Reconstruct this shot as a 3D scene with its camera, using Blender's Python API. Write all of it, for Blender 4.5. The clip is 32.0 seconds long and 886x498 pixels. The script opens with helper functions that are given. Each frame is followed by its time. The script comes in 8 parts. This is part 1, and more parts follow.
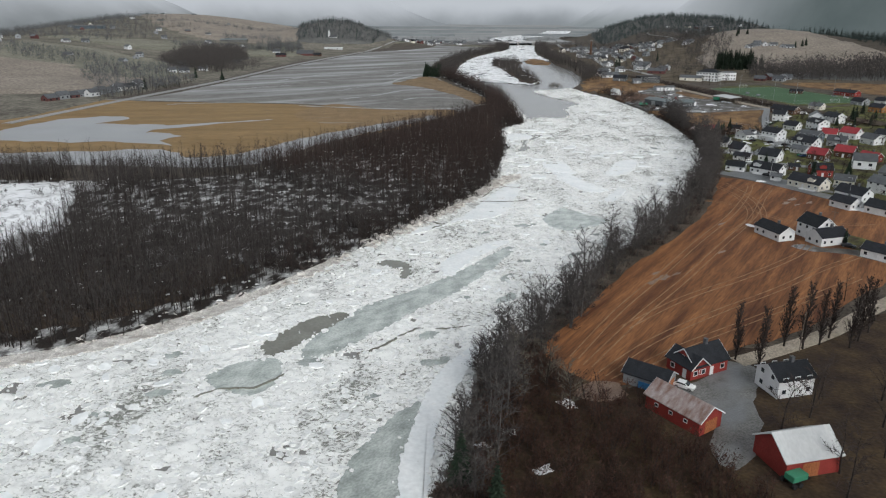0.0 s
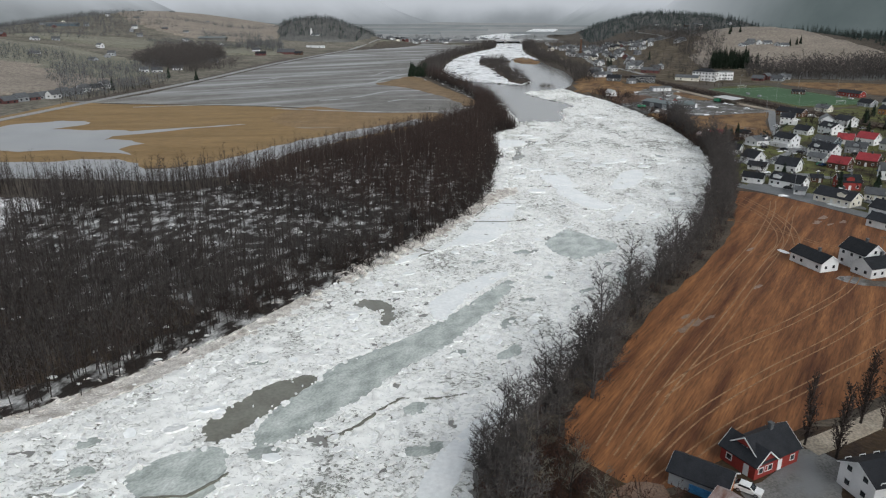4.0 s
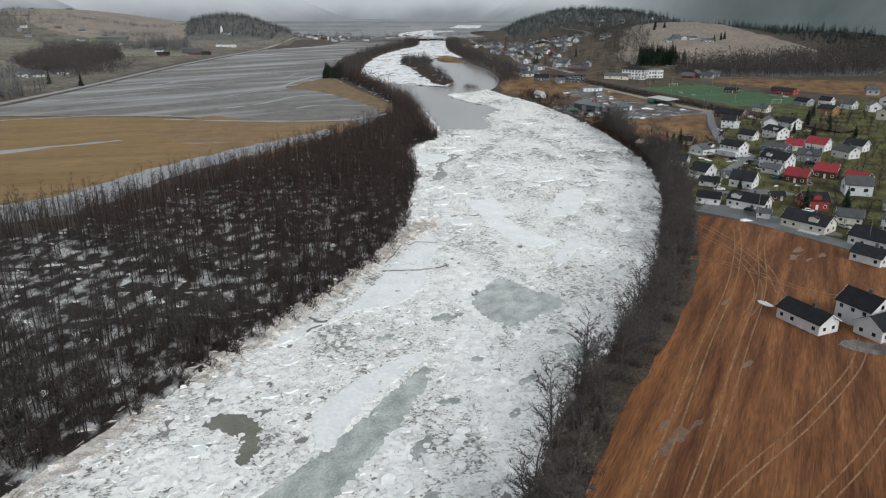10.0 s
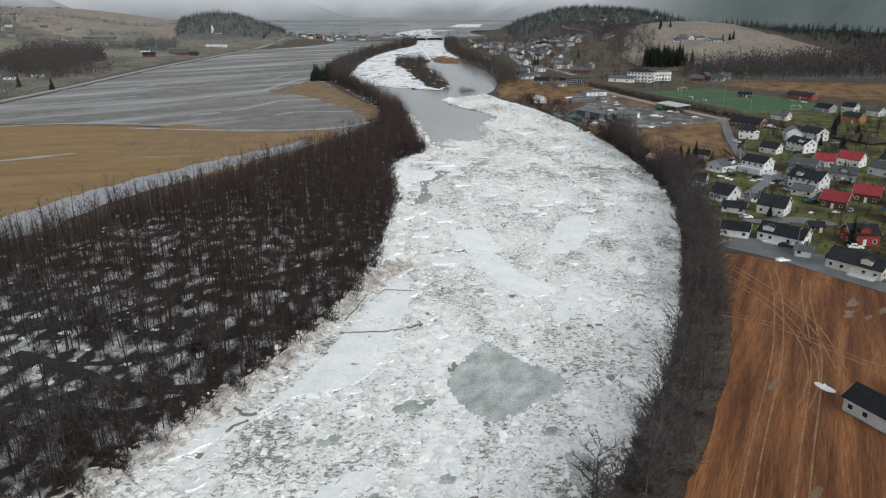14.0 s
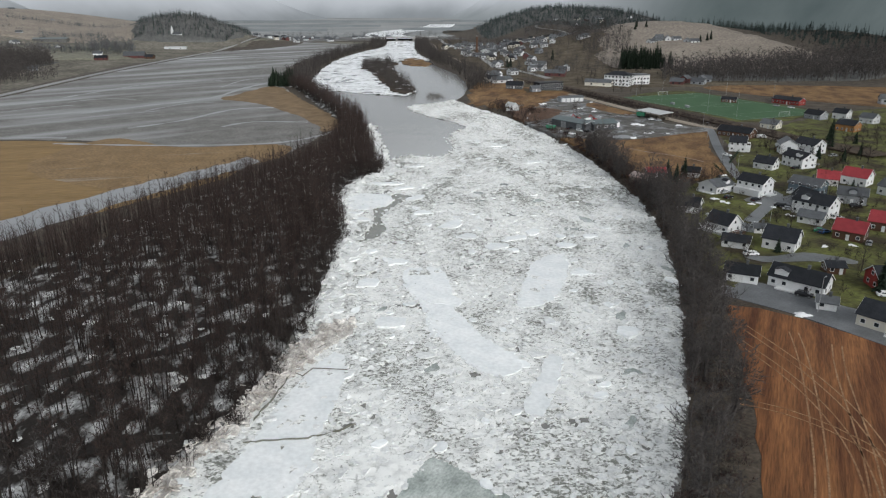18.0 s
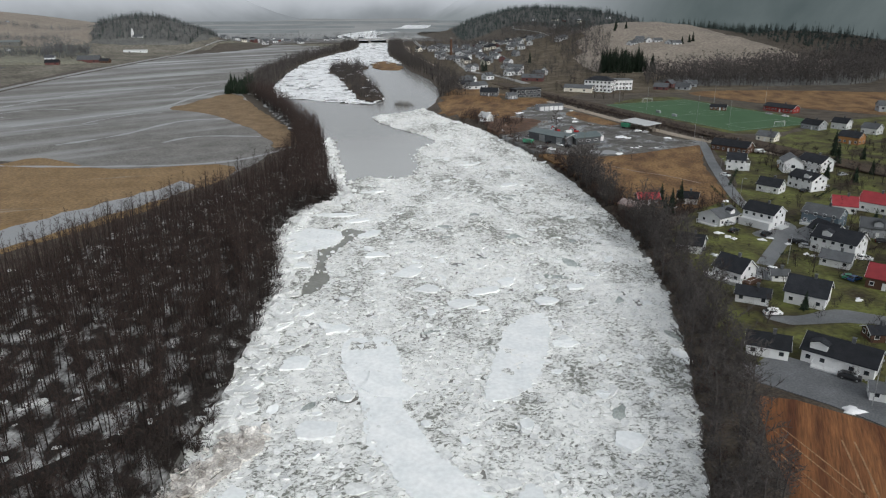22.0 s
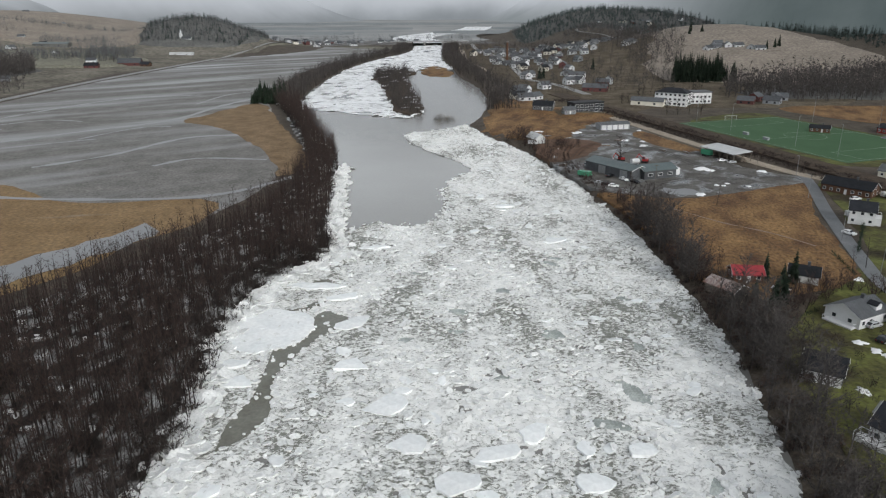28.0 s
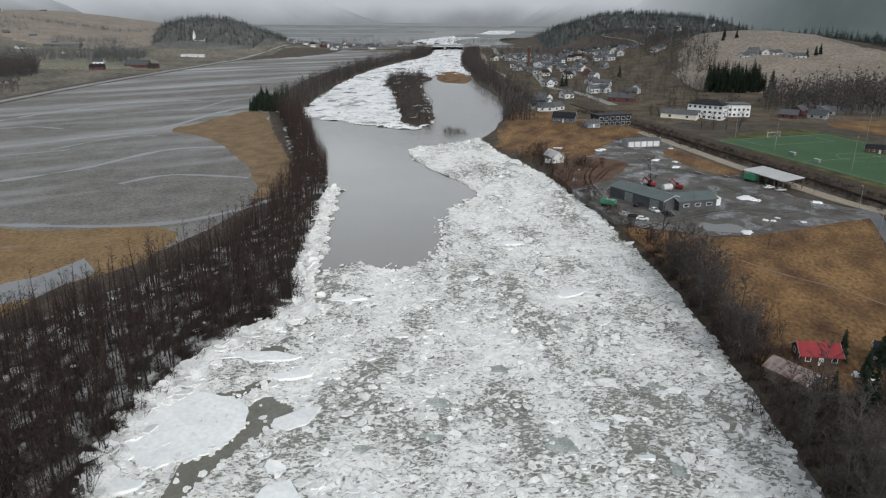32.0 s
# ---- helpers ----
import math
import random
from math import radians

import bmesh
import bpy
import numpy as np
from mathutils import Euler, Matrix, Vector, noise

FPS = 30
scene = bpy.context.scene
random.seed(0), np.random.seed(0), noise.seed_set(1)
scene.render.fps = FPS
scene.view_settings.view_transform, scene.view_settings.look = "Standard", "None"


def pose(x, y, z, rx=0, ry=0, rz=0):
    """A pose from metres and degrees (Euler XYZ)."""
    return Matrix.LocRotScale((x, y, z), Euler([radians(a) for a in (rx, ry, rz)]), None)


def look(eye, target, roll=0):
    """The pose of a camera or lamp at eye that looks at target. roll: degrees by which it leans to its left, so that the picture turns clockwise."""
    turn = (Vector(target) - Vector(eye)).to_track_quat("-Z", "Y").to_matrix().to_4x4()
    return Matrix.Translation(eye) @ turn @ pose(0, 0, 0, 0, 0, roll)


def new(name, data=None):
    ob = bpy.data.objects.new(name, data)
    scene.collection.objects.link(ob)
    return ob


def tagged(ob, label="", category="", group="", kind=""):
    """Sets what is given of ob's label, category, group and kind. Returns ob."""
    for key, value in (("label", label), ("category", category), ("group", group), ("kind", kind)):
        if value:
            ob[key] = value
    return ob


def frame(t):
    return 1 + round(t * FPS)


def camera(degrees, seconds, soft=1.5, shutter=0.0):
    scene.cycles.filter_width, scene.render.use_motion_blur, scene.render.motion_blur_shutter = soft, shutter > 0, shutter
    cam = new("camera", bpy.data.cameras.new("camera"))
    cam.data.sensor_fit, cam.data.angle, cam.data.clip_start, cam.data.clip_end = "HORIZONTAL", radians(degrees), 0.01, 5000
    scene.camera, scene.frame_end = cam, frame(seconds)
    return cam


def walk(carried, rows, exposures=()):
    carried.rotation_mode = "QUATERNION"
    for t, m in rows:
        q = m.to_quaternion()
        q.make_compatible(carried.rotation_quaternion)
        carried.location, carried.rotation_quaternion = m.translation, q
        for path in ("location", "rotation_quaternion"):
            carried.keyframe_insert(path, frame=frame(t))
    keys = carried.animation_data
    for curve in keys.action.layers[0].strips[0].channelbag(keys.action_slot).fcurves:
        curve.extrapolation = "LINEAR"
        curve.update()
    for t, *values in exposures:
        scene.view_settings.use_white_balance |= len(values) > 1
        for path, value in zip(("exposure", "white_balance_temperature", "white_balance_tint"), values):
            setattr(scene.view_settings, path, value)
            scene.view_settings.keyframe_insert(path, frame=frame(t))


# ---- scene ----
cam = camera(64.24, 32.0, 1.2)
PATH = [
    (0.0, look((0.00, 0.00, 76.47), (-11.96, 236.51, -3.66), 0.21)),
    (0.5, look((-0.80, 4.80, 76.32), (-12.85, 241.30, -3.84), 0.20)),
    (1.0, look((-1.46, 9.46, 76.17), (-13.59, 245.93, -4.06), 0.20)),
    (1.5, look((-1.83, 14.15, 75.95), (-14.12, 250.64, -4.20), 0.20)),
    (2.0, look((-2.24, 18.72, 75.73), (-14.65, 255.17, -4.50), 0.23)),
    (2.5, look((-2.58, 23.22, 75.57), (-14.98, 259.64, -4.74), 0.26)),
    (4.5, look((-2.42, 40.89, 75.26), (-8.48, 277.36, -5.63), 0.24)),
    (5.0, look((-1.96, 45.33, 75.23), (-7.95, 281.77, -5.77), 0.23)),
    (5.5, look((-1.44, 49.98, 75.23), (-2.43, 286.46, -5.86), 0.21)),
    (6.0, look((-1.19, 54.51, 75.22), (-0.77, 290.96, -5.98), 0.23)),
    (6.5, look((-0.66, 58.92, 75.22), (-0.36, 295.34, -6.07), 0.19)),
    (7.0, look((-0.06, 63.29, 75.28), (0.19, 299.65, -6.15), 0.20)),
    (7.5, look((0.50, 68.05, 75.18), (7.35, 304.33, -6.22), 0.16)),
    (8.0, look((1.26, 73.08, 74.96), (12.03, 309.21, -6.44), 0.17)),
    (8.5, look((2.19, 77.78, 74.84), (12.89, 313.88, -6.66), 0.17)),
    (9.0, look((3.31, 82.57, 74.74), (13.82, 318.66, -6.80), 0.10)),
    (9.5, look((4.49, 87.52, 74.67), (17.72, 323.44, -6.98), 0.14)),
    (10.0, look((5.28, 92.47, 74.74), (21.90, 328.14, -7.01), 0.08)),
    (10.5, look((6.49, 97.60, 74.85), (22.99, 333.25, -6.99), 0.07)),
    (11.0, look((7.61, 102.77, 74.79), (24.09, 338.41, -7.08), 0.07)),
    (11.5, look((8.74, 107.96, 74.77), (25.19, 343.57, -7.18), 0.12)),
    (12.0, look((9.80, 113.37, 74.94), (26.21, 348.93, -7.15), 0.05)),
    (12.5, look((10.81, 118.70, 74.97), (27.20, 354.25, -7.18), 0.03)),
    (13.0, look((12.03, 123.80, 75.11), (28.34, 359.33, -7.11), 0.01)),
    (13.5, look((13.46, 129.30, 75.02), (29.60, 364.82, -7.26), -0.02)),
    (14.0, look((15.41, 134.92, 74.43), (31.41, 370.50, -7.72), 0.08)),
    (14.5, look((16.61, 140.27, 74.27), (32.53, 375.86, -7.85), 0.07)),
    (16.5, look((22.05, 161.27, 74.38), (39.46, 396.70, -7.91), 0.03)),
    (17.0, look((22.95, 166.61, 74.39), (47.37, 401.42, -7.87), 0.03)),
    (17.5, look((24.37, 171.81, 74.57), (48.57, 406.64, -7.71), 0.04)),
    (18.0, look((25.81, 177.08, 74.70), (49.87, 411.92, -7.57), -0.01)),
    (18.5, look((27.30, 182.40, 74.88), (51.26, 417.24, -7.44), -0.00)),
    (19.0, look((28.62, 187.65, 74.94), (52.55, 422.49, -7.40), -0.05)),
    (19.5, look((29.94, 192.95, 75.16), (53.76, 427.78, -7.24), -0.07)),
    (20.0, look((31.38, 198.51, 75.18), (55.26, 433.33, -7.19), -0.06)),
    (20.5, look((32.77, 204.05, 74.96), (56.65, 438.90, -7.34), -0.02)),
    (21.0, look((34.49, 209.59, 75.05), (62.00, 444.07, -7.17), -0.03)),
    (21.5, look((36.04, 215.25, 75.16), (67.02, 449.30, -7.07), -0.02)),
    (22.0, look((37.63, 221.01, 75.19), (68.62, 455.08, -6.99), -0.07)),
    (22.5, look((39.43, 226.79, 75.42), (70.33, 460.85, -6.81), -0.09)),
    (23.0, look((41.19, 232.41, 75.64), (71.97, 466.46, -6.66), -0.08)),
    (23.5, look((42.88, 237.96, 75.73), (73.59, 472.04, -6.53), -0.11)),
    (24.0, look((44.43, 243.65, 75.76), (75.17, 477.73, -6.48), -0.12)),
    (24.5, look((46.07, 249.25, 75.60), (76.70, 483.37, -6.57), -0.10)),
    (26.5, look((53.45, 273.67, 75.56), (83.81, 507.90, -6.38), -0.17)),
    (27.0, look((55.26, 280.13, 75.29), (85.54, 514.41, -6.54), -0.15)),
    (27.5, look((57.21, 286.87, 74.96), (67.51, 522.85, -6.96), -0.11)),
    (28.0, look((58.58, 293.15, 74.76), (68.85, 529.16, -7.08), -0.12)),
    (28.5, look((59.85, 299.11, 74.75), (70.11, 535.11, -7.09), -0.08)),
    (29.0, look((61.26, 305.09, 74.70), (71.44, 541.10, -7.11), -0.06)),
    (29.5, look((62.55, 310.87, 74.50), (72.71, 546.92, -7.20), -0.02)),
    (30.0, look((63.80, 316.46, 74.35), (73.96, 552.56, -7.20), 0.05)),
    (30.5, look((65.16, 321.89, 73.99), (75.26, 558.09, -7.30), 0.12)),
    (31.0, look((66.62, 327.19, 73.79), (76.60, 563.45, -7.33), 0.20)),
    (31.5, look((67.97, 332.38, 73.54), (77.88, 568.72, -7.37), 0.28)),
    (32.0, look((69.08, 337.62, 73.37), (71.67, 574.21, -7.37), 0.34)),
]
EXPOSURES = [(0.0, 0.84, 6420, 7.5), (15.0, 0.84, 6430, 7.5), (32.0, 0.79, 6450, 8)]
walk(cam, PATH, EXPOSURES)

# ---- world and light: a low overcast, with a broad weak sun behind the cloud ----
world = bpy.data.worlds.new("overcast")
scene.world = world
world.use_nodes = True
wn, wl = world.node_tree.nodes, world.node_tree.links
sky = wn.new("ShaderNodeTexSky")
sky.sky_type, sky.sun_disc = "NISHITA", False
sky.sun_elevation, sky.sun_rotation = radians(28), radians(150)
sky.air_density, sky.dust_density = 1.0, 1.5
grey = wn.new("ShaderNodeHueSaturation")
grey.inputs["Saturation"].default_value = 0.20
wl.new(sky.outputs[0], grey.inputs["Color"])
wl.new(grey.outputs[0], wn["Background"].inputs[0])
wn["Background"].inputs[1].default_value = 0.11
sun = new("sun", bpy.data.lights.new("sun", "SUN"))
sun.data.energy, sun.data.angle, sun.data.color = 0.6, radians(25), (1.0, 0.985, 0.96)
sun.matrix_world = look((0, 0, 300), (math.sin(radians(150)) * -100, math.cos(radians(150)) * -100, 300 - 60))


# ---- materials ----
def material(name, low, high, size=1.0, rough=0.8, bump=0.3, fine=8.0, metal=0.0, vary=0.0, contrast=0.5, middle=0.5, stretch=(1, 1, 1), turn=0.0, spec=0.3, grain=0.35):
    """Two colours mottled at a coarse size in metres, with a finer grain and relief."""
    m = bpy.data.materials.new(name)
    m.use_nodes = True
    nt, ln = m.node_tree.nodes, m.node_tree.links
    bsdf = nt["Principled BSDF"]
    co = nt.new("ShaderNodeTexCoord")
    mp = nt.new("ShaderNodeMapping")
    mp.inputs["Scale"].default_value = stretch
    spin = nt.new("ShaderNodeMapping")
    spin.inputs["Rotation"].default_value = (0, 0, radians(turn))
    ln.new(co.outputs["Object"], spin.inputs["Vector"]), ln.new(spin.outputs[0], mp.inputs["Vector"])
    a, b = nt.new("ShaderNodeTexNoise"), nt.new("ShaderNodeTexNoise")
    a.inputs["Scale"].default_value, b.inputs["Scale"].default_value = 1 / size, fine / size
    a.inputs["Detail"].default_value, b.inputs["Detail"].default_value = 5, 4
    ln.new(mp.outputs[0], a.inputs["Vector"]), ln.new(mp.outputs[0], b.inputs["Vector"])
    ramp = nt.new("ShaderNodeValToRGB")
    ramp.color_ramp.elements[0].position, ramp.color_ramp.elements[1].position = middle - contrast / 2, middle + contrast / 2
    ramp.color_ramp.elements[0].color, ramp.color_ramp.elements[1].color = (*low, 1), (*high, 1)
    ln.new(a.outputs["Fac"], ramp.inputs["Fac"])
    gr = nt.new("ShaderNodeMapRange")
    gr.inputs["From Min"].default_value, gr.inputs["From Max"].default_value = 0.3, 0.7
    gr.inputs["To Min"].default_value, gr.inputs["To Max"].default_value = 1 - grain, 1 + grain
    ln.new(b.outputs["Fac"], gr.inputs["Value"])
    hsv = nt.new("ShaderNodeHueSaturation")
    ln.new(ramp.outputs["Color"], hsv.inputs["Color"])
    if vary:
        info, vr, mul = nt.new("ShaderNodeObjectInfo"), nt.new("ShaderNodeMapRange"), nt.new("ShaderNodeMath")
        vr.inputs["To Min"].default_value, vr.inputs["To Max"].default_value = 1 - vary, 1 + vary
        mul.operation = "MULTIPLY"
        ln.new(info.outputs["Random"], vr.inputs["Value"])
        ln.new(vr.outputs[0], mul.inputs[0]), ln.new(gr.outputs[0], mul.inputs[1]), ln.new(mul.outputs[0], hsv.inputs["Value"])
    else:
        ln.new(gr.outputs[0], hsv.inputs["Value"])
    ln.new(hsv.outputs[0], bsdf.inputs["Base Color"])
    bsdf.inputs["Roughness"].default_value, bsdf.inputs["Metallic"].default_value = rough, metal
    bsdf.inputs["Specular IOR Level"].default_value = spec
    if bump:
        bp = nt.new("ShaderNodeBump")
        bp.inputs["Strength"].default_value, bp.inputs["Distance"].default_value = bump, size / fine
        ln.new(b.outputs["Fac"], bp.inputs["Height"]), ln.new(bp.outputs[0], bsdf.inputs["Normal"])
    return m


def wet_material(name, dry, dry2, wet, size, stretch, turn, level=0.5, soft=0.06, rough=0.8, wet_rough=0.12, fine=1.5):
    """Soil with standing water lying in streaks: the pools are smooth, the soil rough."""
    m = material(name, dry, dry2, fine * 6, rough, 0.4, 10)
    nt, ln = m.node_tree.nodes, m.node_tree.links
    bsdf = nt["Principled BSDF"]
    soil = bsdf.inputs["Base Color"].links[0].from_socket
    co, mp, ns, mr = nt.new("ShaderNodeTexCoord"), nt.new("ShaderNodeMapping"), nt.new("ShaderNodeTexNoise"), nt.new("ShaderNodeMapRange")
    mp.inputs["Scale"].default_value = stretch
    spin = nt.new("ShaderNodeMapping")
    spin.inputs["Rotation"].default_value = (0, 0, radians(turn))
    ns.inputs["Scale"].default_value, ns.inputs["Detail"].default_value = 1 / size, 6
    mr.inputs["From Min"].default_value, mr.inputs["From Max"].default_value = level - soft, level + soft
    ln.new(co.outputs["Object"], spin.inputs["Vector"]), ln.new(spin.outputs[0], mp.inputs["Vector"]), ln.new(mp.outputs[0], ns.inputs["Vector"]), ln.new(ns.outputs["Fac"], mr.inputs["Value"])
    mix, rr = nt.new("ShaderNodeMix"), nt.new("ShaderNodeMapRange")
    mix.data_type = "RGBA"
    mix.inputs["B"].default_value = (*wet, 1)
    sockets = [s for s in mix.inputs if s.type == "RGBA"]
    sockets[1].default_value = (*wet, 1)
    ln.new(soil, sockets[0]), ln.new(mr.outputs[0], mix.inputs["Factor"])
    ln.new([s for s in mix.outputs if s.type == "RGBA"][0], bsdf.inputs["Base Color"])
    rr.inputs["To Min"].default_value, rr.inputs["To Max"].default_value = rough, wet_rough
    ln.new(mr.outputs[0], rr.inputs["Value"]), ln.new(rr.outputs[0], bsdf.inputs["Roughness"])
    return m


def mist_glow(name, low, high, size, cloud=(0.275, 0.288, 0.312), foot=10.0, head=150.0, north=None):
    """Misty distance as emission: haze painted in, paling to cloud colour towards hill tops."""
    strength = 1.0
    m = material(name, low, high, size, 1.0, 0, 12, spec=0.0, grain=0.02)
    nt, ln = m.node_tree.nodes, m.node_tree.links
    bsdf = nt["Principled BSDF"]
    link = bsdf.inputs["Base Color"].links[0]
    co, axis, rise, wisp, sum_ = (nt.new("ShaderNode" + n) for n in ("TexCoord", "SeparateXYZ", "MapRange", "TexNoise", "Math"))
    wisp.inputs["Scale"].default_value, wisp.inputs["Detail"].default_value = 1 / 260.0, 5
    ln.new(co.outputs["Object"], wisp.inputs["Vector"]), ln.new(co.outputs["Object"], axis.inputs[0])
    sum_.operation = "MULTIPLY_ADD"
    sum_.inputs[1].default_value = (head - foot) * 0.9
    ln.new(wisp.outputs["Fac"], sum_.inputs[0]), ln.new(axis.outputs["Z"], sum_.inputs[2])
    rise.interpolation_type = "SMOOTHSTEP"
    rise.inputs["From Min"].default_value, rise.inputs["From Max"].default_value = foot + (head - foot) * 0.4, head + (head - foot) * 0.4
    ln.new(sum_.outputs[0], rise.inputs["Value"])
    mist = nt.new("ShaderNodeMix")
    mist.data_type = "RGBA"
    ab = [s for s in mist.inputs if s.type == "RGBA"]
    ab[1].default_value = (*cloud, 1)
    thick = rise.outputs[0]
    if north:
        # the painted cloud colour also takes over up the valley
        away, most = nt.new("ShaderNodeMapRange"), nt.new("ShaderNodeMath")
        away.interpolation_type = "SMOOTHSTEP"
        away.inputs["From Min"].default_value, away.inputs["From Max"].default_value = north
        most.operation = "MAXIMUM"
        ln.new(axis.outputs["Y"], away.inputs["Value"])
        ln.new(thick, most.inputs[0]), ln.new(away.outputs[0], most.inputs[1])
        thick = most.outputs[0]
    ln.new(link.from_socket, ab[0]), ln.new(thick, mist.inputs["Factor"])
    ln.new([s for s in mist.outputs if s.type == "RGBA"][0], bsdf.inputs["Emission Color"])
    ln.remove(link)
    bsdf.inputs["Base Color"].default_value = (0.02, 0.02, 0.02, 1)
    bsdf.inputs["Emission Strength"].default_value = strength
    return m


def ice_material(name, dark, pale, plate, grit, lo, hi):
    """Jammed ice: pale plates parted by cracks, with dark slush between the crumbs where the pack is broken small."""
    m = material(name, pale, pale, plate, 0.5, 0.0, 6, grain=0.0, spec=0.4)
    nt, ln = m.node_tree.nodes, m.node_tree.links
    bsdf = nt["Principled BSDF"]
    co = nt.new("ShaderNodeTexCoord")
    warp, add = nt.new("ShaderNodeTexNoise"), nt.new("ShaderNodeVectorMath")
    warp.inputs["Scale"].default_value, warp.inputs["Detail"].default_value = 0.9 / plate, 5
    ln.new(co.outputs["Object"], warp.inputs["Vector"])
    add.operation = "MULTIPLY_ADD"
    add.inputs[1].default_value = (plate * 1.7,) * 3
    ln.new(warp.outputs["Color"], add.inputs[0]), ln.new(co.outputs["Object"], add.inputs[2])
    big, grits = nt.new("ShaderNodeTexNoise"), nt.new("ShaderNodeTexNoise")
    stretch = nt.new("ShaderNodeMapping")
    stretch.inputs["Scale"].default_value = (1.0, 0.45, 1.0)
    ln.new(co.outputs["Object"], stretch.inputs["Vector"]), ln.new(stretch.outputs[0], big.inputs["Vector"])
    big.inputs["Scale"].default_value, big.inputs["Detail"].default_value, big.inputs["Roughness"].default_value = 1 / 13.0, 6, 0.62
    grits.inputs["Scale"].default_value, grits.inputs["Detail"].default_value, grits.inputs["Roughness"].default_value = 1 / grit, 7, 0.68
    curl, bent = nt.new("ShaderNodeTexNoise"), nt.new("ShaderNodeVectorMath")
    curl.inputs["Scale"].default_value, curl.inputs["Detail"].default_value = 0.55 / grit, 3
    bent.operation = "MULTIPLY_ADD"
    bent.inputs[1].default_value = (grit * 3.0, grit * 3.0, 0)
    ln.new(co.outputs["Object"], curl.inputs["Vector"])
    ln.new(curl.outputs["Color"], bent.inputs[0]), ln.new(co.outputs["Object"], bent.inputs[2])
    drawn = nt.new("ShaderNodeMapping")
    drawn.inputs["Rotation"].default_value = (0, 0, radians(-72))
    drawn.inputs["Scale"].default_value = (0.62, 1.25, 1.0)
    ln.new(bent.outputs[0], drawn.inputs["Vector"]), ln.new(drawn.outputs[0], grits.inputs["Vector"])
    limit, low, high, mask = nt.new("ShaderNodeMapRange"), nt.new("ShaderNodeMath"), nt.new("ShaderNodeMath"), nt.new("ShaderNodeMapRange")
    limit.inputs["From Min"].default_value, limit.inputs["From Max"].default_value = 0.34, 0.66
    limit.inputs["To Min"].default_value, limit.inputs["To Max"].default_value = lo, hi
    ln.new(big.outputs["Fac"], limit.inputs["Value"])
    axis, slack, total = nt.new("ShaderNodeSeparateXYZ"), nt.new("ShaderNodeMapRange"), nt.new("ShaderNodeMath")
    slack.inputs["From Min"].default_value, slack.inputs["From Max"].default_value = 140, 400
    slack.inputs["To Min"].default_value, slack.inputs["To Max"].default_value = -0.045, 0.005
    ln.new(co.outputs["Object"], axis.inputs[0]), ln.new(axis.outputs["Y"], slack.inputs["Value"])
    ln.new(limit.outputs[0], total.inputs[0]), ln.new(slack.outputs[0], total.inputs[1])
    limit = total
    low.operation, high.operation = "SUBTRACT", "ADD"
    low.inputs[1].default_value, high.inputs[1].default_value = 0.055, 0.03
    ln.new(limit.outputs[0], low.inputs[0]), ln.new(limit.outputs[0], high.inputs[0])
    ln.new(grits.outputs["Fac"], mask.inputs["Value"]), ln.new(low.outputs[0], mask.inputs["From Min"]), ln.new(high.outputs[0], mask.inputs["From Max"])
    cells, edge, crack = nt.new("ShaderNodeTexVoronoi"), nt.new("ShaderNodeTexVoronoi"), nt.new("ShaderNodeMapRange")
    edge.feature = "DISTANCE_TO_EDGE"
    for v in (cells, edge):
        v.inputs["Scale"].default_value = 1 / plate
        ln.new(add.outputs[0], v.inputs["Vector"])
    # cracks show only here and there, where the plates have been shoved apart
    where, floor_ = nt.new("ShaderNodeTexNoise"), nt.new("ShaderNodeMapRange")
    where.inputs["Scale"].default_value, where.inputs["Detail"].default_value, where.inputs["Roughness"].default_value = 0.55 / plate, 5, 0.7
    ln.new(co.outputs["Object"], where.inputs["Vector"]), ln.new(where.outputs["Fac"], floor_.inputs["Value"])
    floor_.inputs["From Min"].default_value, floor_.inputs["From Max"].default_value = 0.46, 0.64
    floor_.inputs["To Min"].default_value, floor_.inputs["To Max"].default_value = 1.0, 0.35
    crack.inputs["From Max"].default_value, crack.inputs["To Max"].default_value = 0.085, 1.0
    ln.new(floor_.outputs[0], crack.inputs["To Min"])
    ln.new(edge.outputs["Distance"], crack.inputs["Value"])
    both, tone, mix, val = nt.new("ShaderNodeMath"), nt.new("ShaderNodeMapRange"), nt.new("ShaderNodeMix"), nt.new("ShaderNodeHueSaturation")
    both.operation = "MULTIPLY"
    ln.new(mask.outputs[0], both.inputs[0]), ln.new(crack.outputs[0], both.inputs[1])
    # soft grey blotches of wet ice between the white ones
    blotch, hue = nt.new("ShaderNodeTexNoise"), nt.new("ShaderNodeMath")
    blotch.inputs["Scale"].default_value, blotch.inputs["Detail"].default_value, blotch.inputs["Roughness"].default_value = 1 / (plate * 1.3), 6, 0.65
    ln.new(co.outputs["Object"], blotch.inputs["Vector"])
    tone.inputs["From Min"].default_value, tone.inputs["From Max"].default_value = 0.36, 0.53
    tone.inputs["To Min"].default_value, tone.inputs["To Max"].default_value = 0.79, 1.03
    hue.operation = "MULTIPLY_ADD"
    hue.inputs[1].default_value = 0.05
    ln.new(cells.outputs["Color"], hue.inputs[0]), ln.new(blotch.outputs["Fac"], hue.inputs[2])
    ln.new(hue.outputs[0], tone.inputs["Value"])
    mix.data_type = "RGBA"
    ab = [s for s in mix.inputs if s.type == "RGBA"]
    ab[0].default_value, ab[1].default_value = (*dark, 1), (*pale, 1)
    ln.new(both.outputs[0], mix.inputs["Factor"])
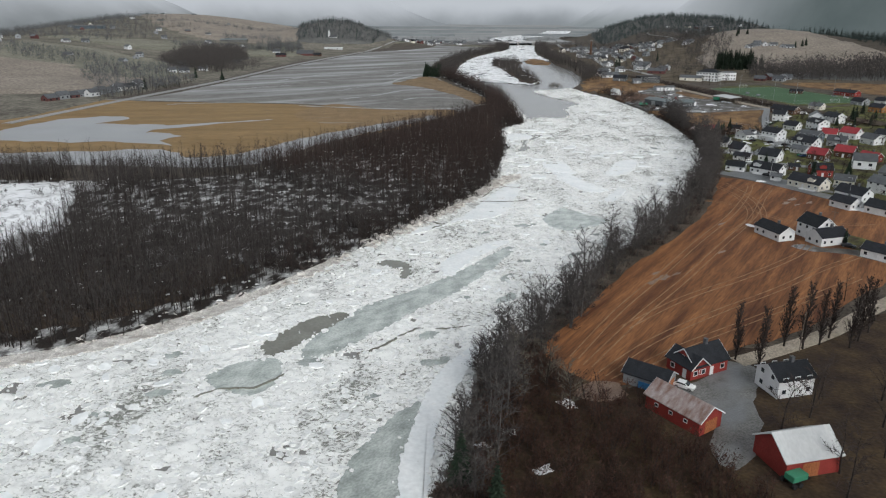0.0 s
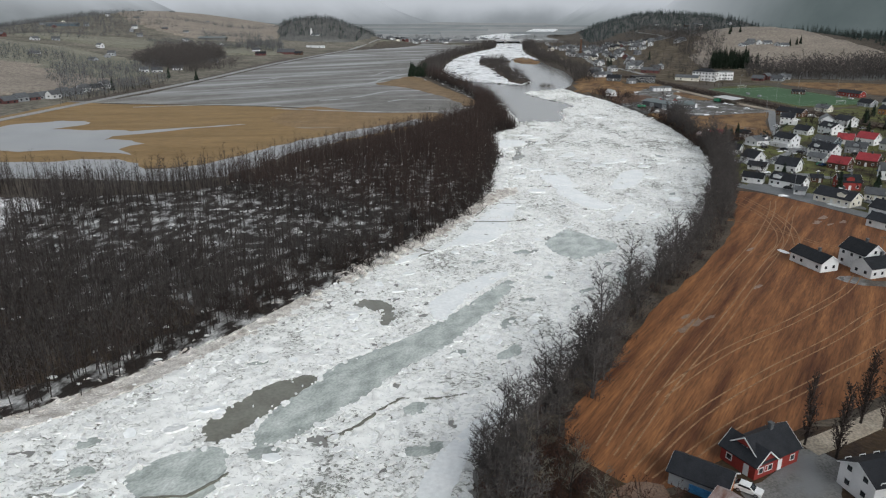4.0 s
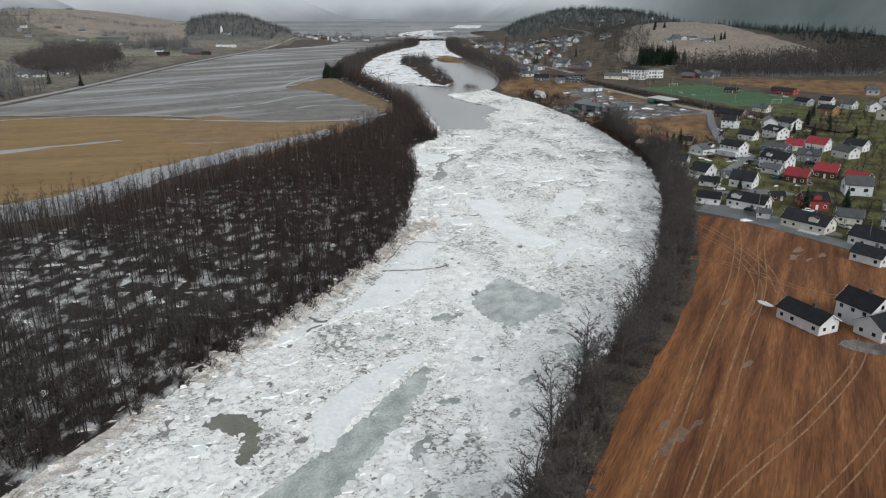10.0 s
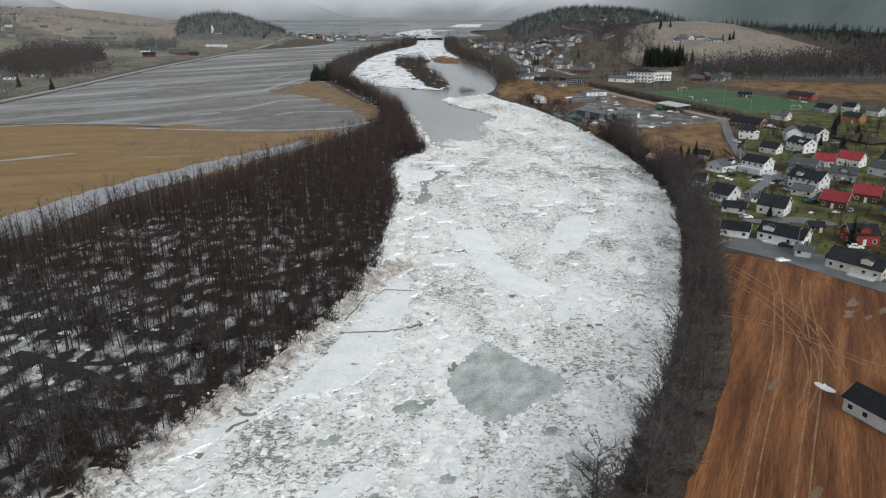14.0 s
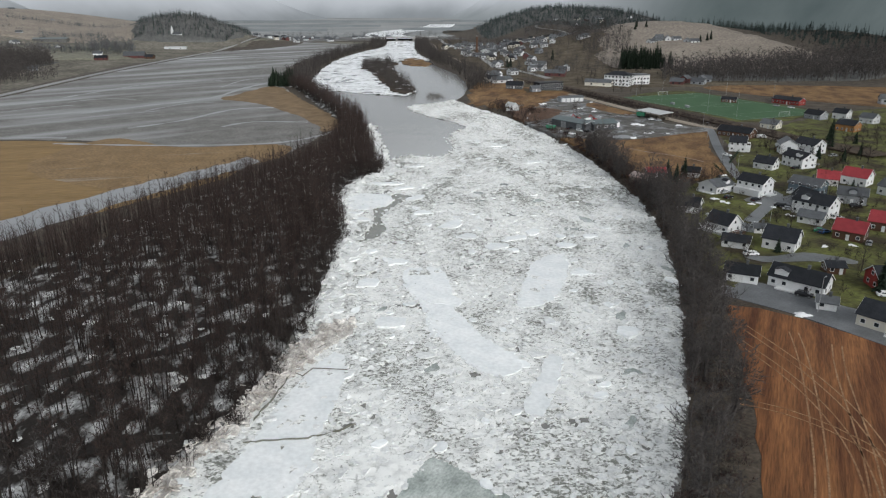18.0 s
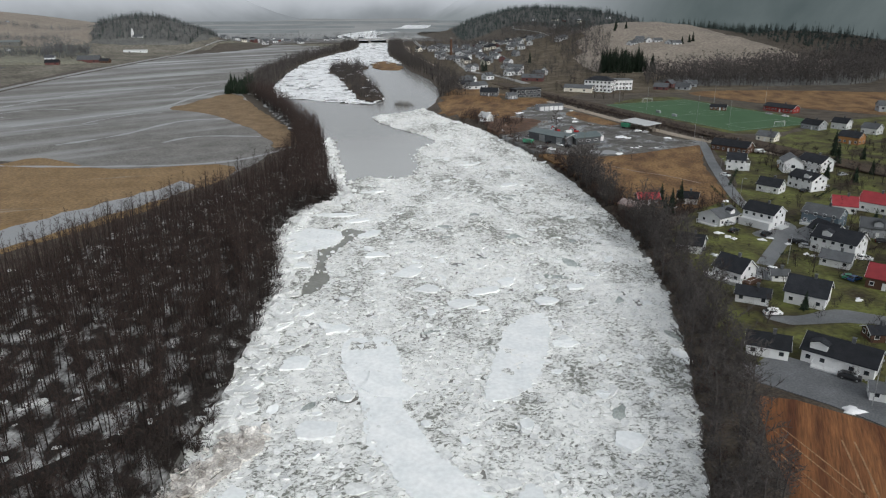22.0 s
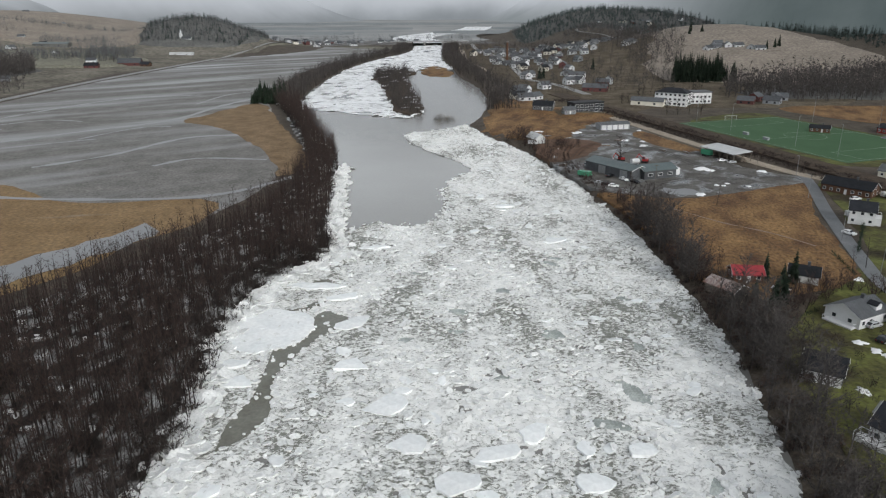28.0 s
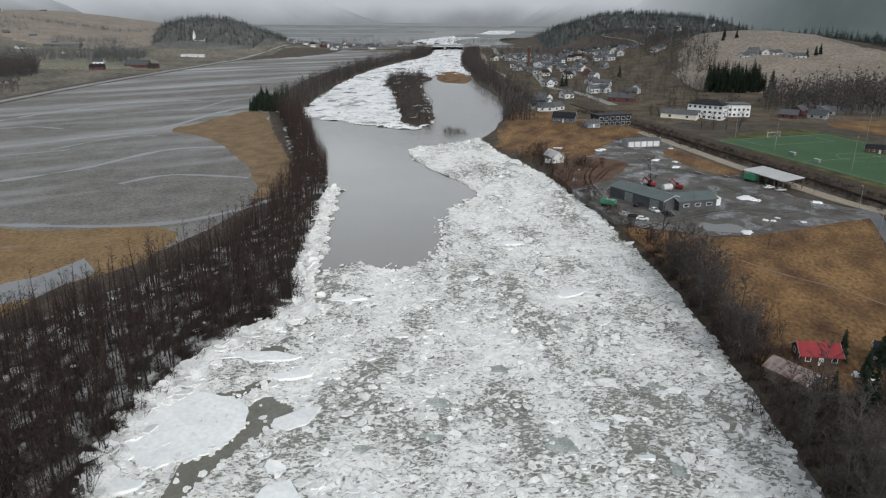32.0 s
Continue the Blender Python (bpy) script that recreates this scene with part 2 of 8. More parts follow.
    ln.new([s for s in mix.outputs if s.type == "RGBA"][0], val.inputs["Color"]), ln.new(tone.outputs[0], val.inputs["Value"])
    ln.new(val.outputs[0], bsdf.inputs["Base Color"])
    bp = nt.new("ShaderNodeBump")
    bp.inputs["Strength"].default_value, bp.inputs["Distance"].default_value = 0.7, 0.25
    ln.new(both.outputs[0], bp.inputs["Height"]), ln.new(bp.outputs[0], bsdf.inputs["Normal"])
    return m


ICE = ice_material("ice_rubble", (0.215, 0.22, 0.19), (0.865, 0.868, 0.845), 2.4, 0.50, 0.365, 0.575)
ICE_FAR = ice_material("ice_far", (0.34, 0.345, 0.34), (0.88, 0.89, 0.90), 8.0, 3.0, 0.36, 0.52)
ICE_SMOOTH = material("ice_smooth", (0.76, 0.79, 0.795), (0.90, 0.91, 0.905), 5.0, 0.4, 0.10, 6, vary=0.06, contrast=0.4, middle=0.47, grain=0.08)
ICE_GREY = material("ice_grey", (0.22, 0.25, 0.23), (0.56, 0.59, 0.565), 3.0, 0.25, 0.08, 9, vary=0.15, grain=0.22, contrast=0.5, middle=0.54, stretch=(1, 0.6, 1), turn=33)
ICE_CRUMB = material("ice_crumb", (0.62, 0.63, 0.62), (0.88, 0.885, 0.875), 2.2, 0.5, 0.3, 6, contrast=0.5, grain=0.14)
ICE_DIRTY = material("ice_dirty", (0.33, 0.30, 0.27), (0.76, 0.735, 0.70), 2.2, 0.7, 0.6, 7, contrast=0.4)
SLUSH = material("slush", (0.12, 0.115, 0.09), (0.20, 0.20, 0.17), 5.0, 0.15, 0.1, 8, grain=0.1)
WATER = material("river_water", (0.20, 0.195, 0.18), (0.235, 0.23, 0.215), 60.0, 0.12, 0.03, 60, grain=0.03, spec=0.5)
SNOW = material("snow", (0.74, 0.75, 0.76), (0.86, 0.86, 0.87), 1.5, 0.7, 0.3, 6, grain=0.06)
SOIL = material("wet_meadow", (0.042, 0.033, 0.025), (0.098, 0.080, 0.060), 6.0, 0.85, 0.6, 9, contrast=0.4)
BANK = material("bank_scrub_floor", (0.030, 0.022, 0.016), (0.085, 0.060, 0.040), 3.0, 0.9, 0.8, 9)
FLOOR = material("forest_floor", (0.022, 0.017, 0.014), (0.56, 0.565, 0.56), 3.2, 0.8, 0.5, 8, contrast=0.20, middle=0.575, stretch=(1, 0.6, 1), grain=0.3)
STUBBLE = material("stubble_field", (0.085, 0.030, 0.011), (0.25, 0.108, 0.041), 4.0, 0.85, 0.5, 9, stretch=(1.9, 0.14, 1), turn=32, contrast=0.36, grain=0.35)
ORANGE = material("pale_stubble", (0.175, 0.108, 0.042), (0.275, 0.182, 0.080), 16.0, 0.85, 0.4, 12, stretch=(0.3, 1.6, 1), turn=-8, grain=0.2)
# The dry soil tones are lightened to carry distance haze.
FLOOD = wet_material("flooded_plough", (0.120, 0.115, 0.106), (0.205, 0.197, 0.184), (0.275, 0.278, 0.28), 26.0, (0.16, 0.9, 1), -34, 0.56, 0.14, wet_rough=0.3)
TAN = material("tan_pasture", (0.185, 0.158, 0.132), (0.27, 0.232, 0.192), 30.0, 0.9, 0.3, 12)
HEATH = material("brown_meadow", (0.058, 0.026, 0.013), (0.235, 0.138, 0.058), 7.0, 0.9, 0.7, 9, contrast=0.42, middle=0.46, stretch=(1, 0.5, 1), turn=20, grain=0.45)
LAWN = material("winter_lawn", (0.036, 0.027, 0.013), (0.108, 0.116, 0.030), 9.0, 0.9, 0.5, 9, contrast=0.26, middle=0.49, grain=0.4)
GREENF = material("pale_green_field", (0.135, 0.133, 0.100), (0.215, 0.205, 0.160), 30.0, 0.9, 0.3, 10)
PITCH = material("artificial_turf", (0.036, 0.088, 0.036), (0.052, 0.112, 0.050), 14.0, 0.8, 0.1, 9, grain=0.08)
ASPHALT = material("wet_asphalt", (0.075, 0.079, 0.084), (0.150, 0.156, 0.163), 4.0, 0.4, 0.1, 12, spec=0.5)
GRAVEL = wet_material("wet_gravel_yard", (0.060, 0.054, 0.047), (0.145, 0.138, 0.128), (0.175, 0.18, 0.185), 7.0, (1.0, 0.7, 1), 25, 0.56, 0.06, wet_rough=0.22, fine=0.7)
FARMGRAVEL = wet_material("pale_wet_farm_gravel", (0.115, 0.112, 0.105), (0.20, 0.198, 0.19), (0.165, 0.17, 0.172), 4.0, (1, 0.5, 1), 35, 0.56, 0.08, wet_rough=0.3, fine=0.5)
TRACK = material("pale_track", (0.26, 0.22, 0.17), (0.36, 0.31, 0.25), 3.0, 0.9, 0.3, 8)
MEADOW = material("bank_meadow", (0.145, 0.095, 0.048), (0.235, 0.160, 0.090), 7.0, 0.9, 0.4, 8, contrast=0.4)
DITCH = material("forest_ditch_water", (0.014, 0.012, 0.010), (0.032, 0.027, 0.023), 3.0, 0.55, 0.2, 6, spec=0.15)
HEATH2 = material("red_brown_earth", (0.075, 0.042, 0.026), (0.15, 0.09, 0.06), 4.0, 0.9, 0.5, 8)
ROADPALE = material("pale_wet_road", (0.21, 0.21, 0.205), (0.29, 0.288, 0.28), 6.0, 0.6, 0.1, 8)
FARMGRASS = material("farm_grass", (0.020, 0.011, 0.008), (0.068, 0.044, 0.020), 5.0, 0.9, 0.5, 9, contrast=0.4)
LINEPAINT = material("worn_line_paint", (0.26, 0.30, 0.26), (0.40, 0.44, 0.40), 1.0, 0.7, 0, 6)
THICKET = material("red_brown_thicket", (0.036, 0.017, 0.012), (0.080, 0.040, 0.028), 3.0, 0.95, 0, 6)
TRACKS = material("pressed_stubble", (0.19, 0.095, 0.045), (0.31, 0.19, 0.105), 3.0, 0.85, 0.3, 8, contrast=0.4)
MUD = material("wet_mud", (0.11, 0.058, 0.032), (0.20, 0.135, 0.095), 2.5, 0.4, 0.3, 8)
WATERP = material("flood_water_surface", (0.115, 0.118, 0.122), (0.165, 0.168, 0.172), 18.0, 0.3, 0.05, 30, grain=0.06, spec=0.4)
ROWS = wet_material("stubble_rows", (0.17, 0.105, 0.045), (0.25, 0.165, 0.08), (0.24, 0.225, 0.19), 9.0, (0.10, 0.7, 1), -8, 0.68, 0.05)
# Paled towards mist grey, so distance haze sits in the colour.
HAZEFIELD = material("far_fields", (0.14, 0.138, 0.138), (0.20, 0.196, 0.193), 120.0, 1.0, 0, 6, spec=0.0)
# Pale bluish twigs for distant woods: the haze is put into the colour.
TWIGHAZE = material("hazed_bare_twigs", (0.105, 0.110, 0.115), (0.155, 0.162, 0.168), 3.0, 1.0, 0, 6, spec=0.0)
# A step between near and far twigs; on distant woods its greyness includes haze.
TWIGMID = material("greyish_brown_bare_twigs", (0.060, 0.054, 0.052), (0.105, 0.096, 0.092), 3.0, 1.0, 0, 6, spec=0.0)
WHITE = material("white_boards", (0.54, 0.55, 0.555), (0.68, 0.685, 0.69), 3.0, 0.6, 0.2, 14, vary=0.08, grain=0.05)
# White boards of distant houses, greyed in the colour to imitate haze.
HAZEWHITE = material("hazed_white_boards", (0.50, 0.515, 0.53), (0.62, 0.63, 0.64), 3.0, 0.8, 0.1, 14, vary=0.15, grain=0.05)
# A duller red for the distant houses and barns.
FARRED = material("muted_red_boards", (0.085, 0.036, 0.034), (0.13, 0.052, 0.048), 3.0, 0.8, 0.1, 14, vary=0.15, grain=0.1)
CREAM = material("cream_boards", (0.55, 0.52, 0.45), (0.66, 0.63, 0.55), 3.0, 0.6, 0.2, 14, vary=0.08, grain=0.06)
RED = material("falu_red_boards", (0.17, 0.022, 0.018), (0.25, 0.035, 0.028), 3.0, 0.7, 0.3, 14, vary=0.12, grain=0.12)
GREYW = material("grey_boards", (0.20, 0.215, 0.23), (0.29, 0.30, 0.315), 3.0, 0.65, 0.2, 14, vary=0.2, grain=0.08)
BLUEW = material("blue_grey_boards", (0.075, 0.105, 0.13), (0.115, 0.15, 0.18), 3.0, 0.65, 0.2, 14, vary=0.1, grain=0.08)
BROWNW = material("brown_boards", (0.060, 0.030, 0.018), (0.105, 0.055, 0.033), 3.0, 0.7, 0.2, 14, vary=0.15, grain=0.1)
OCHRE = material("ochre_boards", (0.28, 0.13, 0.045), (0.36, 0.18, 0.07), 3.0, 0.7, 0.2, 14, grain=0.1)
ORANGEDOOR = material("rust_brown_door", (0.25, 0.085, 0.030), (0.33, 0.12, 0.05), 2.0, 0.7, 0.2, 10)
ROOFD = material("dark_roof_tiles", (0.010, 0.011, 0.014), (0.022, 0.024, 0.029), 2.0, 0.6, 0.4, 9, vary=0.3, grain=0.25, spec=0.2)
ROOFG = material("grey_roof_tiles", (0.060, 0.064, 0.070), (0.10, 0.105, 0.112), 2.0, 0.5, 0.4, 9, vary=0.2, grain=0.15)
ROOFR = material("red_roof_sheet", (0.20, 0.024, 0.030), (0.28, 0.036, 0.042), 2.0, 0.5, 0.3, 9, vary=0.12, grain=0.1)
RUSTY = material("rusted_roof_sheet", (0.16, 0.085, 0.065), (0.34, 0.30, 0.29), 1.6, 0.6, 0.3, 9, stretch=(1.4, 0.3, 1), contrast=0.35, grain=0.15)
PALEROOF = material("pale_metal_roof", (0.40, 0.41, 0.41), (0.54, 0.55, 0.55), 5.0, 0.5, 0.1, 9, grain=0.08, stretch=(1, 0.3, 1))
GREENROOF = material("grey_green_metal_roof", (0.070, 0.092, 0.094), (0.110, 0.138, 0.140), 4.0, 0.4, 0.1, 9, grain=0.12)
GLASS = material("window_glass", (0.015, 0.018, 0.022), (0.03, 0.034, 0.04), 2.0, 0.08, 0, 4, spec=0.6)
STONE = material("grey_stone", (0.20, 0.195, 0.19), (0.32, 0.31, 0.30), 1.0, 0.85, 0.4, 8)
TIMBER = material("weathered_timber", (0.10, 0.085, 0.07), (0.20, 0.17, 0.14), 1.0, 0.85, 0.3, 8)
STEEL = material("galvanised_steel", (0.28, 0.29, 0.30), (0.38, 0.39, 0.40), 1.0, 0.45, 0.1, 8, metal=0.6)
RUBBER = material("tyre_rubber", (0.012, 0.012, 0.012), (0.022, 0.022, 0.022), 0.3, 0.9, 0.2, 6)
BARK = material("dark_bark", (0.014, 0.011, 0.010), (0.040, 0.031, 0.027), 1.5, 0.95, 0.3, 8, vary=0.2)
TWIG = material("bare_twigs", (0.024, 0.018, 0.016), (0.056, 0.043, 0.038), 3.0, 0.95, 0, 6, vary=0.25)
TWIGRED = material("reddish_bare_twigs", (0.040, 0.026, 0.022), (0.080, 0.054, 0.046), 3.0, 0.95, 0, 6, vary=0.2)
TWIGPALE = material("greyish_bare_twigs", (0.085, 0.075, 0.06), (0.14, 0.125, 0.10), 3.0, 0.95, 0, 6, vary=0.2)
SPRUCE = material("spruce_needles", (0.010, 0.020, 0.012), (0.026, 0.042, 0.024), 0.8, 0.9, 0.3, 6, vary=0.2)
# Distant needles and wood floor, paled so the colour carries the haze.
HAZESPRUCE = material("hazed_spruce_needles", (0.050, 0.068, 0.064), (0.085, 0.106, 0.100), 4.0, 1.0, 0, 6, spec=0.0)
HAZEWOOD = material("hazed_far_wood", (0.095, 0.097, 0.095), (0.15, 0.148, 0.142), 16.0, 1.0, 0.3, 12, spec=0.0)
# Backdrop materials that emit a painted haze instead of being lit.
MIST = mist_glow("misty_valley_head", (0.120, 0.131, 0.143), (0.165, 0.178, 0.193), 260.0, foot=0, head=95)
MISTFLOOR = mist_glow("misty_valley_floor", (0.098, 0.105, 0.110), (0.170, 0.174, 0.178), 130.0, foot=400, head=900)
MISTWOOD = mist_glow("misty_valley_woods", (0.085, 0.094, 0.100), (0.120, 0.130, 0.137), 60.0, foot=400, head=900)
MISTMID = mist_glow("misty_far_hills", (0.105, 0.114, 0.123), (0.145, 0.157, 0.170), 220.0, foot=0, head=95)
MISTLEFT = mist_glow("misty_left_hills", (0.080, 0.088, 0.094), (0.125, 0.135, 0.143), 160.0, foot=20, head=130)
MISTRIGHT = mist_glow("misty_right_far_hills", (0.105, 0.118, 0.126), (0.15, 0.163, 0.172), 300.0, foot=5, head=90)
MISTDARK = mist_glow("misty_right_hills", (0.040, 0.052, 0.054), (0.072, 0.086, 0.088), 120.0, (0.265, 0.278, 0.30), 170.0, 520.0, (1250.0, 1950.0))
# Lighter and greyer than near ground, with haze put into the colour.
SLOPE = material("grey_winter_slope", (0.108, 0.102, 0.086), (0.225, 0.208, 0.178), 34.0, 1.0, 0.2, 10, spec=0.0)
VERGE = material("village_verges", (0.072, 0.062, 0.048), (0.165, 0.140, 0.108), 12.0, 1.0, 0.2, 10, spec=0.0)


# ---- helpers for shapes ----
def mesh_from(name, verts, faces, mat, smooth=False):
    me = bpy.data.meshes.new(name)
    me.from_pydata([tuple(v) for v in verts], [], [tuple(f) for f in faces])
    me.materials.append(mat)
    if smooth:
        me.polygons.foreach_set("use_smooth", [True] * len(me.polygons))
    me.update()
    return me


def tri_mesh(name, verts, tris, mat):
    """A mesh from arrays of points and triangles."""
    me = bpy.data.meshes.new(name)
    verts, tris = np.asarray(verts, np.float32), np.asarray(tris, np.int32)
    me.vertices.add(len(verts)), me.loops.add(tris.size), me.polygons.add(len(tris))
    me.vertices.foreach_set("co", verts.ravel())
    me.loops.foreach_set("vertex_index", tris.ravel())
    me.polygons.foreach_set("loop_start", np.arange(0, tris.size, 3, dtype=np.int32))
    me.materials.append(mat)
    me.update(calc_edges=True)
    return me


def smooth_line(points, step=6.0, jitter=0.0, seed=1, closed=False):
    """A Catmull-Rom line through the points, resampled, with a little unevenness."""
    p = np.array(points, float)
    n = len(p)
    out = []
    rng = np.random.default_rng(seed)
    for i in range(n if closed else n - 1):
        if closed:
            a, b, c, d = p[(i - 1) % n], p[i], p[(i + 1) % n], p[(i + 2) % n]
        else:
            a, b, c, d = p[max(i - 1, 0)], p[i], p[i + 1], p[min(i + 2, n - 1)]
        k = max(1, int(np.hypot(*(c - b)) / step))
        for t in np.arange(k) / k:
            out.append(0.5 * (2 * b + (c - a) * t + (2 * a - 5 * b + 4 * c - d) * t * t + (3 * b - a - 3 * c + d) * t**3))
    if not closed:
        out.append(p[-1])
    out = np.array(out)
    if jitter:
        out[1:-1] += rng.normal(0, jitter, (len(out) - 2, 2))
    return out


def inside(px, py, poly):
    """Which of the points lie in the polygon."""
    px, py = np.asarray(px, float), np.asarray(py, float)
    res = np.zeros(px.shape, bool)
    x, y = poly[:, 0], poly[:, 1]
    j = len(poly) - 1
    for i in range(len(poly)):
        cross = (y[i] > py) != (y[j] > py)
        res ^= cross & (px < (x[j] - x[i]) * (py - y[i]) / (y[j] - y[i] + 1e-12) + x[i])
        j = i
    return res


def distance_to(px, py, line):
    best = np.full(np.shape(px), 1e9)
    for (ax, ay), (bx, by) in zip(line[:-1], line[1:]):
        dx, dy = bx - ax, by - ay
        t = np.clip(((px - ax) * dx + (py - ay) * dy) / (dx * dx + dy * dy + 1e-9), 0, 1)
        best = np.minimum(best, np.hypot(px - ax - t * dx, py - ay - t * dy))
    return best


# ---- the plan: the banks, in metres, from the south to the north ----
LEFT = smooth_line([(-260, 40), (-150, 85), (-88, 113), (-67, 125), (-48, 152), (-31, 180), (-20, 200), (-9, 222), (0, 246), (6, 272), (9, 300), (12, 325), (11.5, 343), (8, 363), (12, 381),
                    (18, 394), (25, 403), (22, 425), (21, 450), (19, 485), (18, 505), (13, 540), (4, 572), (-13, 645), (-23, 680), (-26, 720), (-25, 830), (-15, 956), (10, 1088), (43, 1209), (52, 1370)], 5, 0.5, 3)
RIGHT = smooth_line([(-30, 20), (-12, 55), (-5, 78), (-2, 97), (3, 117), (16, 138), (30, 168), (45, 191), (58, 212), (70, 236), (87, 280), (96, 306), (103, 340), (107, 370), (108, 400), (107, 440),
                     (103, 484), (98, 519), (90, 548), (81, 578), (77, 606), (84, 624), (96, 700), (97, 790), (90, 857), (88, 962), (84, 1068), (88, 1200), (101, 1371)], 5, 0.5, 4)
RIVER = np.concatenate([LEFT, RIGHT[::-1]])
LEFT_COARSE, RIGHT_COARSE = LEFT[::3], RIGHT[::3]
RIVER_COARSE = np.concatenate([LEFT_COARSE, RIGHT_COARSE[::-1]])
FOREST = np.array([(-230, 70), *LEFT[LEFT[:, 1] < 690][4:], (-30, 700), (-40, 690), (-24, 640), (-6, 570), (4, 520), (6, 480), (0, 440), (-14, 408), (-32, 378), (-54, 340), (-78, 300), (-96, 262), (-130, 258), (-210, 255), (-260, 230)])


def bump_hill(x, y, cx, cy, rx, ry, h, turn=0.0):
    c, s = math.cos(radians(turn)), math.sin(radians(turn))
    u, v = ((x - cx) * c + (y - cy) * s) / rx, (-(x - cx) * s + (y - cy) * c) / ry
    return h * np.exp(-(u * u + v * v))


def ground_height(x, y):
    x, y = np.asarray(x, float), np.asarray(y, float)
    wet = inside(x, y, RIVER_COARSE)
    left, right = distance_to(x, y, LEFT_COARSE), distance_to(x, y, RIGHT_COARSE)
    edge = np.minimum(left, right)
    dry = np.where(right < left, 0.2 + 1.3 * np.clip(right / 5, 0, 1), 0.15 + 0.45 * np.clip(left / 5, 0, 1))
    z = np.where(wet, -np.clip(edge * 0.5, 0.0, 2.5), dry)
    hills = bump_hill(x, y, -255, 1300, 90, 100, 36) + bump_hill(x, y, -640, 1500, 260, 420, 50) + bump_hill(x, y, -640, 750, 200, 300, 26)
    hills = hills + bump_hill(x, y, 390, 1040, 150, 170, 36) + bump_hill(x, y, 360, 1600, 115, 190, 36) + bump_hill(x, y, 520, 1540, 150, 200, 36) + bump_hill(x, y, 322, 1330, 55, 80, 17) + bump_hill(x, y, 800, 950, 200, 420, 60)
    far = np.clip((np.hypot(x, y - 200) - 300) / 300, 0, 1)
    return z + np.where(wet, 0, np.maximum(hills - 1.2, 0) * far + bump_hill(x, y, 122, 636, 24, 14, 2.6))


def uneven(lo, hi, fine_lo, fine_hi, step, growth):
    """Grid lines that are close together in the middle and spread outwards."""
    mid = list(np.arange(fine_lo, fine_hi + step, step))
    s, up = step, [mid[-1]]
    while up[-1] < hi:
        s *= growth
        up.append(up[-1] + s)
    s, dn = step, [mid[0]]
    while dn[-1] > lo:
        s *= growth
        dn.append(dn[-1] - s)
    return np.array(dn[:0:-1] + mid + up[1:])


def grid_mesh(name, xs, ys, z, mat, keep=None, smooth=True):
    nx, ny = len(xs), len(ys)
    X, Y = np.meshgrid(xs, ys)
    verts = np.stack([X, Y, z], -1).reshape(-1, 3)
    i = np.arange(nx * ny).reshape(ny, nx)
    a, b, c, d = i[:-1, :-1].ravel(), i[:-1, 1:].ravel(), i[1:, 1:].ravel(), i[1:, :-1].ravel()
    if keep is not None:
        k = (keep[:-1, :-1] & keep[:-1, 1:] & keep[1:, 1:] & keep[1:, :-1]).ravel()
        a, b, c, d = a[k], b[k], c[k], d[k]
    tris = np.concatenate([np.stack([a, b, c], 1), np.stack([a, c, d], 1)])
    used, inv = np.unique(tris, return_inverse=True)
    me = tri_mesh(name, verts[used], inv.reshape(-1, 3), mat)
    if smooth:
        me.polygons.foreach_set("use_smooth", [True] * len(me.polygons))
    return me


# ---- the ground: one sheet to the horizon ----
gx, gy = uneven(-3700, 3700, -210, 330, 6, 1.06), uneven(-1500, 3900, 40, 760, 6, 1.06)
GX, GY = np.meshgrid(gx, gy)
tagged(new("ground", grid_mesh("ground", gx, gy, ground_height(GX, GY) - 0.02, SOIL)), "brown winter valley floor of soaked meadow and low hills", "ground", kind="structure")


def sheet(name, outline, mat, label, category, lift=0.05, step=5.0, jitter=0.5, seed=5, level=None, cell=25.0):
    """A patch of ground cover: flat at a level with its rim turned down, or draped over a hill."""
    line = smooth_line(outline, step, jitter, seed, True)
    bm = bmesh.new()
    if level is not None:
        top = [bm.verts.new((p[0], p[1], level + lift)) for p in line]
        low = [bm.verts.new((p[0], p[1], level - 1.4)) for p in line]
        bm.faces.new(top)
        for i in range(len(top)):
            j = (i + 1) % len(top)
            bm.faces.new((top[i], low[i], low[j], top[j]))
    else:
        bm.faces.new([bm.verts.new((p[0], p[1], 0)) for p in line])
        lo, hi = line.min(0), line.max(0)
        for axis in (0, 1):
            for c in np.arange(lo[axis] + cell, hi[axis], cell):
                bmesh.ops.bisect_plane(bm, geom=bm.verts[:] + bm.edges[:] + bm.faces[:], plane_co=(c, c, 0), plane_no=(1 - axis, axis, 0))
        co = np.array([v.co[:] for v in bm.verts])
        for v, z in zip(bm.verts, ground_height(co[:, 0], co[:, 1])):
            v.co.z = z + (lift if not v.is_boundary else -0.5)
    bmesh.ops.recalc_face_normals(bm, faces=bm.faces[:])
    me = bpy.data.meshes.new(name)
    bm.to_mesh(me), bm.free()
    me.materials.append(mat)
    return tagged(new(name, me), label, category, kind="structure")


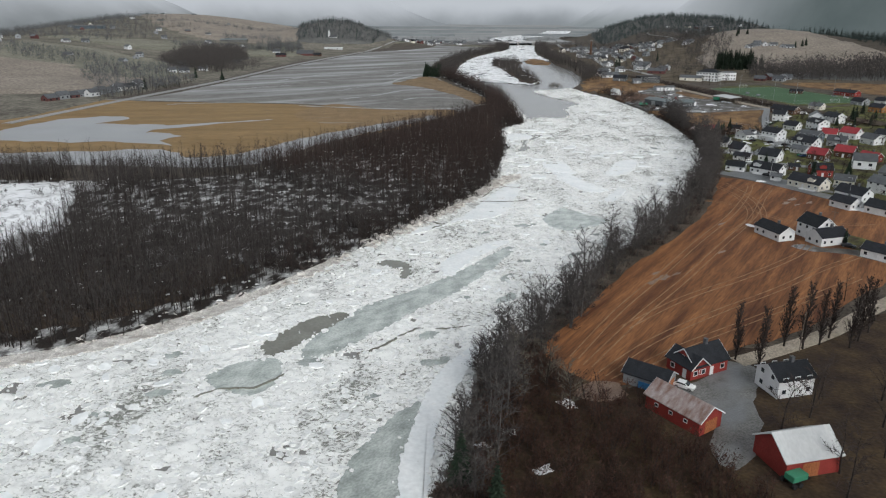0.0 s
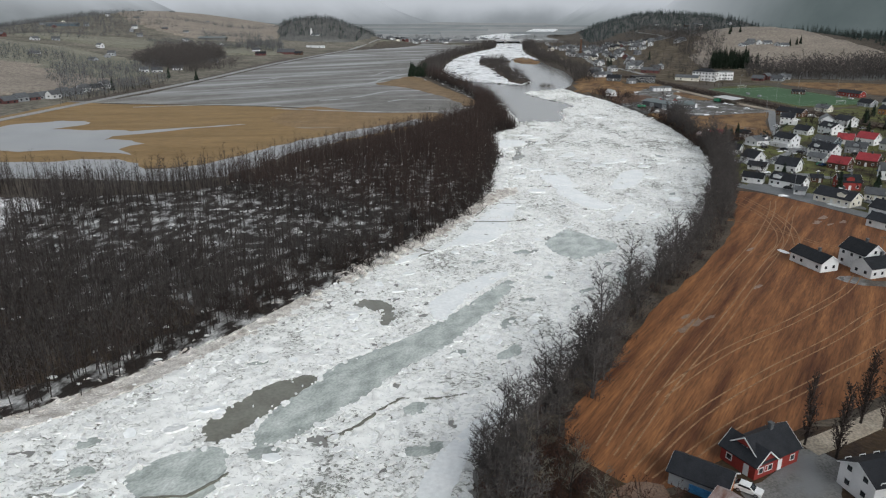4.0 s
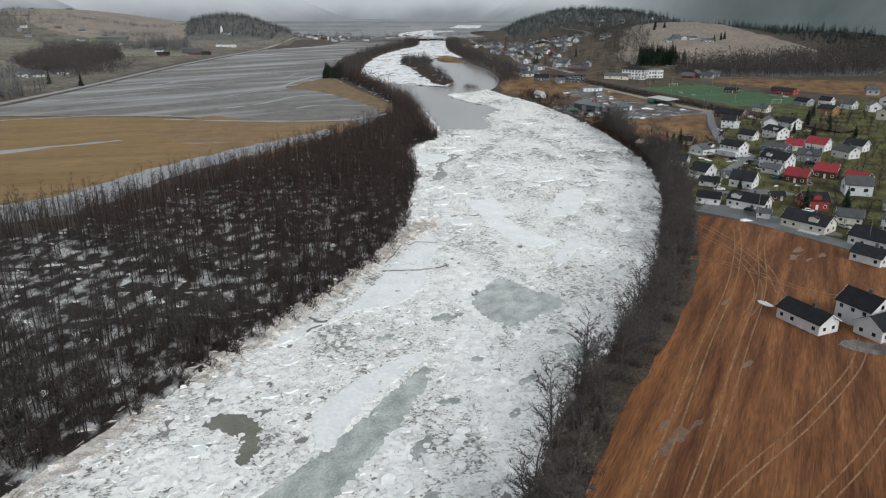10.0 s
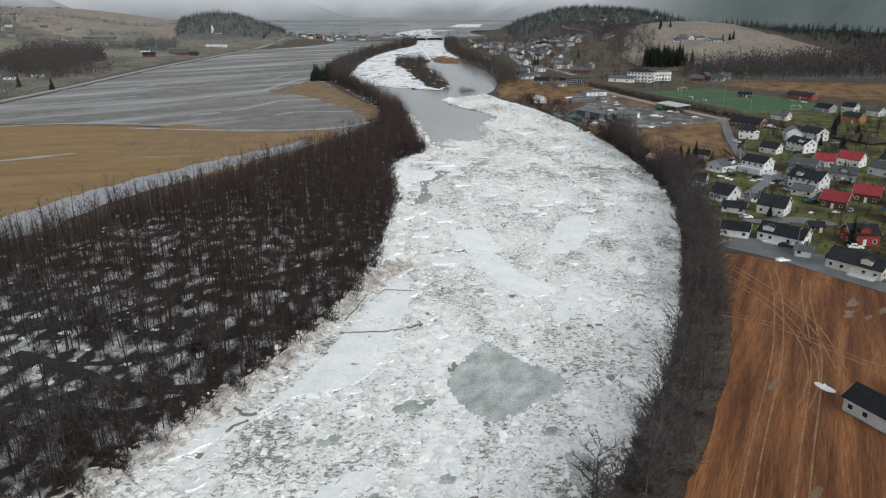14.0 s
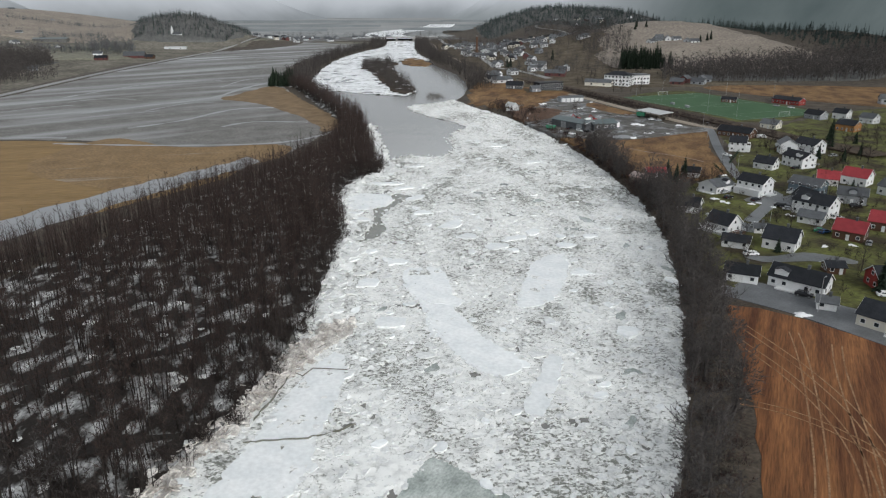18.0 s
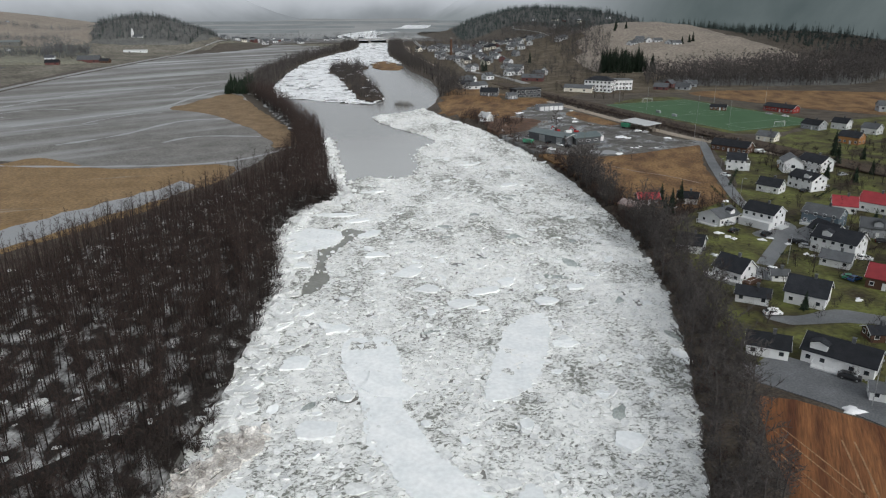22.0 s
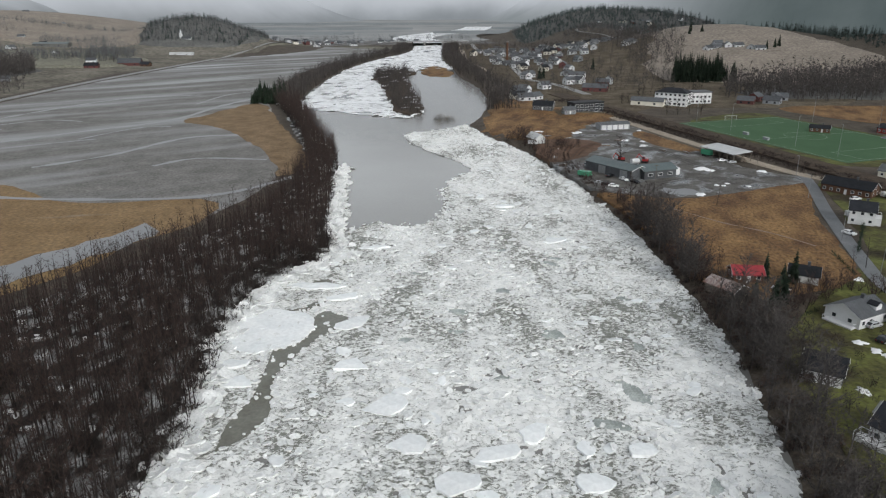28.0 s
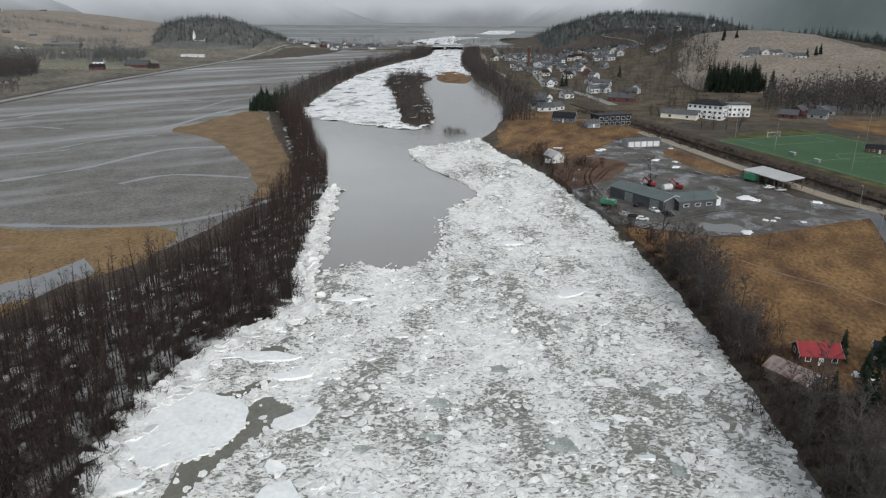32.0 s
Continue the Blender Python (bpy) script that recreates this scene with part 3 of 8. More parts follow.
def ribbon(name, points, width, mat, label, category, lift=0.1, kind="structure", step=5.0, ragged=0.0):
    """A road or track laid along a line."""
    line = smooth_line(points, step)
    width = width * (1 + ragged * np.array([noise.noise((i * 0.45, len(points), 1.0)) + noise.noise((i * 1.7, 3.0, 2.0)) for i in range(len(line))]))[:, None]
    d = np.gradient(line, axis=0)
    d /= np.hypot(d[:, 0], d[:, 1])[:, None] + 1e-9
    nrm = np.stack([-d[:, 1], d[:, 0]], 1)
    l, r = line + nrm * width / 2, line - nrm * width / 2
    zl, zr = ground_height(l[:, 0], l[:, 1]), ground_height(r[:, 0], r[:, 1])
    z = np.maximum(zl, zr) + lift
    verts = [(*p, q) for p, q in zip(l, z)] + [(*p, q) for p, q in zip(r, z)] + [(*p, q - 0.5) for p, q in zip(l, z)] + [(*p, q - 0.5) for p, q in zip(r, z)]
    n = len(line)
    faces = []
    for i in range(n - 1):
        faces += [(n + i, n + i + 1, i + 1, i), (i, i + 1, 2 * n + i + 1, 2 * n + i), (3 * n + i, 3 * n + i + 1, n + i + 1, n + i)]
    return tagged(new(name, mesh_from(name, verts, faces, mat)), label, category, kind=kind)


# ---- ground covers ----
sheet("forest_floor", FOREST[::3], FLOOR, "dark leaf litter and stranded ice between the trees", "forest floor", 0.06, 8, 0.5, 6, level=0.6)
sheet("field_orange", [(-300, 395), (-278, 488), (-225, 484), (-125, 476), (-60, 450), (-34, 424), (-30, 400), (-52, 365), (-84, 330), (-112, 300), (-140, 296), (-215, 290), (-300, 320)], ORANGE, "pale orange-brown stubble field, partly flooded", "field", 0.06, 8, 0.8, 7, level=0.6)
sheet("field_flooded", [(-272, 494), (-225, 488), (-125, 480), (-60, 454), (-28, 430), (-14, 440), (-4, 478), (-8, 530), (-22, 600), (-38, 670), (-52, 740), (-54, 900), (-38, 1010), (-10, 1110), (18, 1230), (-30, 1290), (-126, 1310), (-200, 900), (-222, 640), (-238, 515)], FLOOD, "grey ploughed field lying under streaks of flood water", "field", 0.06, 9, 0.6, 8, level=0.6)
sheet("meadow_river", [(-76, 622), (-65, 657), (-55, 689), (-44, 684), (-26, 625), (-11, 575), (2, 533), (6, 495), (-3, 489), (-7, 508), (-18, 540), (-30, 562), (-44, 590), (-58, 606)], MEADOW, "orange-brown meadow strip beside the bank trees", "meadow", 0.12, 6, 1.0, 9, level=0.6)
sheet("field_stubble", [(15, 112), (14, 122), (23, 138), (36, 162), (49, 181), (67, 209), (78, 232), (92, 267), (98, 266), (104, 259), (112, 246), (120, 231), (140, 197), (165, 150), (150, 138), (110, 166), (93, 156), (70, 135), (48, 121), (34, 113), (24, 106)], STUBBLE, "rust-brown stubble field with pale wheel tracks", "field", 0.06, 5, 0.4, 10, level=1.5)
sheet("lawn", [(96, 283), (104, 310), (108, 330), (112, 345), (124, 360), (140, 376), (158, 392), (172, 425), (190, 470), (215, 470), (290, 520), (380, 520), (380, 300), (260, 180), (170, 152), (146, 198), (126, 232), (112, 256), (102, 272)], LAWN, "soaked yellow-green winter lawns between the houses", "lawn", 0.05, 6, 0.5, 11, level=1.5)
sheet("brown_meadow", [(109, 438), (107, 456), (120, 451), (136, 448), (181, 465), (166, 432), (153, 393), (146, 378), (130, 370), (114, 368), (111, 385), (111, 415)], HEATH, "rusty brown rough meadow beside the river", "meadow", 0.07, 4, 0.5, 12, level=1.5)
sheet("yard", [(105, 470), (101, 498), (101, 530), (104, 556), (120, 575), (137, 592), (156, 594), (163, 545), (166, 522), (173, 488), (186, 474), (182, 467), (150, 453), (134, 449), (118, 454), (109, 459)], GRAVEL, "wet grey gravel yard with puddles", "yard", 0.09, 4, 0.4, 13, level=1.5)
sheet("turf_pitch", [(205, 498), (192, 560), (191, 590), (197, 606), (216, 620), (241, 628), (252, 600), (272, 536), (270, 520), (236, 492)], LAWN, "grass surround of a football pitch", "grass", 0.06, 5, 0.4, 14, level=1.5)
sheet("tan_field", [(262, 640), (300, 655), (400, 630), (480, 560), (400, 520), (330, 530), (290, 580)], HEATH, "tan stubble field beyond the football pitch", "field", 0.07, 8, 0.8, 15, level=1.5)
sheet("hill_field", [(238, 800), (290, 770), (350, 752), (430, 740), (480, 780), (480, 880), (450, 990), (410, 1080), (360, 1100), (315, 1040), (275, 950), (250, 870)], TAN, "tan hillside pasture", "field", 1.6, 12, 2.0, 16)
sheet("farm_gravel", [(34, 106), (40, 110), (46, 116), (50, 113), (46, 104), (44, 96), (40, 88), (36, 84), (34, 88), (37, 96), (36, 101)], FARMGRAVEL, "wet gravel farmyard", "yard", 0.08, 2, 0.2, 17, level=1.5)

# ---- roads ----
ribbon("road_valley", [(-262, 380), (-248, 500), (-230, 635), (-207, 905), (-135, 1345), (-60, 1600)], 6, ROADPALE, "pale straight valley road", "road", 0.35)
ribbon("road_village", [(94, 276), (104, 265), (112, 252), (121, 236), (140, 202), (175, 142)], 6.0, ASPHALT, "wet grey residential road beside the field", "road", 0.12)
ribbon("road_meadow", [(188, 480), (182, 462), (169, 430), (155, 391), (149, 370), (150, 350), (143, 341), (126, 322)], 3.8, ASPHALT, "wet asphalt lane between meadow and houses", "road", 0.12)
ribbon("road_station", [(205, 440), (192, 470), (185, 482), (175, 520), (163, 580), (152, 640), (140, 720), (128, 800), (118, 920), (112, 1100), (120, 1300)], 5.5, TRACK, "wet gravel road beside the railway bank", "road", 0.14)
ribbon("road_far_village", [(142, 1371), (137, 1251), (141, 1165), (146, 1046), (146, 947), (143, 874), (142, 819), (157, 779), (166, 715)], 6, ROADPALE, "pale wet road through the far village", "road", 0.7)
ribbon("farm_track", [(47, 116), (56, 121), (70, 130), (92, 148), (130, 170), (170, 185)], 3.5, TRACK, "pale gravel farm track lined with poplars", "road", 0.1)

def scatter_in(poly, count, seed):
    rng = np.random.default_rng(seed)
    p = rng.uniform(poly.min(0), poly.max(0), (count * 5, 2))
    return p[inside(p[:, 0], p[:, 1], poly)][:count]


# ---- water and ice ----
tagged(new("river_water", grid_mesh("river_water", np.array([-300.0, 130.0]), np.arange(0.0, 1500.0, 100.0), np.zeros((15, 2)) - 0.12, WATER)), "still grey-brown river water", "river", kind="structure")
OPEN = smooth_line([(28, 423), (33, 427), (38, 431), (47, 427), (54, 434), (57, 446), (58, 470), (62, 487), (70, 500), (58, 528), (46, 556), (43, 575), (48, 584), (60, 590), (78, 610), (100, 640), (110, 800), (92, 930), (60, 940), (48, 900), (44, 830), (52, 730), (52, 640), (36, 632), (26, 640), (14, 645), (4, 656), (-8, 660), (-40, 660), (-10, 560), (19, 503), (22, 484), (25, 462), (27, 442), (27, 428)], 4, 0.9, 21, True)

# ---- pools, thin grey pans and smooth white sheets in the ice ----
def pan(name, points, mat, level, label, seed=1, step=0.7, jitter=0.2):
    return name, smooth_line(points, step, jitter, seed, True), mat, level, label


def round_pan(name, x, y, a, b, turn, mat, level, label, seed):
    rng = np.random.default_rng(seed)
    n = 9
    c, s = math.cos(radians(turn)), math.sin(radians(turn))
    pts = [(x + a * r * math.cos(w) * c - b * r * math.sin(w) * s, y + a * r * math.cos(w) * s + b * r * math.sin(w) * c) for w, r in zip(np.arange(n) * 2 * math.pi / n, rng.uniform(0.6, 1.2, n))]
    if name == "ice_floe":
        return name, np.array(pts)[rng.random(n) < 0.85], mat, level, label
    return pan(name, pts, mat, level, label, seed, 0.6, 0.09)


PANS = [
    pan("ice_pan", [(20, 211), (23, 218), (27, 224), (30, 223), (33, 219), (39, 213), (38, 207), (32, 202), (26, 199), (22, 204)], ICE_GREY, 0.08, "large pan of smooth grey-green thin ice", 2),
    pan("meltwater_pool", [(-26, 168), (-22, 171), (-18, 169), (-16, 165), (-16, 159), (-19, 157), (-19, 163), (-22, 166)], SLUSH, 0.02, "crescent of open brown water in the ice", 3),
    pan("meltwater_pool", [(-41, 120), (-38, 128), (-34, 134), (-28, 137), (-26, 134), (-31, 127), (-34, 121), (-37, 116)], SLUSH, 0.02, "pool of brown water with floating crumbs", 4),
    pan("ice_pan", [(-27, 134), (-24, 141), (-14, 151), (-4, 164), (2, 174), (8, 183), (10, 181), (5, 168), (-4, 150), (-12, 140), (-20, 127), (-27, 118), (-32, 116), (-32, 124)], ICE_GREY, 0.08, "long channel of smooth grey thin ice", 5),
    pan("ice_pan", [(-47, 107), (-42, 114), (-36, 115), (-34, 107), (-38, 102)], ICE_GREY, 0.08, "grey thin-ice pan", 6),
    pan("ice_pan", [(-18, 78), (-16, 90), (-11, 100), (-8, 101), (-7, 90), (-9, 80), (-13, 72)], ICE_GREY, 0.08, "grey thin-ice pan beside the bank", 7),
    pan("ice_sheet", [(-20, 192), (-12, 199), (-7, 206), (-3, 209), (0.5, 209.7), (5.9, 213), (10.5, 222.9), (11.6, 231), (14.5, 245), (14.5, 256), (11.5, 255.7), (5.8, 243.5), (1.9, 230.4), (-2.3, 219.4), (-5.9, 210.1), (-11, 204), (-18, 197)], ICE_SMOOTH, 0.34, "smooth bluish-white shelf of ice along the bank", 8),
    pan("ice_sheet", [(-6, 160), (-1, 172), (5, 181), (9, 188), (3, 186), (-4, 178), (-9, 168)], ICE_SMOOTH, 0.30, "smooth white sheet beside the grey channel", 9),
    pan("meltwater_pool", [(18, 321), (20, 322.5), (22.4, 325.5), (24.2, 331), (23, 339), (23.6, 344.6), (26.1, 351), (29, 357), (33.5, 363), (35, 363), (33.2, 366), (28.4, 369), (24.2, 364), (21.4, 359), (20.5, 345), (20.2, 335), (18.3, 327)], SLUSH, 0.02, "open brown water lead in the ice", 10),
    pan("meltwater_pool", [(17.6, 365.6), (20, 370), (23, 371), (25.6, 374), (28, 374), (25.4, 370), (23.4, 368), (20.4, 366)], SLUSH, 0.02, "narrow lead of dark water", 11),
    pan("ice_sheet", [(28, 298), (36, 297), (37, 283), (35, 266), (31, 262), (30, 276), (27, 288)], ICE_SMOOTH, 0.34, "smooth pale blue-white sheet of ice", 12),
    pan("ice_sheet", [(60, 301), (68, 305), (65, 291), (58, 277), (50, 274), (54, 287)], ICE_SMOOTH, 0.34, "smooth upheaved white sheet", 13),
    pan("ice_sheet", [(43, 236), (48, 246), (51, 252), (53, 250), (48, 238), (45, 233)], ICE_SMOOTH, 0.36, "long tilted white ice slab", 14),
    pan("ice_pan", [(80.4, 336), (80, 338.6), (82.6, 336.6), (84.6, 332), (83.4, 330), (81.4, 332)], ICE_GREY, 0.06, "dark grey hole of thin ice", 15),
    pan("meltwater_pool", [(22.4, 383), (24, 386), (27, 387), (29.6, 385.4), (27, 383.6), (24.6, 381.6)], SLUSH, 0.02, "dark hole of water beside a shore bush", 23, 0.6, 0.2),
    pan("ice_sheet", [(12, 366), (17, 370), (25, 367), (27, 360), (23, 353), (16, 351), (11, 357)], ICE_SMOOTH, 0.34, "smooth white sheet by the flooded wood", 16),
    pan("dirty_shelf", [(-32, 182), (-19, 203), (-9, 224), (1, 246), (8, 262), (13, 270), (16, 266), (10, 257), (3, 244), (-5, 228), (-14, 212), (-25, 190)], ICE_DIRTY, 0.42, "brownish shelf of dirty ice along the forest edge", 20),
    pan("dirty_shelf", [(-160, 84), (-120, 100), (-88, 116), (-67, 129), (-50, 152), (-38, 172), (-35, 170), (-46, 148), (-62, 124), (-84, 109), (-118, 92), (-156, 78)], ICE_DIRTY, 0.30, "grey-brown stranded shore ice", 21),
    pan("ice_sheet", [(-6, 70), (-6, 84), (-5, 98), (0, 116), (6, 128), (2, 126), (-6, 112), (-9, 96), (-10, 80)], ICE_SMOOTH, 0.30, "smooth white ice along the near bank", 22),
    pan("ice_sheet", [(33, 285), (40, 262), (46, 250), (40, 246), (34, 256), (31, 272)], ICE_SMOOTH, 0.30, "flat white sheet in the middle of the jam", 19),
]
for i, (x, y, a, b, turn) in enumerate([(7, 147, 4, 2.2, 50), (12, 172, 1.8, 1.2, 20), (-9, 127, 3, 1.6, 40), (7, 160, 3, 1.6, 60), (-3, 146, 2.4, 1.2, 50), (66, 378, 2.4, 1.5, -10), (73, 356, 2.6, 1.9, -30), (56, 367, 2.8, 1.4, -30),
                                        (45, 355, 1.8, 1.1, 0), (55, 358, 2.2, 1.0, -20), (80, 395, 3, 1.2, -50), (92, 372, 2.6, 1.2, -40), (82, 398, 2.6, 1.2, 10), (76, 325, 3.2, 1.6, -30), (2, 196, 2.6, 1.2, 40), (14, 204, 4, 1.6, 30), (50, 200, 3, 1.6, 40), (37, 186, 2.6, 5, 10), (92, 288, 1.6, 7, 25), (64, 245, 2.2, 1.1, 0), (17, 358, 5, 2.2, 40)]):
    PANS.append(round_pan("ice_pan", x, y, a, b, turn, ICE_GREY, 0.06, "small grey pan of thin wet ice", 200 + i))
for i, (x, y, a, b, turn) in enumerate([(-72, 104, 2.8, 1.6, 10), (-60, 95, 1.8, 1.0, 20), (-60, 88, 1.6, 1.0, 20), (-53, 102, 2.6, 1.4, 30), (-30, 115, 2.4, 1.6, 40), (-7, 116, 3.2, 1.8, 30), (-56, 116, 2.4, 1.3, 30), (-54, 109, 2.6, 1.2, 20), (-17, 103, 1.6, 0.9, 20), (-38, 141, 2.2, 1.0, 30),
                                        (18, 186, 2.0, 1.2, 30), (26, 178, 2.4, 1.1, 45), (22, 168, 1.8, 1.0, 30), (34, 196, 2.2, 1.0, 40), (58, 230, 2.4, 1.0, 50), (70, 268, 2.6, 1.0, 60), (86, 310, 2.4, 1.1, 60), (44, 300, 2.0, 0.9, 20), (88, 350, 2.0, 1.0, 80), (62, 340, 1.8, 0.8, 0), (48, 390, 2.4, 1.0, 10), (90, 430, 2.4, 1.0, 80), (70, 405, 1.8, 0.9, 0), (30, 250, 2.6, 1.0, 50), (22, 276, 2.2, 1.0, 40)]):
    PANS.append(round_pan("ice_pan", x, y, a, b, turn, ICE_GREY, 0.07, "small grey pan of thin wet ice", 500 + i))
for i, (x, y, a, b, turn) in enumerate([(42, 332, 3.6, 3.3, 0), (11, 283, 4.2, 3.2, 20), (23, 269, 4, 2.6, -10), (46, 321, 3.4, 2.4, 20), (58, 318, 3.8, 2.2, 10), (64, 323, 3, 2.0, 40), (53, 312, 3.6, 2.6, 0), (68, 291, 3.2, 1.4, 0), (68, 260, 2.8, 2.2, 30), (17, 340, 3, 2.0, 0), (75, 446, 3.6, 1.8, 0), (85, 412, 4.2, 2.4, 10), (34, 280, 4, 6, 30), (11, 300, 3.4, 2.4, 0), (15, 306, 3.2, 1.8, 60), (13, 326, 3.6, 1.6, 75), (15, 317, 2.2, 3.4, 10), (14, 346, 3.4, 1.7, 20), (21, 383, 3.2, 1.3, -10), (31, 376, 4.2, 1.8, 10), (34, 362, 4.4, 2.2, 40), (37, 345, 5.2, 3.2, 30), (12, 276, 2.6, 1.7, 0), (19, 290, 3.4, 2.2, 20), (26, 303, 2.6, 1.8, 30), (70, 311, 3.4, 2.2, 0), (79, 318, 2.8, 1.6, 20), (16, 390, 3.6, 2, 20), (26, 382, 5, 2, 0), (22, 398, 4, 2, 10), (36, 408, 4, 1.5, 0)]):
    PANS.append(round_pan("ice_floe", x, y, a, b, turn, ICE_SMOOTH, 0.46, "large flat white ice floe frozen into the jam", 300 + i))


def plate_field(x, y, cell, rng_seed, tilt, rise):
    """Heights of a jumble of tilted plates about one cell wide."""
    rng = np.random.default_rng(rng_seed)
    n = 512
    ox, oy = rng.random((n, n)), rng.random((n, n))
    hz, tx, ty = rng.normal(0, rise, (n, n)), rng.normal(0, tilt, (n, n)), rng.normal(0, tilt, (n, n))
    cx, cy = np.floor(x / cell).astype(int), np.floor(y / cell).astype(int)
    best, z = np.full(x.shape, 1e9), np.zeros(x.shape)
    for dx in (-1, 0, 1):
        for dy in (-1, 0, 1):
            i, j = (cx + dx) % n, (cy + dy) % n
            sx, sy = (cx + dx + ox[i, j]) * cell, (cy + dy + oy[i, j]) * cell
            d = np.hypot(x - sx, y - sy)
            near = d < best
            best = np.where(near, d, best)
            z = np.where(near, hz[i, j] + tx[i, j] * (x - sx) + ty[i, j] * (y - sy), z)
    return z


ix, iy = np.arange(-110, 114, 0.62), np.arange(60, 606, 0.62)
IX, IY = np.meshgrid(ix, iy)
ice_z = 0.12 + plate_field(IX, IY, 4.2, 31, 0.035, 0.07) + plate_field(IX + 0.3 * IY, IY, 1.7, 32, 0.06, 0.06)
for name, line, mat, level, label in PANS:
    if name == "ice_sheet":
        ice_z = np.where(inside(IX, IY, line), ice_z * 0.75, ice_z)
    else:
        ice_z = np.where(inside(IX, IY, line), -0.06 if level < 0.1 else 0.05, ice_z)
keep = inside(IX, IY, RIVER) & ~inside(IX, IY, OPEN)
tagged(new("river_ice", grid_mesh("river_ice", ix, iy, ice_z, ICE, keep, smooth=False)), "jammed white river ice broken into tilted rubble", "ice", kind="structure")
fx, fy = np.arange(-30, 106, 2.0), np.arange(600, 1372, 2.5)
FX, FY = np.meshgrid(fx, fy)
keep = inside(FX, FY, RIVER) & ~inside(FX, FY, OPEN)
tagged(new("river_ice_far", grid_mesh("river_ice_far", fx, fy, 0.15 + plate_field(FX, FY, 8, 33, 0.03, 0.25), ICE_FAR, keep, smooth=False)), "packed white river ice beyond the open water", "ice", kind="structure")



def cone_stick(p, q, r):
    """A round log lying from p to q."""
    p, q = np.asarray(p, float), np.asarray(q, float)
    d = (q - p) / np.linalg.norm(q - p)
    u = np.cross(d, (0, 0, 1))
    w = np.cross(d, u)
    a = np.arange(6) * math.pi / 3
    ring = np.cos(a)[:, None] * u * r + np.sin(a)[:, None] * w * r
    tris = []
    for i in range(6):
        j = (i + 1) % 6
        tris += [(i, j, 6 + j), (i, 6 + j, 6 + i)]
    return np.concatenate([p + ring, q + ring]), tris


def slab_from(line, top, drop):
    n = len(line)
    verts = [(x, y, top) for x, y in line] + [(x, y, top - drop) for x, y in line]
    return verts, [tuple(range(n))] + [(i, n + i, n + (i + 1) % n, (i + 1) % n) for i in range(n)]


for i, (name, line, mat, level, label) in enumerate(PANS):
    centre = line.mean(0)
    ob = new(name, mesh_from(name, *slab_from(line - centre, 0.0, 0.5), mat))
    ob.location = (centre[0], centre[1], 0.19 + 0.006 * i if name == "ice_sheet" else level)
    if name == "ice_floe":
        lean = np.random.default_rng(int(abs(centre[0] * 97 + centre[1] * 13))).normal(0, 0.035, 2)
        ob.rotation_euler = (float(lean[0]), float(lean[1]), 0)
    tagged(ob, label, "pool" if "pool" in name else "ice", "floes in the jam" if name == "ice_floe" else "", kind="structure" if name != "ice_floe" else "")


def crack(points, width, z, mat, name, label, seed):
    """A jagged dark line in the ice: a thin sunk strip."""
    line = smooth_line(points, 0.7, 0.12, seed)
    d = np.gradient(line, axis=0)
    d /= np.hypot(d[:, 0], d[:, 1])[:, None] + 1e-9
    nrm = np.stack([-d[:, 1], d[:, 0]], 1) * (width / 2 * np.random.default_rng(seed).uniform(0.3, 1.3, len(line)))[:, None]
    edge = np.concatenate([line + nrm, (line - nrm)[::-1]])
    return tagged(new(name, mesh_from(name, *slab_from(np.concatenate([edge]), z, 0.3), mat)), label, "crack", kind="structure")


for i, (pts, w, z) in enumerate([([(0.9, 230.5), (6.2, 230.6), (11.6, 231), (17, 233.5)], 0.13, 0.44), ([(-13.4, 205.1), (-11.3, 202.9), (-9.7, 203.3)], 0.5, 0.46), ([(-13.3, 198.5), (-12, 200.4), (-10.6, 201.4)], 0.3, 0.46), ([(1.6, 236.2), (4.1, 243.4), (6.8, 254.1), (11, 260.6)], 0.2, 0.45), ([(-22, 118), (-18, 121), (-15.5, 125), (-12, 129.5)], 0.42, 0.30), ([(-46.5, 100.8), (-43, 103.8), (-37.5, 104.6), (-33.5, 109.4)], 0.35, 0.30),
                                 ([(-12, 129.5), (-6, 130), (-1, 131.5)], 0.3, 0.30)]):
    crack(pts, w, z, SLUSH, "ice_crack", "dark jagged crack across the river ice", 600 + i)
boom = tagged(new("drift_log"), "long bare log stranded on the ice shelf", "log")
for i, (p, q) in enumerate((((6.1, 250.1), (7.9, 248.7)), ((7.9, 248.7), (9.4, 251.2)), ((9.4, 251.2), (15.3, 250.1)))):
    v, t = cone_stick((*p, 0.52), (*q, 0.52), 0.08)
    ob = new("stem", tri_mesh("stem", v, t, TIMBER))
    ob.parent = boom


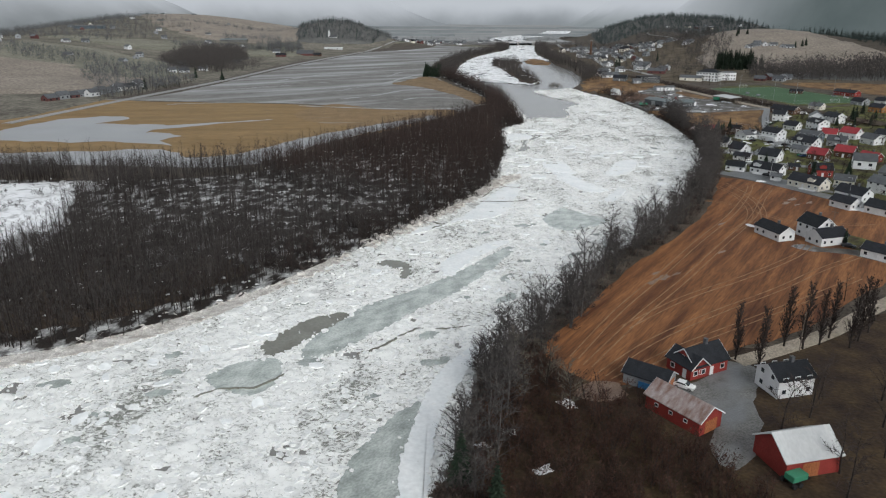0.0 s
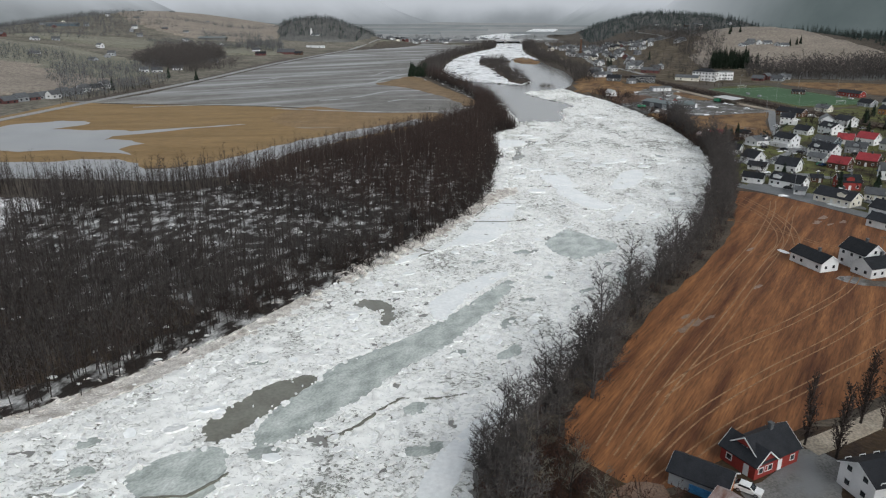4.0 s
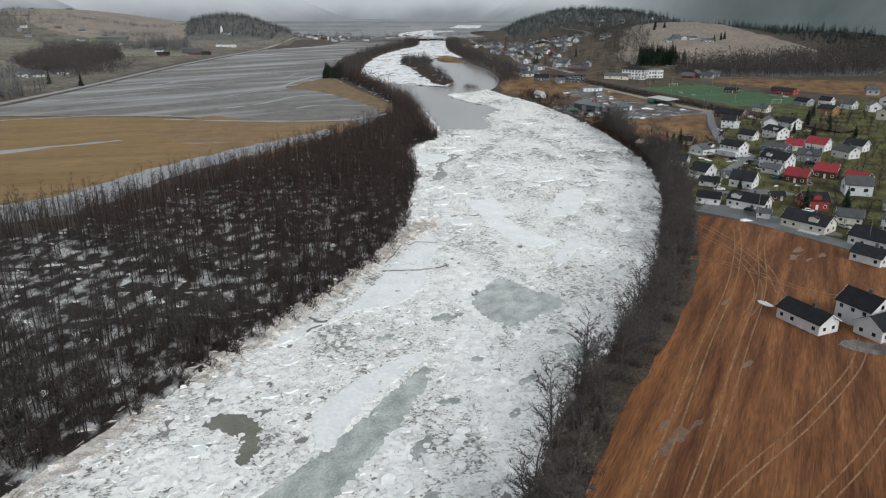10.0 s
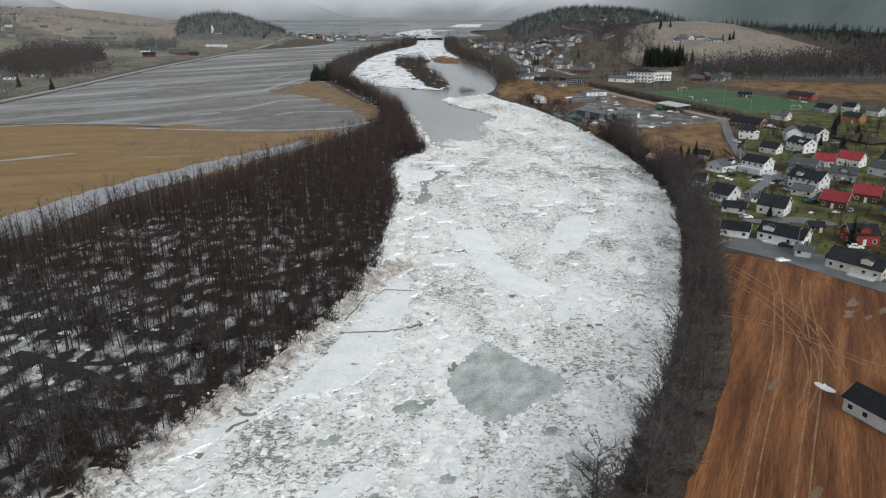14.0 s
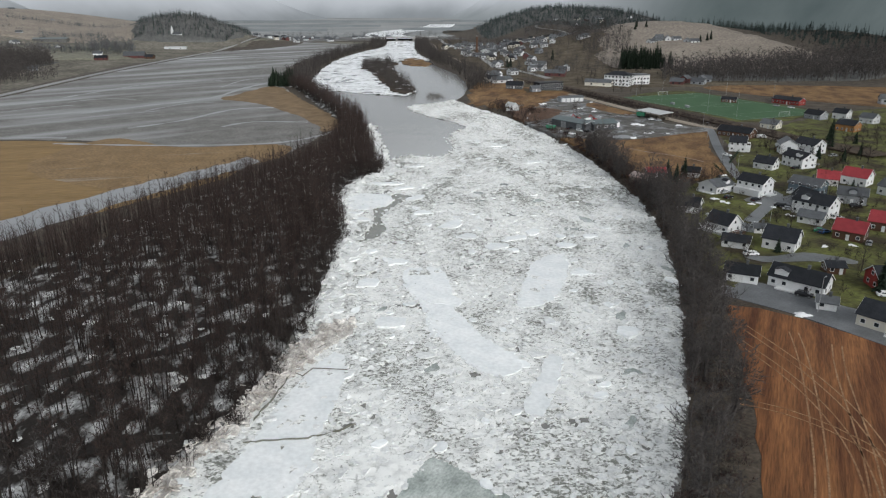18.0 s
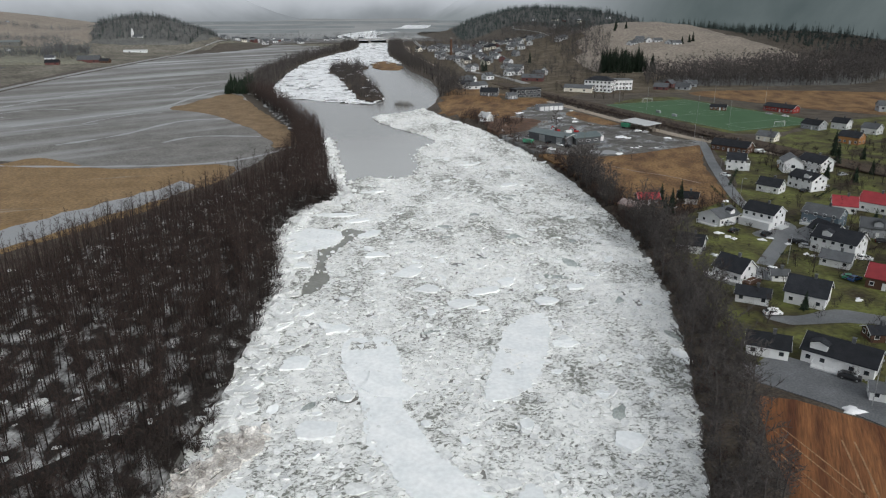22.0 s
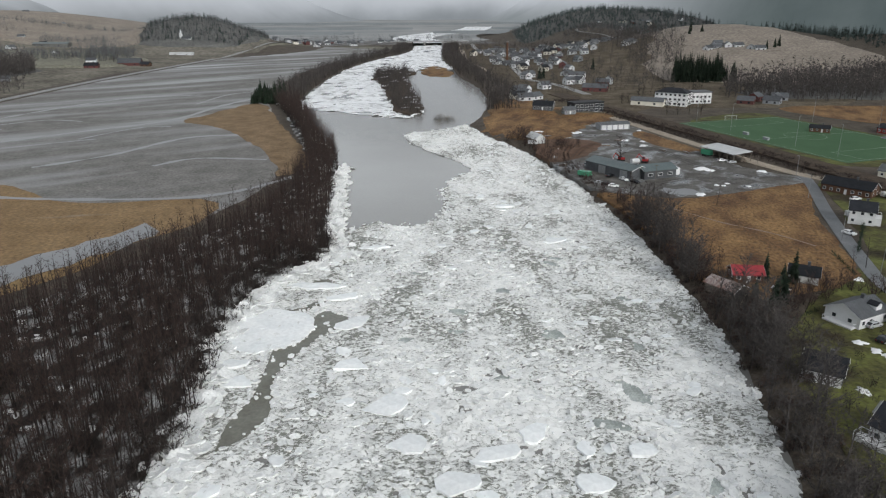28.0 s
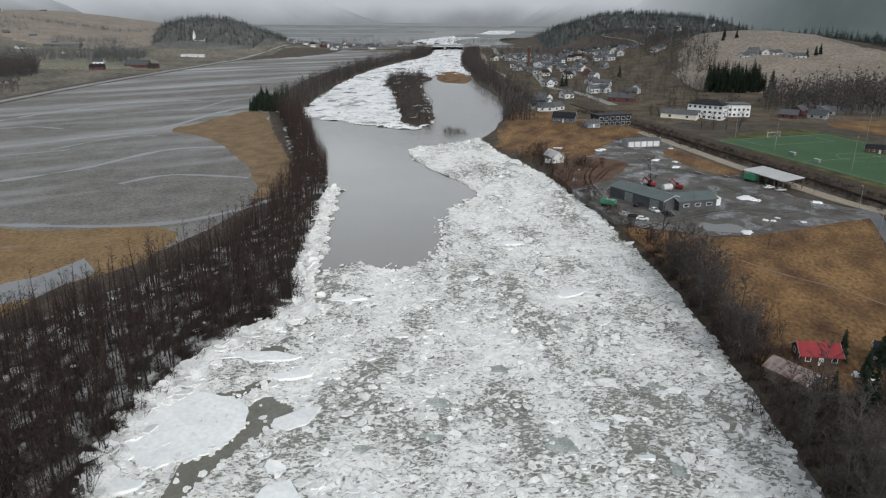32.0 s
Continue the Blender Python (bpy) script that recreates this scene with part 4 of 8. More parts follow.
def crumbs(name, spots, lo, hi, mat, label, seed, lift=0.15, tilt=0.25):
    """Thousands of broken ice plates, each a small tilted slab, joined."""
    rng = np.random.default_rng(seed)
    verts, faces, n = [], [], 0
    for x, y in spots:
        k = int(rng.integers(5, 8))
        r = lo + (hi - lo) * rng.random() ** 2.2
        w = np.sort(rng.uniform(0, 2 * math.pi, k)) * 0.3 + np.arange(k) * 2 * math.pi / k * 0.7
        q = np.stack([np.cos(w) * r * rng.uniform(0.7, 1.2), np.sin(w) * r * rng.uniform(0.6, 1.1), np.zeros(k)], 1)
        tx, ty, z = rng.normal(0, tilt), rng.normal(0, tilt), lift + rng.random() * 0.18
        top = q + (x, y, z)
        top[:, 2] += q[:, 0] * tx + q[:, 1] * ty
        verts += [tuple(p) for p in top] + [(p[0], p[1], p[2] - 0.30) for p in top]
        faces.append(tuple(range(n, n + k)))
        faces += [(n + i, n + k + i, n + k + (i + 1) % k, n + (i + 1) % k) for i in range(k)]
        n += 2 * k
    return tagged(new(name, mesh_from(name, verts, faces, mat)), label, "ice", kind="stuff")


ICE_AREA = RIVER[(RIVER[:, 1] > 60) & (RIVER[:, 1] < 600)]
rng = np.random.default_rng(71)
spots = rng.uniform((-100, 62), (110, 600), (80000, 2))
ok = inside(spots[:, 0], spots[:, 1], RIVER) & ~inside(spots[:, 0], spots[:, 1], OPEN)
for name, line, mat, level, label in PANS:
    ok &= ~inside(spots[:, 0], spots[:, 1], line)
spots = spots[ok]
crumbs("ice_crumbs", spots[:17000], 0.22, 1.0, ICE_CRUMB, "white broken ice crumbs and plates heaped on the jam", 72, 0.08, 0.22)

edges = []
for name, line, mat, level, label in PANS:
    k = rng.random(len(line)) < (0.25 if mat is ICE_GREY else 0.45)
    edges.append(line[k] + rng.normal(0, 0.45, (int(k.sum()), 2)))
    if "pool" in name:
        edges.append(scatter_in(line, max(3, len(line) // 16), 5))
edges = np.concatenate(edges)
edges = edges[~inside(edges[:, 0], edges[:, 1], OPEN)]
crumbs("ice_rim_crumbs", edges, 0.15, 0.8, ICE_CRUMB, "small broken plates along the rims of pools and sheets", 84, 0.16, 0.2)


# the larger blocks lie singly
FLOES = []
for i in range(8):
    r8 = np.random.default_rng(400 + i)
    k = 7
    w = (np.arange(k) + r8.uniform(-0.3, 0.3, k)) * 2 * math.pi / k
    q = np.stack([np.cos(w) * r8.uniform(0.8, 1.2, k), np.sin(w) * r8.uniform(0.55, 0.9, k)], 1)
    FLOES.append(mesh_from("ice_block", *slab_from(q, 0.0, 0.35), ICE_SMOOTH if i % 3 else ICE_CRUMB))
for i, (x, y) in enumerate(spots[17000:17330]):
    r = random.Random(i)
    ob = new("ice_block", FLOES[i % 8])
    sc = r.uniform(0.8, 1.9)
    ob.matrix_world = pose(x, y, 0.30, r.gauss(0, 6), r.gauss(0, 6), r.uniform(0, 360)) @ Matrix.Diagonal((sc, sc, 1, 1))
    tagged(ob, "tilted block of white ice frozen into the jam", "ice block", "ice blocks in the jam")


# ridges of dirty ice pushed up along the banks
def along(line, count, width, seed):
    rng = np.random.default_rng(seed)
    line = smooth_line(line, 2.0)
    p = line[rng.integers(0, len(line), count)]
    return p + rng.normal(0, width, (count, 2))


crumbs("dirty_ice_ridge", along([(-30, 183), (-17, 206), (-7, 226), (2, 246), (9, 262), (14, 268)], 1500, 1.3, 73), 0.3, 1.1, ICE_DIRTY, "ridge of brownish dirty ice pushed up along the bank", 74, 0.4, 0.35)
crumbs("dirty_shore_ice", along([(-150, 88), (-90, 115), (-68, 127), (-50, 150), (-36, 173)], 1300, 2.0, 75), 0.4, 1.6, ICE_DIRTY, "grey stranded shore ice", 76, 0.2, 0.2)
crumbs("shore_ice", along([(20, 504), (21, 480), (23, 450), (25, 425), (28, 408), (32, 402)], 700, 1.2, 77), 0.5, 1.8, ICE_CRUMB, "white ice blocks piled along the bank", 78, 0.3, 0.3)
crumbs("floating_ice", along([(30, 425), (40, 428), (50, 427), (57, 440), (60, 470), (68, 492)], 300, 1.6, 79), 0.2, 0.8, ICE_CRUMB, "loose ice crumbs at the edge of the open water", 80, 0.05, 0.1)
crumbs("shore_rubble", along([(9, 272), (11, 285), (12, 300), (13.5, 325), (11, 345), (11, 364), (15, 381), (21, 393), (27, 402)], 700, 1.5, 85), 0.4, 2.0, ICE_CRUMB, "white ice plates shoved up against the forest edge", 86, 0.55, 0.2)
crumbs("stranded_ice", scatter_in(FOREST, 900, 81), 0.4, 1.4, ICE_CRUMB, "ice plates stranded between the forest trees", 82, 0.66, 0.10)

# ---- bare trees ----
def cone(p, q, r0, r1, sides=3):
    """A tapered stick from p to q."""
    p, q = np.asarray(p, float), np.asarray(q, float)
    d = (q - p) / (np.linalg.norm(q - p) + 1e-9)
    u = np.cross(d, (0.31, 0.52, 0.79) if abs(d[2]) > 0.9 else (0, 0, 1))
    u /= np.linalg.norm(u)
    v = np.cross(d, u)
    a = np.arange(sides) * 2 * math.pi / sides
    ring = np.cos(a)[:, None] * u + np.sin(a)[:, None] * v
    if r1 <= 0:
        return np.concatenate([p + r0 * ring, [q]]), [(i, (i + 1) % sides, sides) for i in range(sides)]
    tris = []
    for i in range(sides):
        j = (i + 1) % sides
        tris += [(i, j, sides + j), (i, sides + j, sides + i)]
    return np.concatenate([p + r0 * ring, q + r1 * ring]), tris


def blade(p, q, r, rng):
    """A twig: one slim tapering sliver."""
    side = np.cross(q - p, rng.normal(0, 1, 3))
    side *= r / (np.linalg.norm(side) + 1e-9)
    return np.array([p + side, p - side, q]), [(0, 1, 2)]


def join(pieces):
    verts, tris, n = [], [], 0
    for v, t in pieces:
        verts.append(v), tris.append(np.asarray(t) + n)
        n += len(v)
    return np.concatenate(verts), np.concatenate(tris)


def bare_tree(seed, height, girth, limbs, twigs, spread, first=0.3, rise=0.9, stems=1, lean=0.04, sides=5, fine=0.032):
    """Trunk and crown of a leafless tree, as two meshes of points and triangles."""
    rng = np.random.default_rng(seed)
    trunk, crown = [], []
    for s in range(stems):
        base = np.array([0.0, 0.0, -0.3]) if stems == 1 else np.array([*rng.normal(0, 0.25 * spread, 2), -0.3])
        tilt = rng.normal(0, lean if stems == 1 else 0.22, 2)
        h = height * (1 if stems == 1 else rng.uniform(0.65, 1))
        pts = [base + np.array([tilt[0] * h * k + rng.normal(0, 0.012 * h) * (k > 0), tilt[1] * h * k + rng.normal(0, 0.012 * h) * (k > 0), h * k]) for k in (0, 0.3, 0.6, 0.85, 1.0)]
        rad = [girth, girth * 0.75, girth * 0.5, girth * 0.25, 0.015]
        few = slice(None, None, 2 if sides == 3 else 1)
        for a, b, r0, r1 in zip(pts[few][:-1], pts[few][1:], rad[few][:-1], rad[few][1:]):
            trunk.append(cone(a, b, r0, r1, sides))
        for i in range(limbs):
            k = first + (0.97 - first) * (i + rng.random()) / limbs
            seg = min(int(np.searchsorted([0.3, 0.6, 0.85, 1.0], k)), 3)
            ks = (0, 0.3, 0.6, 0.85, 1.0)
            f = (k - ks[seg]) / (ks[seg + 1] - ks[seg])
            o = pts[seg] * (1 - f) + pts[seg + 1] * f
            az = rng.uniform(0, 2 * math.pi)
            ln = spread * (1.15 - 0.75 * k) * rng.uniform(0.6, 1.2)
            tip = o + np.array([math.cos(az) * ln, math.sin(az) * ln, rise * ln * rng.uniform(0.6, 1.4)])
            crown.append(cone(o, tip, girth * 0.36 * (1.1 - k * 0.6), 0, 3))
            for j in range(twigs):
                g = rng.uniform(0.25, 1.0)
                w = o * (1 - g) + tip * g
                tl = ln * rng.uniform(0.25, 0.6)
                dv = rng.normal(0, 1, 3) * (0.8, 0.8, 0.5) + np.array([math.cos(az) * 0.5, math.sin(az) * 0.5, 0.75])
                crown.append(blade(w, w + dv / np.linalg.norm(dv) * tl, fine, rng))
    return join(trunk), join(crown)


def stand(name, spots, kinds, mats, label, category, seed, z_off=0.0, size=1.0):
    """Many trees joined: trunks in one mesh and crowns in another, under one object."""
    rng = np.random.default_rng(seed)
    root = tagged(new(name), label, category, kind="stuff")
    spots = np.asarray(spots)
    zs = ground_height(spots[:, 0], spots[:, 1])
    for part_name, which, mat in (("trunks", 0, mats[0]), ("crowns", 1, mats[1])):
        vs, ts, n = [], [], 0
        r2 = np.random.default_rng(seed + 1)
        for (x, y), z in zip(spots, zs):
            v, t = kinds[r2.integers(len(kinds))][which]
            a, s = r2.uniform(0, 2 * math.pi), r2.uniform(0.7, 1.2) * size
            c, sn = math.cos(a) * s, math.sin(a) * s
            vs.append(np.stack([v[:, 0] * c - v[:, 1] * sn + x, v[:, 0] * sn + v[:, 1] * c + y, v[:, 2] * s * r2.uniform(0.85, 1.1) + z + z_off], 1))
            ts.append(t + n)
            n += len(v)
        ob = new(part_name, tri_mesh(part_name, np.concatenate(vs), np.concatenate(ts), mat))
        ob.parent = root
    return root


def scatter(poly, count, seed, gap=0.0, avoid=()):
    rng = np.random.default_rng(seed)
    lo, hi = poly.min(0), poly.max(0)
    p = rng.uniform(lo, hi, (int(count * 6), 2))
    p = p[inside(p[:, 0], p[:, 1], poly)]
    for hole in avoid:
        p = p[~inside(p[:, 0], p[:, 1], np.array(hole, float))]
    return p[:count]


# ---- houses ----
def part(name, bm, mat, parent, label=""):
    me = bpy.data.meshes.new(name)
    bm.to_mesh(me), bm.free()
    me.materials.append(mat)
    ob = new(name, me)
    ob.parent = parent
    return tagged(ob, label)


def prism(profile, depth):
    """An outline in x and z, drawn out along y on both sides."""
    bm = bmesh.new()
    a = [bm.verts.new((x, -depth / 2, z)) for x, z in profile]
    b = [bm.verts.new((x, depth / 2, z)) for x, z in profile]
    n = len(profile)
    bm.faces.new(a), bm.faces.new(b[::-1])
    for i in range(n):
        bm.faces.new((a[(i + 1) % n], a[i], b[i], b[(i + 1) % n]))
    bmesh.ops.recalc_face_normals(bm, faces=bm.faces[:])
    return bm


def block(cx, cy, cz, sx, sy, sz, turn=0.0, bm=None):
    bm = bm or bmesh.new()
    bmesh.ops.create_cube(bm, size=1, matrix=pose(cx, cy, cz, 0, 0, turn) @ Matrix.Diagonal((sx, sy, sz, 1)))
    return bm


SHARED = {}


def shared(name, key, build, mat, parent, m, label=""):
    """A part whose mesh is made once and used again at other poses."""
    if key not in SHARED:
        bm = build()
        me = bpy.data.meshes.new(name)
        bm.to_mesh(me), bm.free()
        me.materials.append(mat)
        SHARED[key] = me
    ob = new(name, SHARED[key])
    ob.parent = parent
    ob.matrix_local = m
    return tagged(ob, label)


def frame_ring(w, h, t=0.12, d=0.10):
    bm = bmesh.new()
    block(0, 0, h / 2 - t / 2, w, d, t, 0, bm), block(0, 0, -h / 2 + t / 2, w, d, t, 0, bm)
    block(-w / 2 + t / 2, 0, 0, t, d, h - 2 * t, 0, bm), block(w / 2 - t / 2, 0, 0, t, d, h - 2 * t, 0, bm)
    return bm


def add_window(root, m, w=1.2, h=1.2, trim=None):
    fr = shared("window", ("frame", w, h, (trim or WHITE).name), lambda: frame_ring(w, h), trim or WHITE, root, m)
    shared("pane", ("pane", w, h), lambda: block(0, 0, 0, w - 0.2, 0.05, h - 0.2), GLASS, fr, pose(0, 0, 0))
    return fr


def house(x, y, turn, length, width, eaves, ridge, wall, roof, label, name="house", base=None, chimney=True, windows=True, storeys=None, group="", door=WHITE, trim=None, scale=0.8):
    """A gabled timber house: the ridge runs along local x."""
    z = float(ground_height(np.array([x]), np.array([y]))[0]) if base is None else base
    root = tagged(new(name), label, "house" if name == "house" else name.replace("_", " "), group)
    root.matrix_world = pose(x, y, z, 0, 0, turn) @ Matrix.Diagonal((scale, scale, scale, 1))
    L, W = length / 2, width / 2
    bm = prism([(-W, -0.4), (W, -0.4), (W, eaves), (0, ridge - 0.12), (-W, eaves)], length)
    bm.transform(Matrix.Rotation(radians(90), 4, "Z"))
    part("wall", bm, wall, root)
    slope = math.hypot(W, ridge - eaves)
    ang = math.atan2(ridge - eaves, W)
    over = 0.45
    bm = bmesh.new()
    t = 0.16
    for s in (-1, 1):
        pr = [(0, ridge), (s * (W + over * math.cos(ang)), eaves - over * math.sin(ang)), (s * (W + over * math.cos(ang)), eaves - over * math.sin(ang) + t), (0, ridge + t)]
        b2 = prism(pr, length + 0.9)
        b2.transform(Matrix.Rotation(radians(90), 4, "Z"))
        me = bpy.data.meshes.new("slab")
        b2.to_mesh(me), b2.free()
        bm.from_mesh(me)
        bpy.data.meshes.remove(me)
    part("roof", bm, roof, root)
    for s in (-1, 1):
        bm = bmesh.new()
        for q in (-1, 1):
            bmesh.ops.create_cube(bm, size=1, matrix=pose(s * (L + 0.47), q * (W + 0.25) / 2, (ridge + eaves) / 2 - 0.07, q * -math.degrees(ang)) @ Matrix.Diagonal((0.05, slope + over, 0.22, 1)))
        part("bargeboard", bm, trim or WHITE, root)
    if chimney:
        bm = block(length * 0.12, 0.0, ridge + 0.35, 0.7, 0.7, 1.5)
        block(length * 0.12, 0.0, ridge + 1.12, 0.85, 0.85, 0.12, 0, bm)
        part("chimney", bm, ROOFG, root)
    if windows:
        st = storeys or (2 if eaves > 4 else 1)
        n = max(2, int(length / 2.6))
        for k in range(st):
            zz = 1.5 + 2.6 * k
            for side, rz in ((-1, 0), (1, 180)):
                for i in range(n):
                    if k == 0 and side == -1 and i == n // 2:
                        continue
                    add_window(root, pose(-L + (i + 0.5) * length / n, side * (W + 0.02), zz, 0, 0, rz), trim=trim)
            for s, rz in ((-1, -90), (1, 90)):
                for q in (-0.45, 0.45):
                    add_window(root, pose(s * (L + 0.02), q * W, zz, 0, 0, rz), trim=trim)
        if ridge - eaves > 2.2:
            for s, rz in ((-1, -90), (1, 90)):
                add_window(root, pose(s * (L + 0.02), 0, eaves + 0.55, 0, 0, rz), trim=trim)
        d = shared("door", ("door", door.name), lambda: block(0, 0, 0, 1.0, 0.08, 2.1), door, root, pose(-L + (n // 2 + 0.5) * length / n, -W - 0.03, 1.05))
        shared("handle", "handle", lambda: block(0, 0, 0, 0.06, 0.1, 0.18), STEEL, d, pose(0.4, -0.06, 0))
    return root


GABLED = [
    (115, 316, -60, 8.5, 8.0, 3.2, 6.3, WHITE, ROOFD, "white wooden house with a dark tiled roof by the river"),
    (114, 335, -38, 7.5, 7.0, 2.8, 5.4, WHITE, ROOFD, "white garage house with dark roof and two dark doors"),
    (133, 357, 25, 11, 9, 3.0, 5.2, WHITE, ROOFG, "white bungalow with a dark grey hipped roof"),
    (144, 353, -59, 11, 8.5, 5.2, 7.6, WHITE, ROOFD, "white two-storey house with balcony and dark roof"),
    (123, 301, -44, 9.5, 9, 3.4, 6.6, WHITE, ROOFD, "white wooden house with a broad black roof"),
    (112, 303, -34, 8, 6, 2.3, 3.8, WHITE, ROOFD, "white carport with a dark low roof"),
    (124, 313, -15, 4.5, 3.5, 2.0, 3.2, WHITE, ROOFG, "small white garden shed with grey roof"),
    (173, 420, -32, 8, 8, 5.0, 7.6, WHITE, ROOFD, "white two-storey house beside the lane"),
    (189, 452, -52, 19, 9, 3.2, 5.8, BROWNW, ROOFD, "long dark brown wooden apartment row"),
    (167, 387, -54, 9, 7, 3.0, 5.6, WHITE, ROOFD, "white house with red gable trim and dark roof"),
    (181, 389, -75, 12, 8.5, 4.8, 7.2, WHITE, ROOFD, "white two-storey house with stepped dark roof"),
    (201, 414, -71, 12, 9, 4.6, 7.2, WHITE, ROOFD, "large white house with a dark roof"),
    (192, 419, -27, 6, 4, 2.3, 3.5, OCHRE, PALEROOF, "tan shed with a pale metal roof"),
    (161, 351, -54, 12, 9, 4.2, 6.6, BLUEW, ROOFG, "blue-grey wooden house with grey roof"),
    (149, 328, -58, 13, 9, 5.0, 7.8, WHITE, ROOFD, "white row house with two dark roof halves"),
    (143, 320, -47, 8, 6, 2.5, 4.3, WHITE, ROOFG, "white double garage with grey roof"),
    (175, 362, -32, 8, 8, 3.0, 5.8, WHITE, ROOFR, "white house with a bright red metal roof"),
    (102, 281, -32, 8.5, 6.5, 2.7, 4.6, WHITE, ROOFD, "white garage with dark tiled roof beside the road"),
    (112, 275, -49, 14, 8, 3.0, 5.6, WHITE, ROOFD, "long white bungalow with black roof facing the road"),
    (111, 264, -31, 4.5, 4, 2.2, 3.4, WHITE, ROOFG, "small white carport with grey roof"),
    (118, 253, -56, 15, 8.5, 3.1, 5.8, CREAM, ROOFD, "long cream bungalow with black roof beside the road"),
    (133, 258, -32, 8, 7, 2.7, 4.8, CREAM, ROOFG, "cream house with grey roof"),
    (131, 273, -8, 9, 7.5, 3.6, 6.2, RED, ROOFD, "dark red wooden house with dark roof"),
    (145, 306, -47, 9, 8.5, 3.2, 6.0, BROWNW, ROOFR, "brown house with a red metal roof"),
    (159, 312, -42, 9, 8.5, 3.4, 6.2, BROWNW, ROOFR, "brown-walled house with a red metal roof and white gables"),
    (165, 303, -58, 9, 7, 2.8, 5.0, RED, ROOFR, "red house with wine-red roof"),
    (168, 339, -35, 10, 8, 3.6, 6.0, GREYW, ROOFG, "grey wooden house with grey roof"),
    (185, 361, -54, 10, 9, 3.8, 6.8, WHITE, ROOFR, "white house with a large red roof"),
    (125, 283, -11, 5, 4.5, 2.2, 3.4, BROWNW, ROOFD, "low dark wooden shed"),
    (187, 345, -71, 10, 8, 3.6, 6.2, WHITE, ROOFG, "white house with grey roof"),
    (200, 358, -60, 10, 8, 3.6, 6.2, WHITE, ROOFD, "white house with dark roof among gardens"),
    (153, 338, -77, 9, 7, 3.4, 6.0, GREYW, ROOFD, "grey house with dark roof"),
    (83, 193, -70, 12, 6.5, 3.0, 5.0, WHITE, ROOFD, "long white outbuilding with small square windows in the field"),
    (94, 193, -70, 9, 7.5, 5.2, 8.0, WHITE, ROOFD, "white two-storey field house with dark roof"),
    (95, 188, 20, 11, 7, 3.2, 5.4, WHITE, ROOFD, "white single-storey wing with dark roof beside the gravel drive"),
    (103, 176, -50, 9, 7, 2.8, 4.6, WHITE, ROOFD, "white garage with dark roof at the field drive"),
    (126, 237, -60, 12, 8, 3.2, 5.8, WHITE, ROOFD, "white house with dark roof along the road"),
    (118, 226, -60, 9, 7, 2.8, 4.8, WHITE, ROOFD, "white garage with dark roof along the road"),
    (126, 219, -54, 10, 8, 3.0, 5.2, WHITE, ROOFD, "white bungalow with dark roof along the road"),
    (141, 247, -63, 10, 8.5, 4.6, 7.2, WHITE, ROOFG, "tall white house with grey roof"),
    (257, 498, -70, 12, 8, 3.2, 5.8, GREYW, ROOFD, "grey house near the football pitch"),
    (271, 497, -59, 9, 8, 4.0, 6.6, WHITE, ROOFD, "white house near the football pitch"),
    (276, 482, -64, 9, 8, 3.6, 6.2, WHITE, ROOFG, "white house with grey roof near the pitch"),
    (250, 461, -60, 11, 9, 4.0, 6.6, OCHRE, ROOFD, "ochre wooden house with dark roof"),
    (217, 472, -53, 10, 8, 3.0, 5.4, CREAM, ROOFG, "cream bungalow with grey roof"),
    (276, 556, -62, 22, 9, 3.2, 5.4, RED, ROOFD, "long red clubhouse beside the football pitch"),
    (243, 566, -34, 11, 6, 2.6, 4.2, BROWNW, ROOFD, "dark shed beside the football pitch"),
]
VILLAGE = [house(x, y, turn, ln, wd, ev, rg, wall, roof, label, group="houses of the village") for x, y, turn, ln, wd, ev, rg, wall, roof, label in GABLED]


def deck(root, cx, cy, sx, sy, z=0.9, mat=None):
    """A raised wooden deck with its rail."""
    d = part("deck", block(cx, cy, z / 2, sx, sy, z), mat or WHITE, root, "white boarded deck")
    bm = bmesh.new()
    for q in (-1, 1):
        block(cx, cy + q * (sy / 2 - 0.05), z + 0.9, sx, 0.08, 0.1, 0, bm)
        block(cx + q * (sx / 2 - 0.05), cy, z + 0.9, 0.08, sy, 0.1, 0, bm)
        for i in range(int(sx / 1.2) + 1):
            block(cx - sx / 2 + 0.06 + i * (sx - 0.12) / max(1, int(sx / 1.2)), cy + q * (sy / 2 - 0.05), z + 0.45, 0.08, 0.08, 0.9, 0, bm)
    part("railing", bm, WHITE, d)


def dormer(root, x, side, width, eaves, ridge, half, mat):
    """A small gabled dormer on one slope of the roof."""
    zc = eaves + (ridge - eaves) * 0.35
    yc = side * half * 0.62
    bm = prism([(-width / 2, -0.6), (width / 2, -0.6), (width / 2, 0.9), (0, 1.5), (-width / 2, 0.9)], 2.2)
    bm.transform(Matrix.Translation((x, yc, zc)))
    d = part("dormer", bm, mat, root)
    bm = prism([(-width / 2 - 0.25, 0.75), (0, 1.5), (width / 2 + 0.25, 0.75), (width / 2 + 0.25, 0.9), (0, 1.66), (-width / 2 - 0.25, 0.9)], 2.6)
    bm.transform(Matrix.Translation((x, yc, zc)))
    part("dormer_roof", bm, ROOFD, d)


def garage_doors(root, length, width, count, mat):
    for i in range(count):
        part("garage_door", block(length / 2 + 0.03, (i - (count - 1) / 2) * 2.7, 1.05, 0.08, 2.3, 2.1), mat, root)


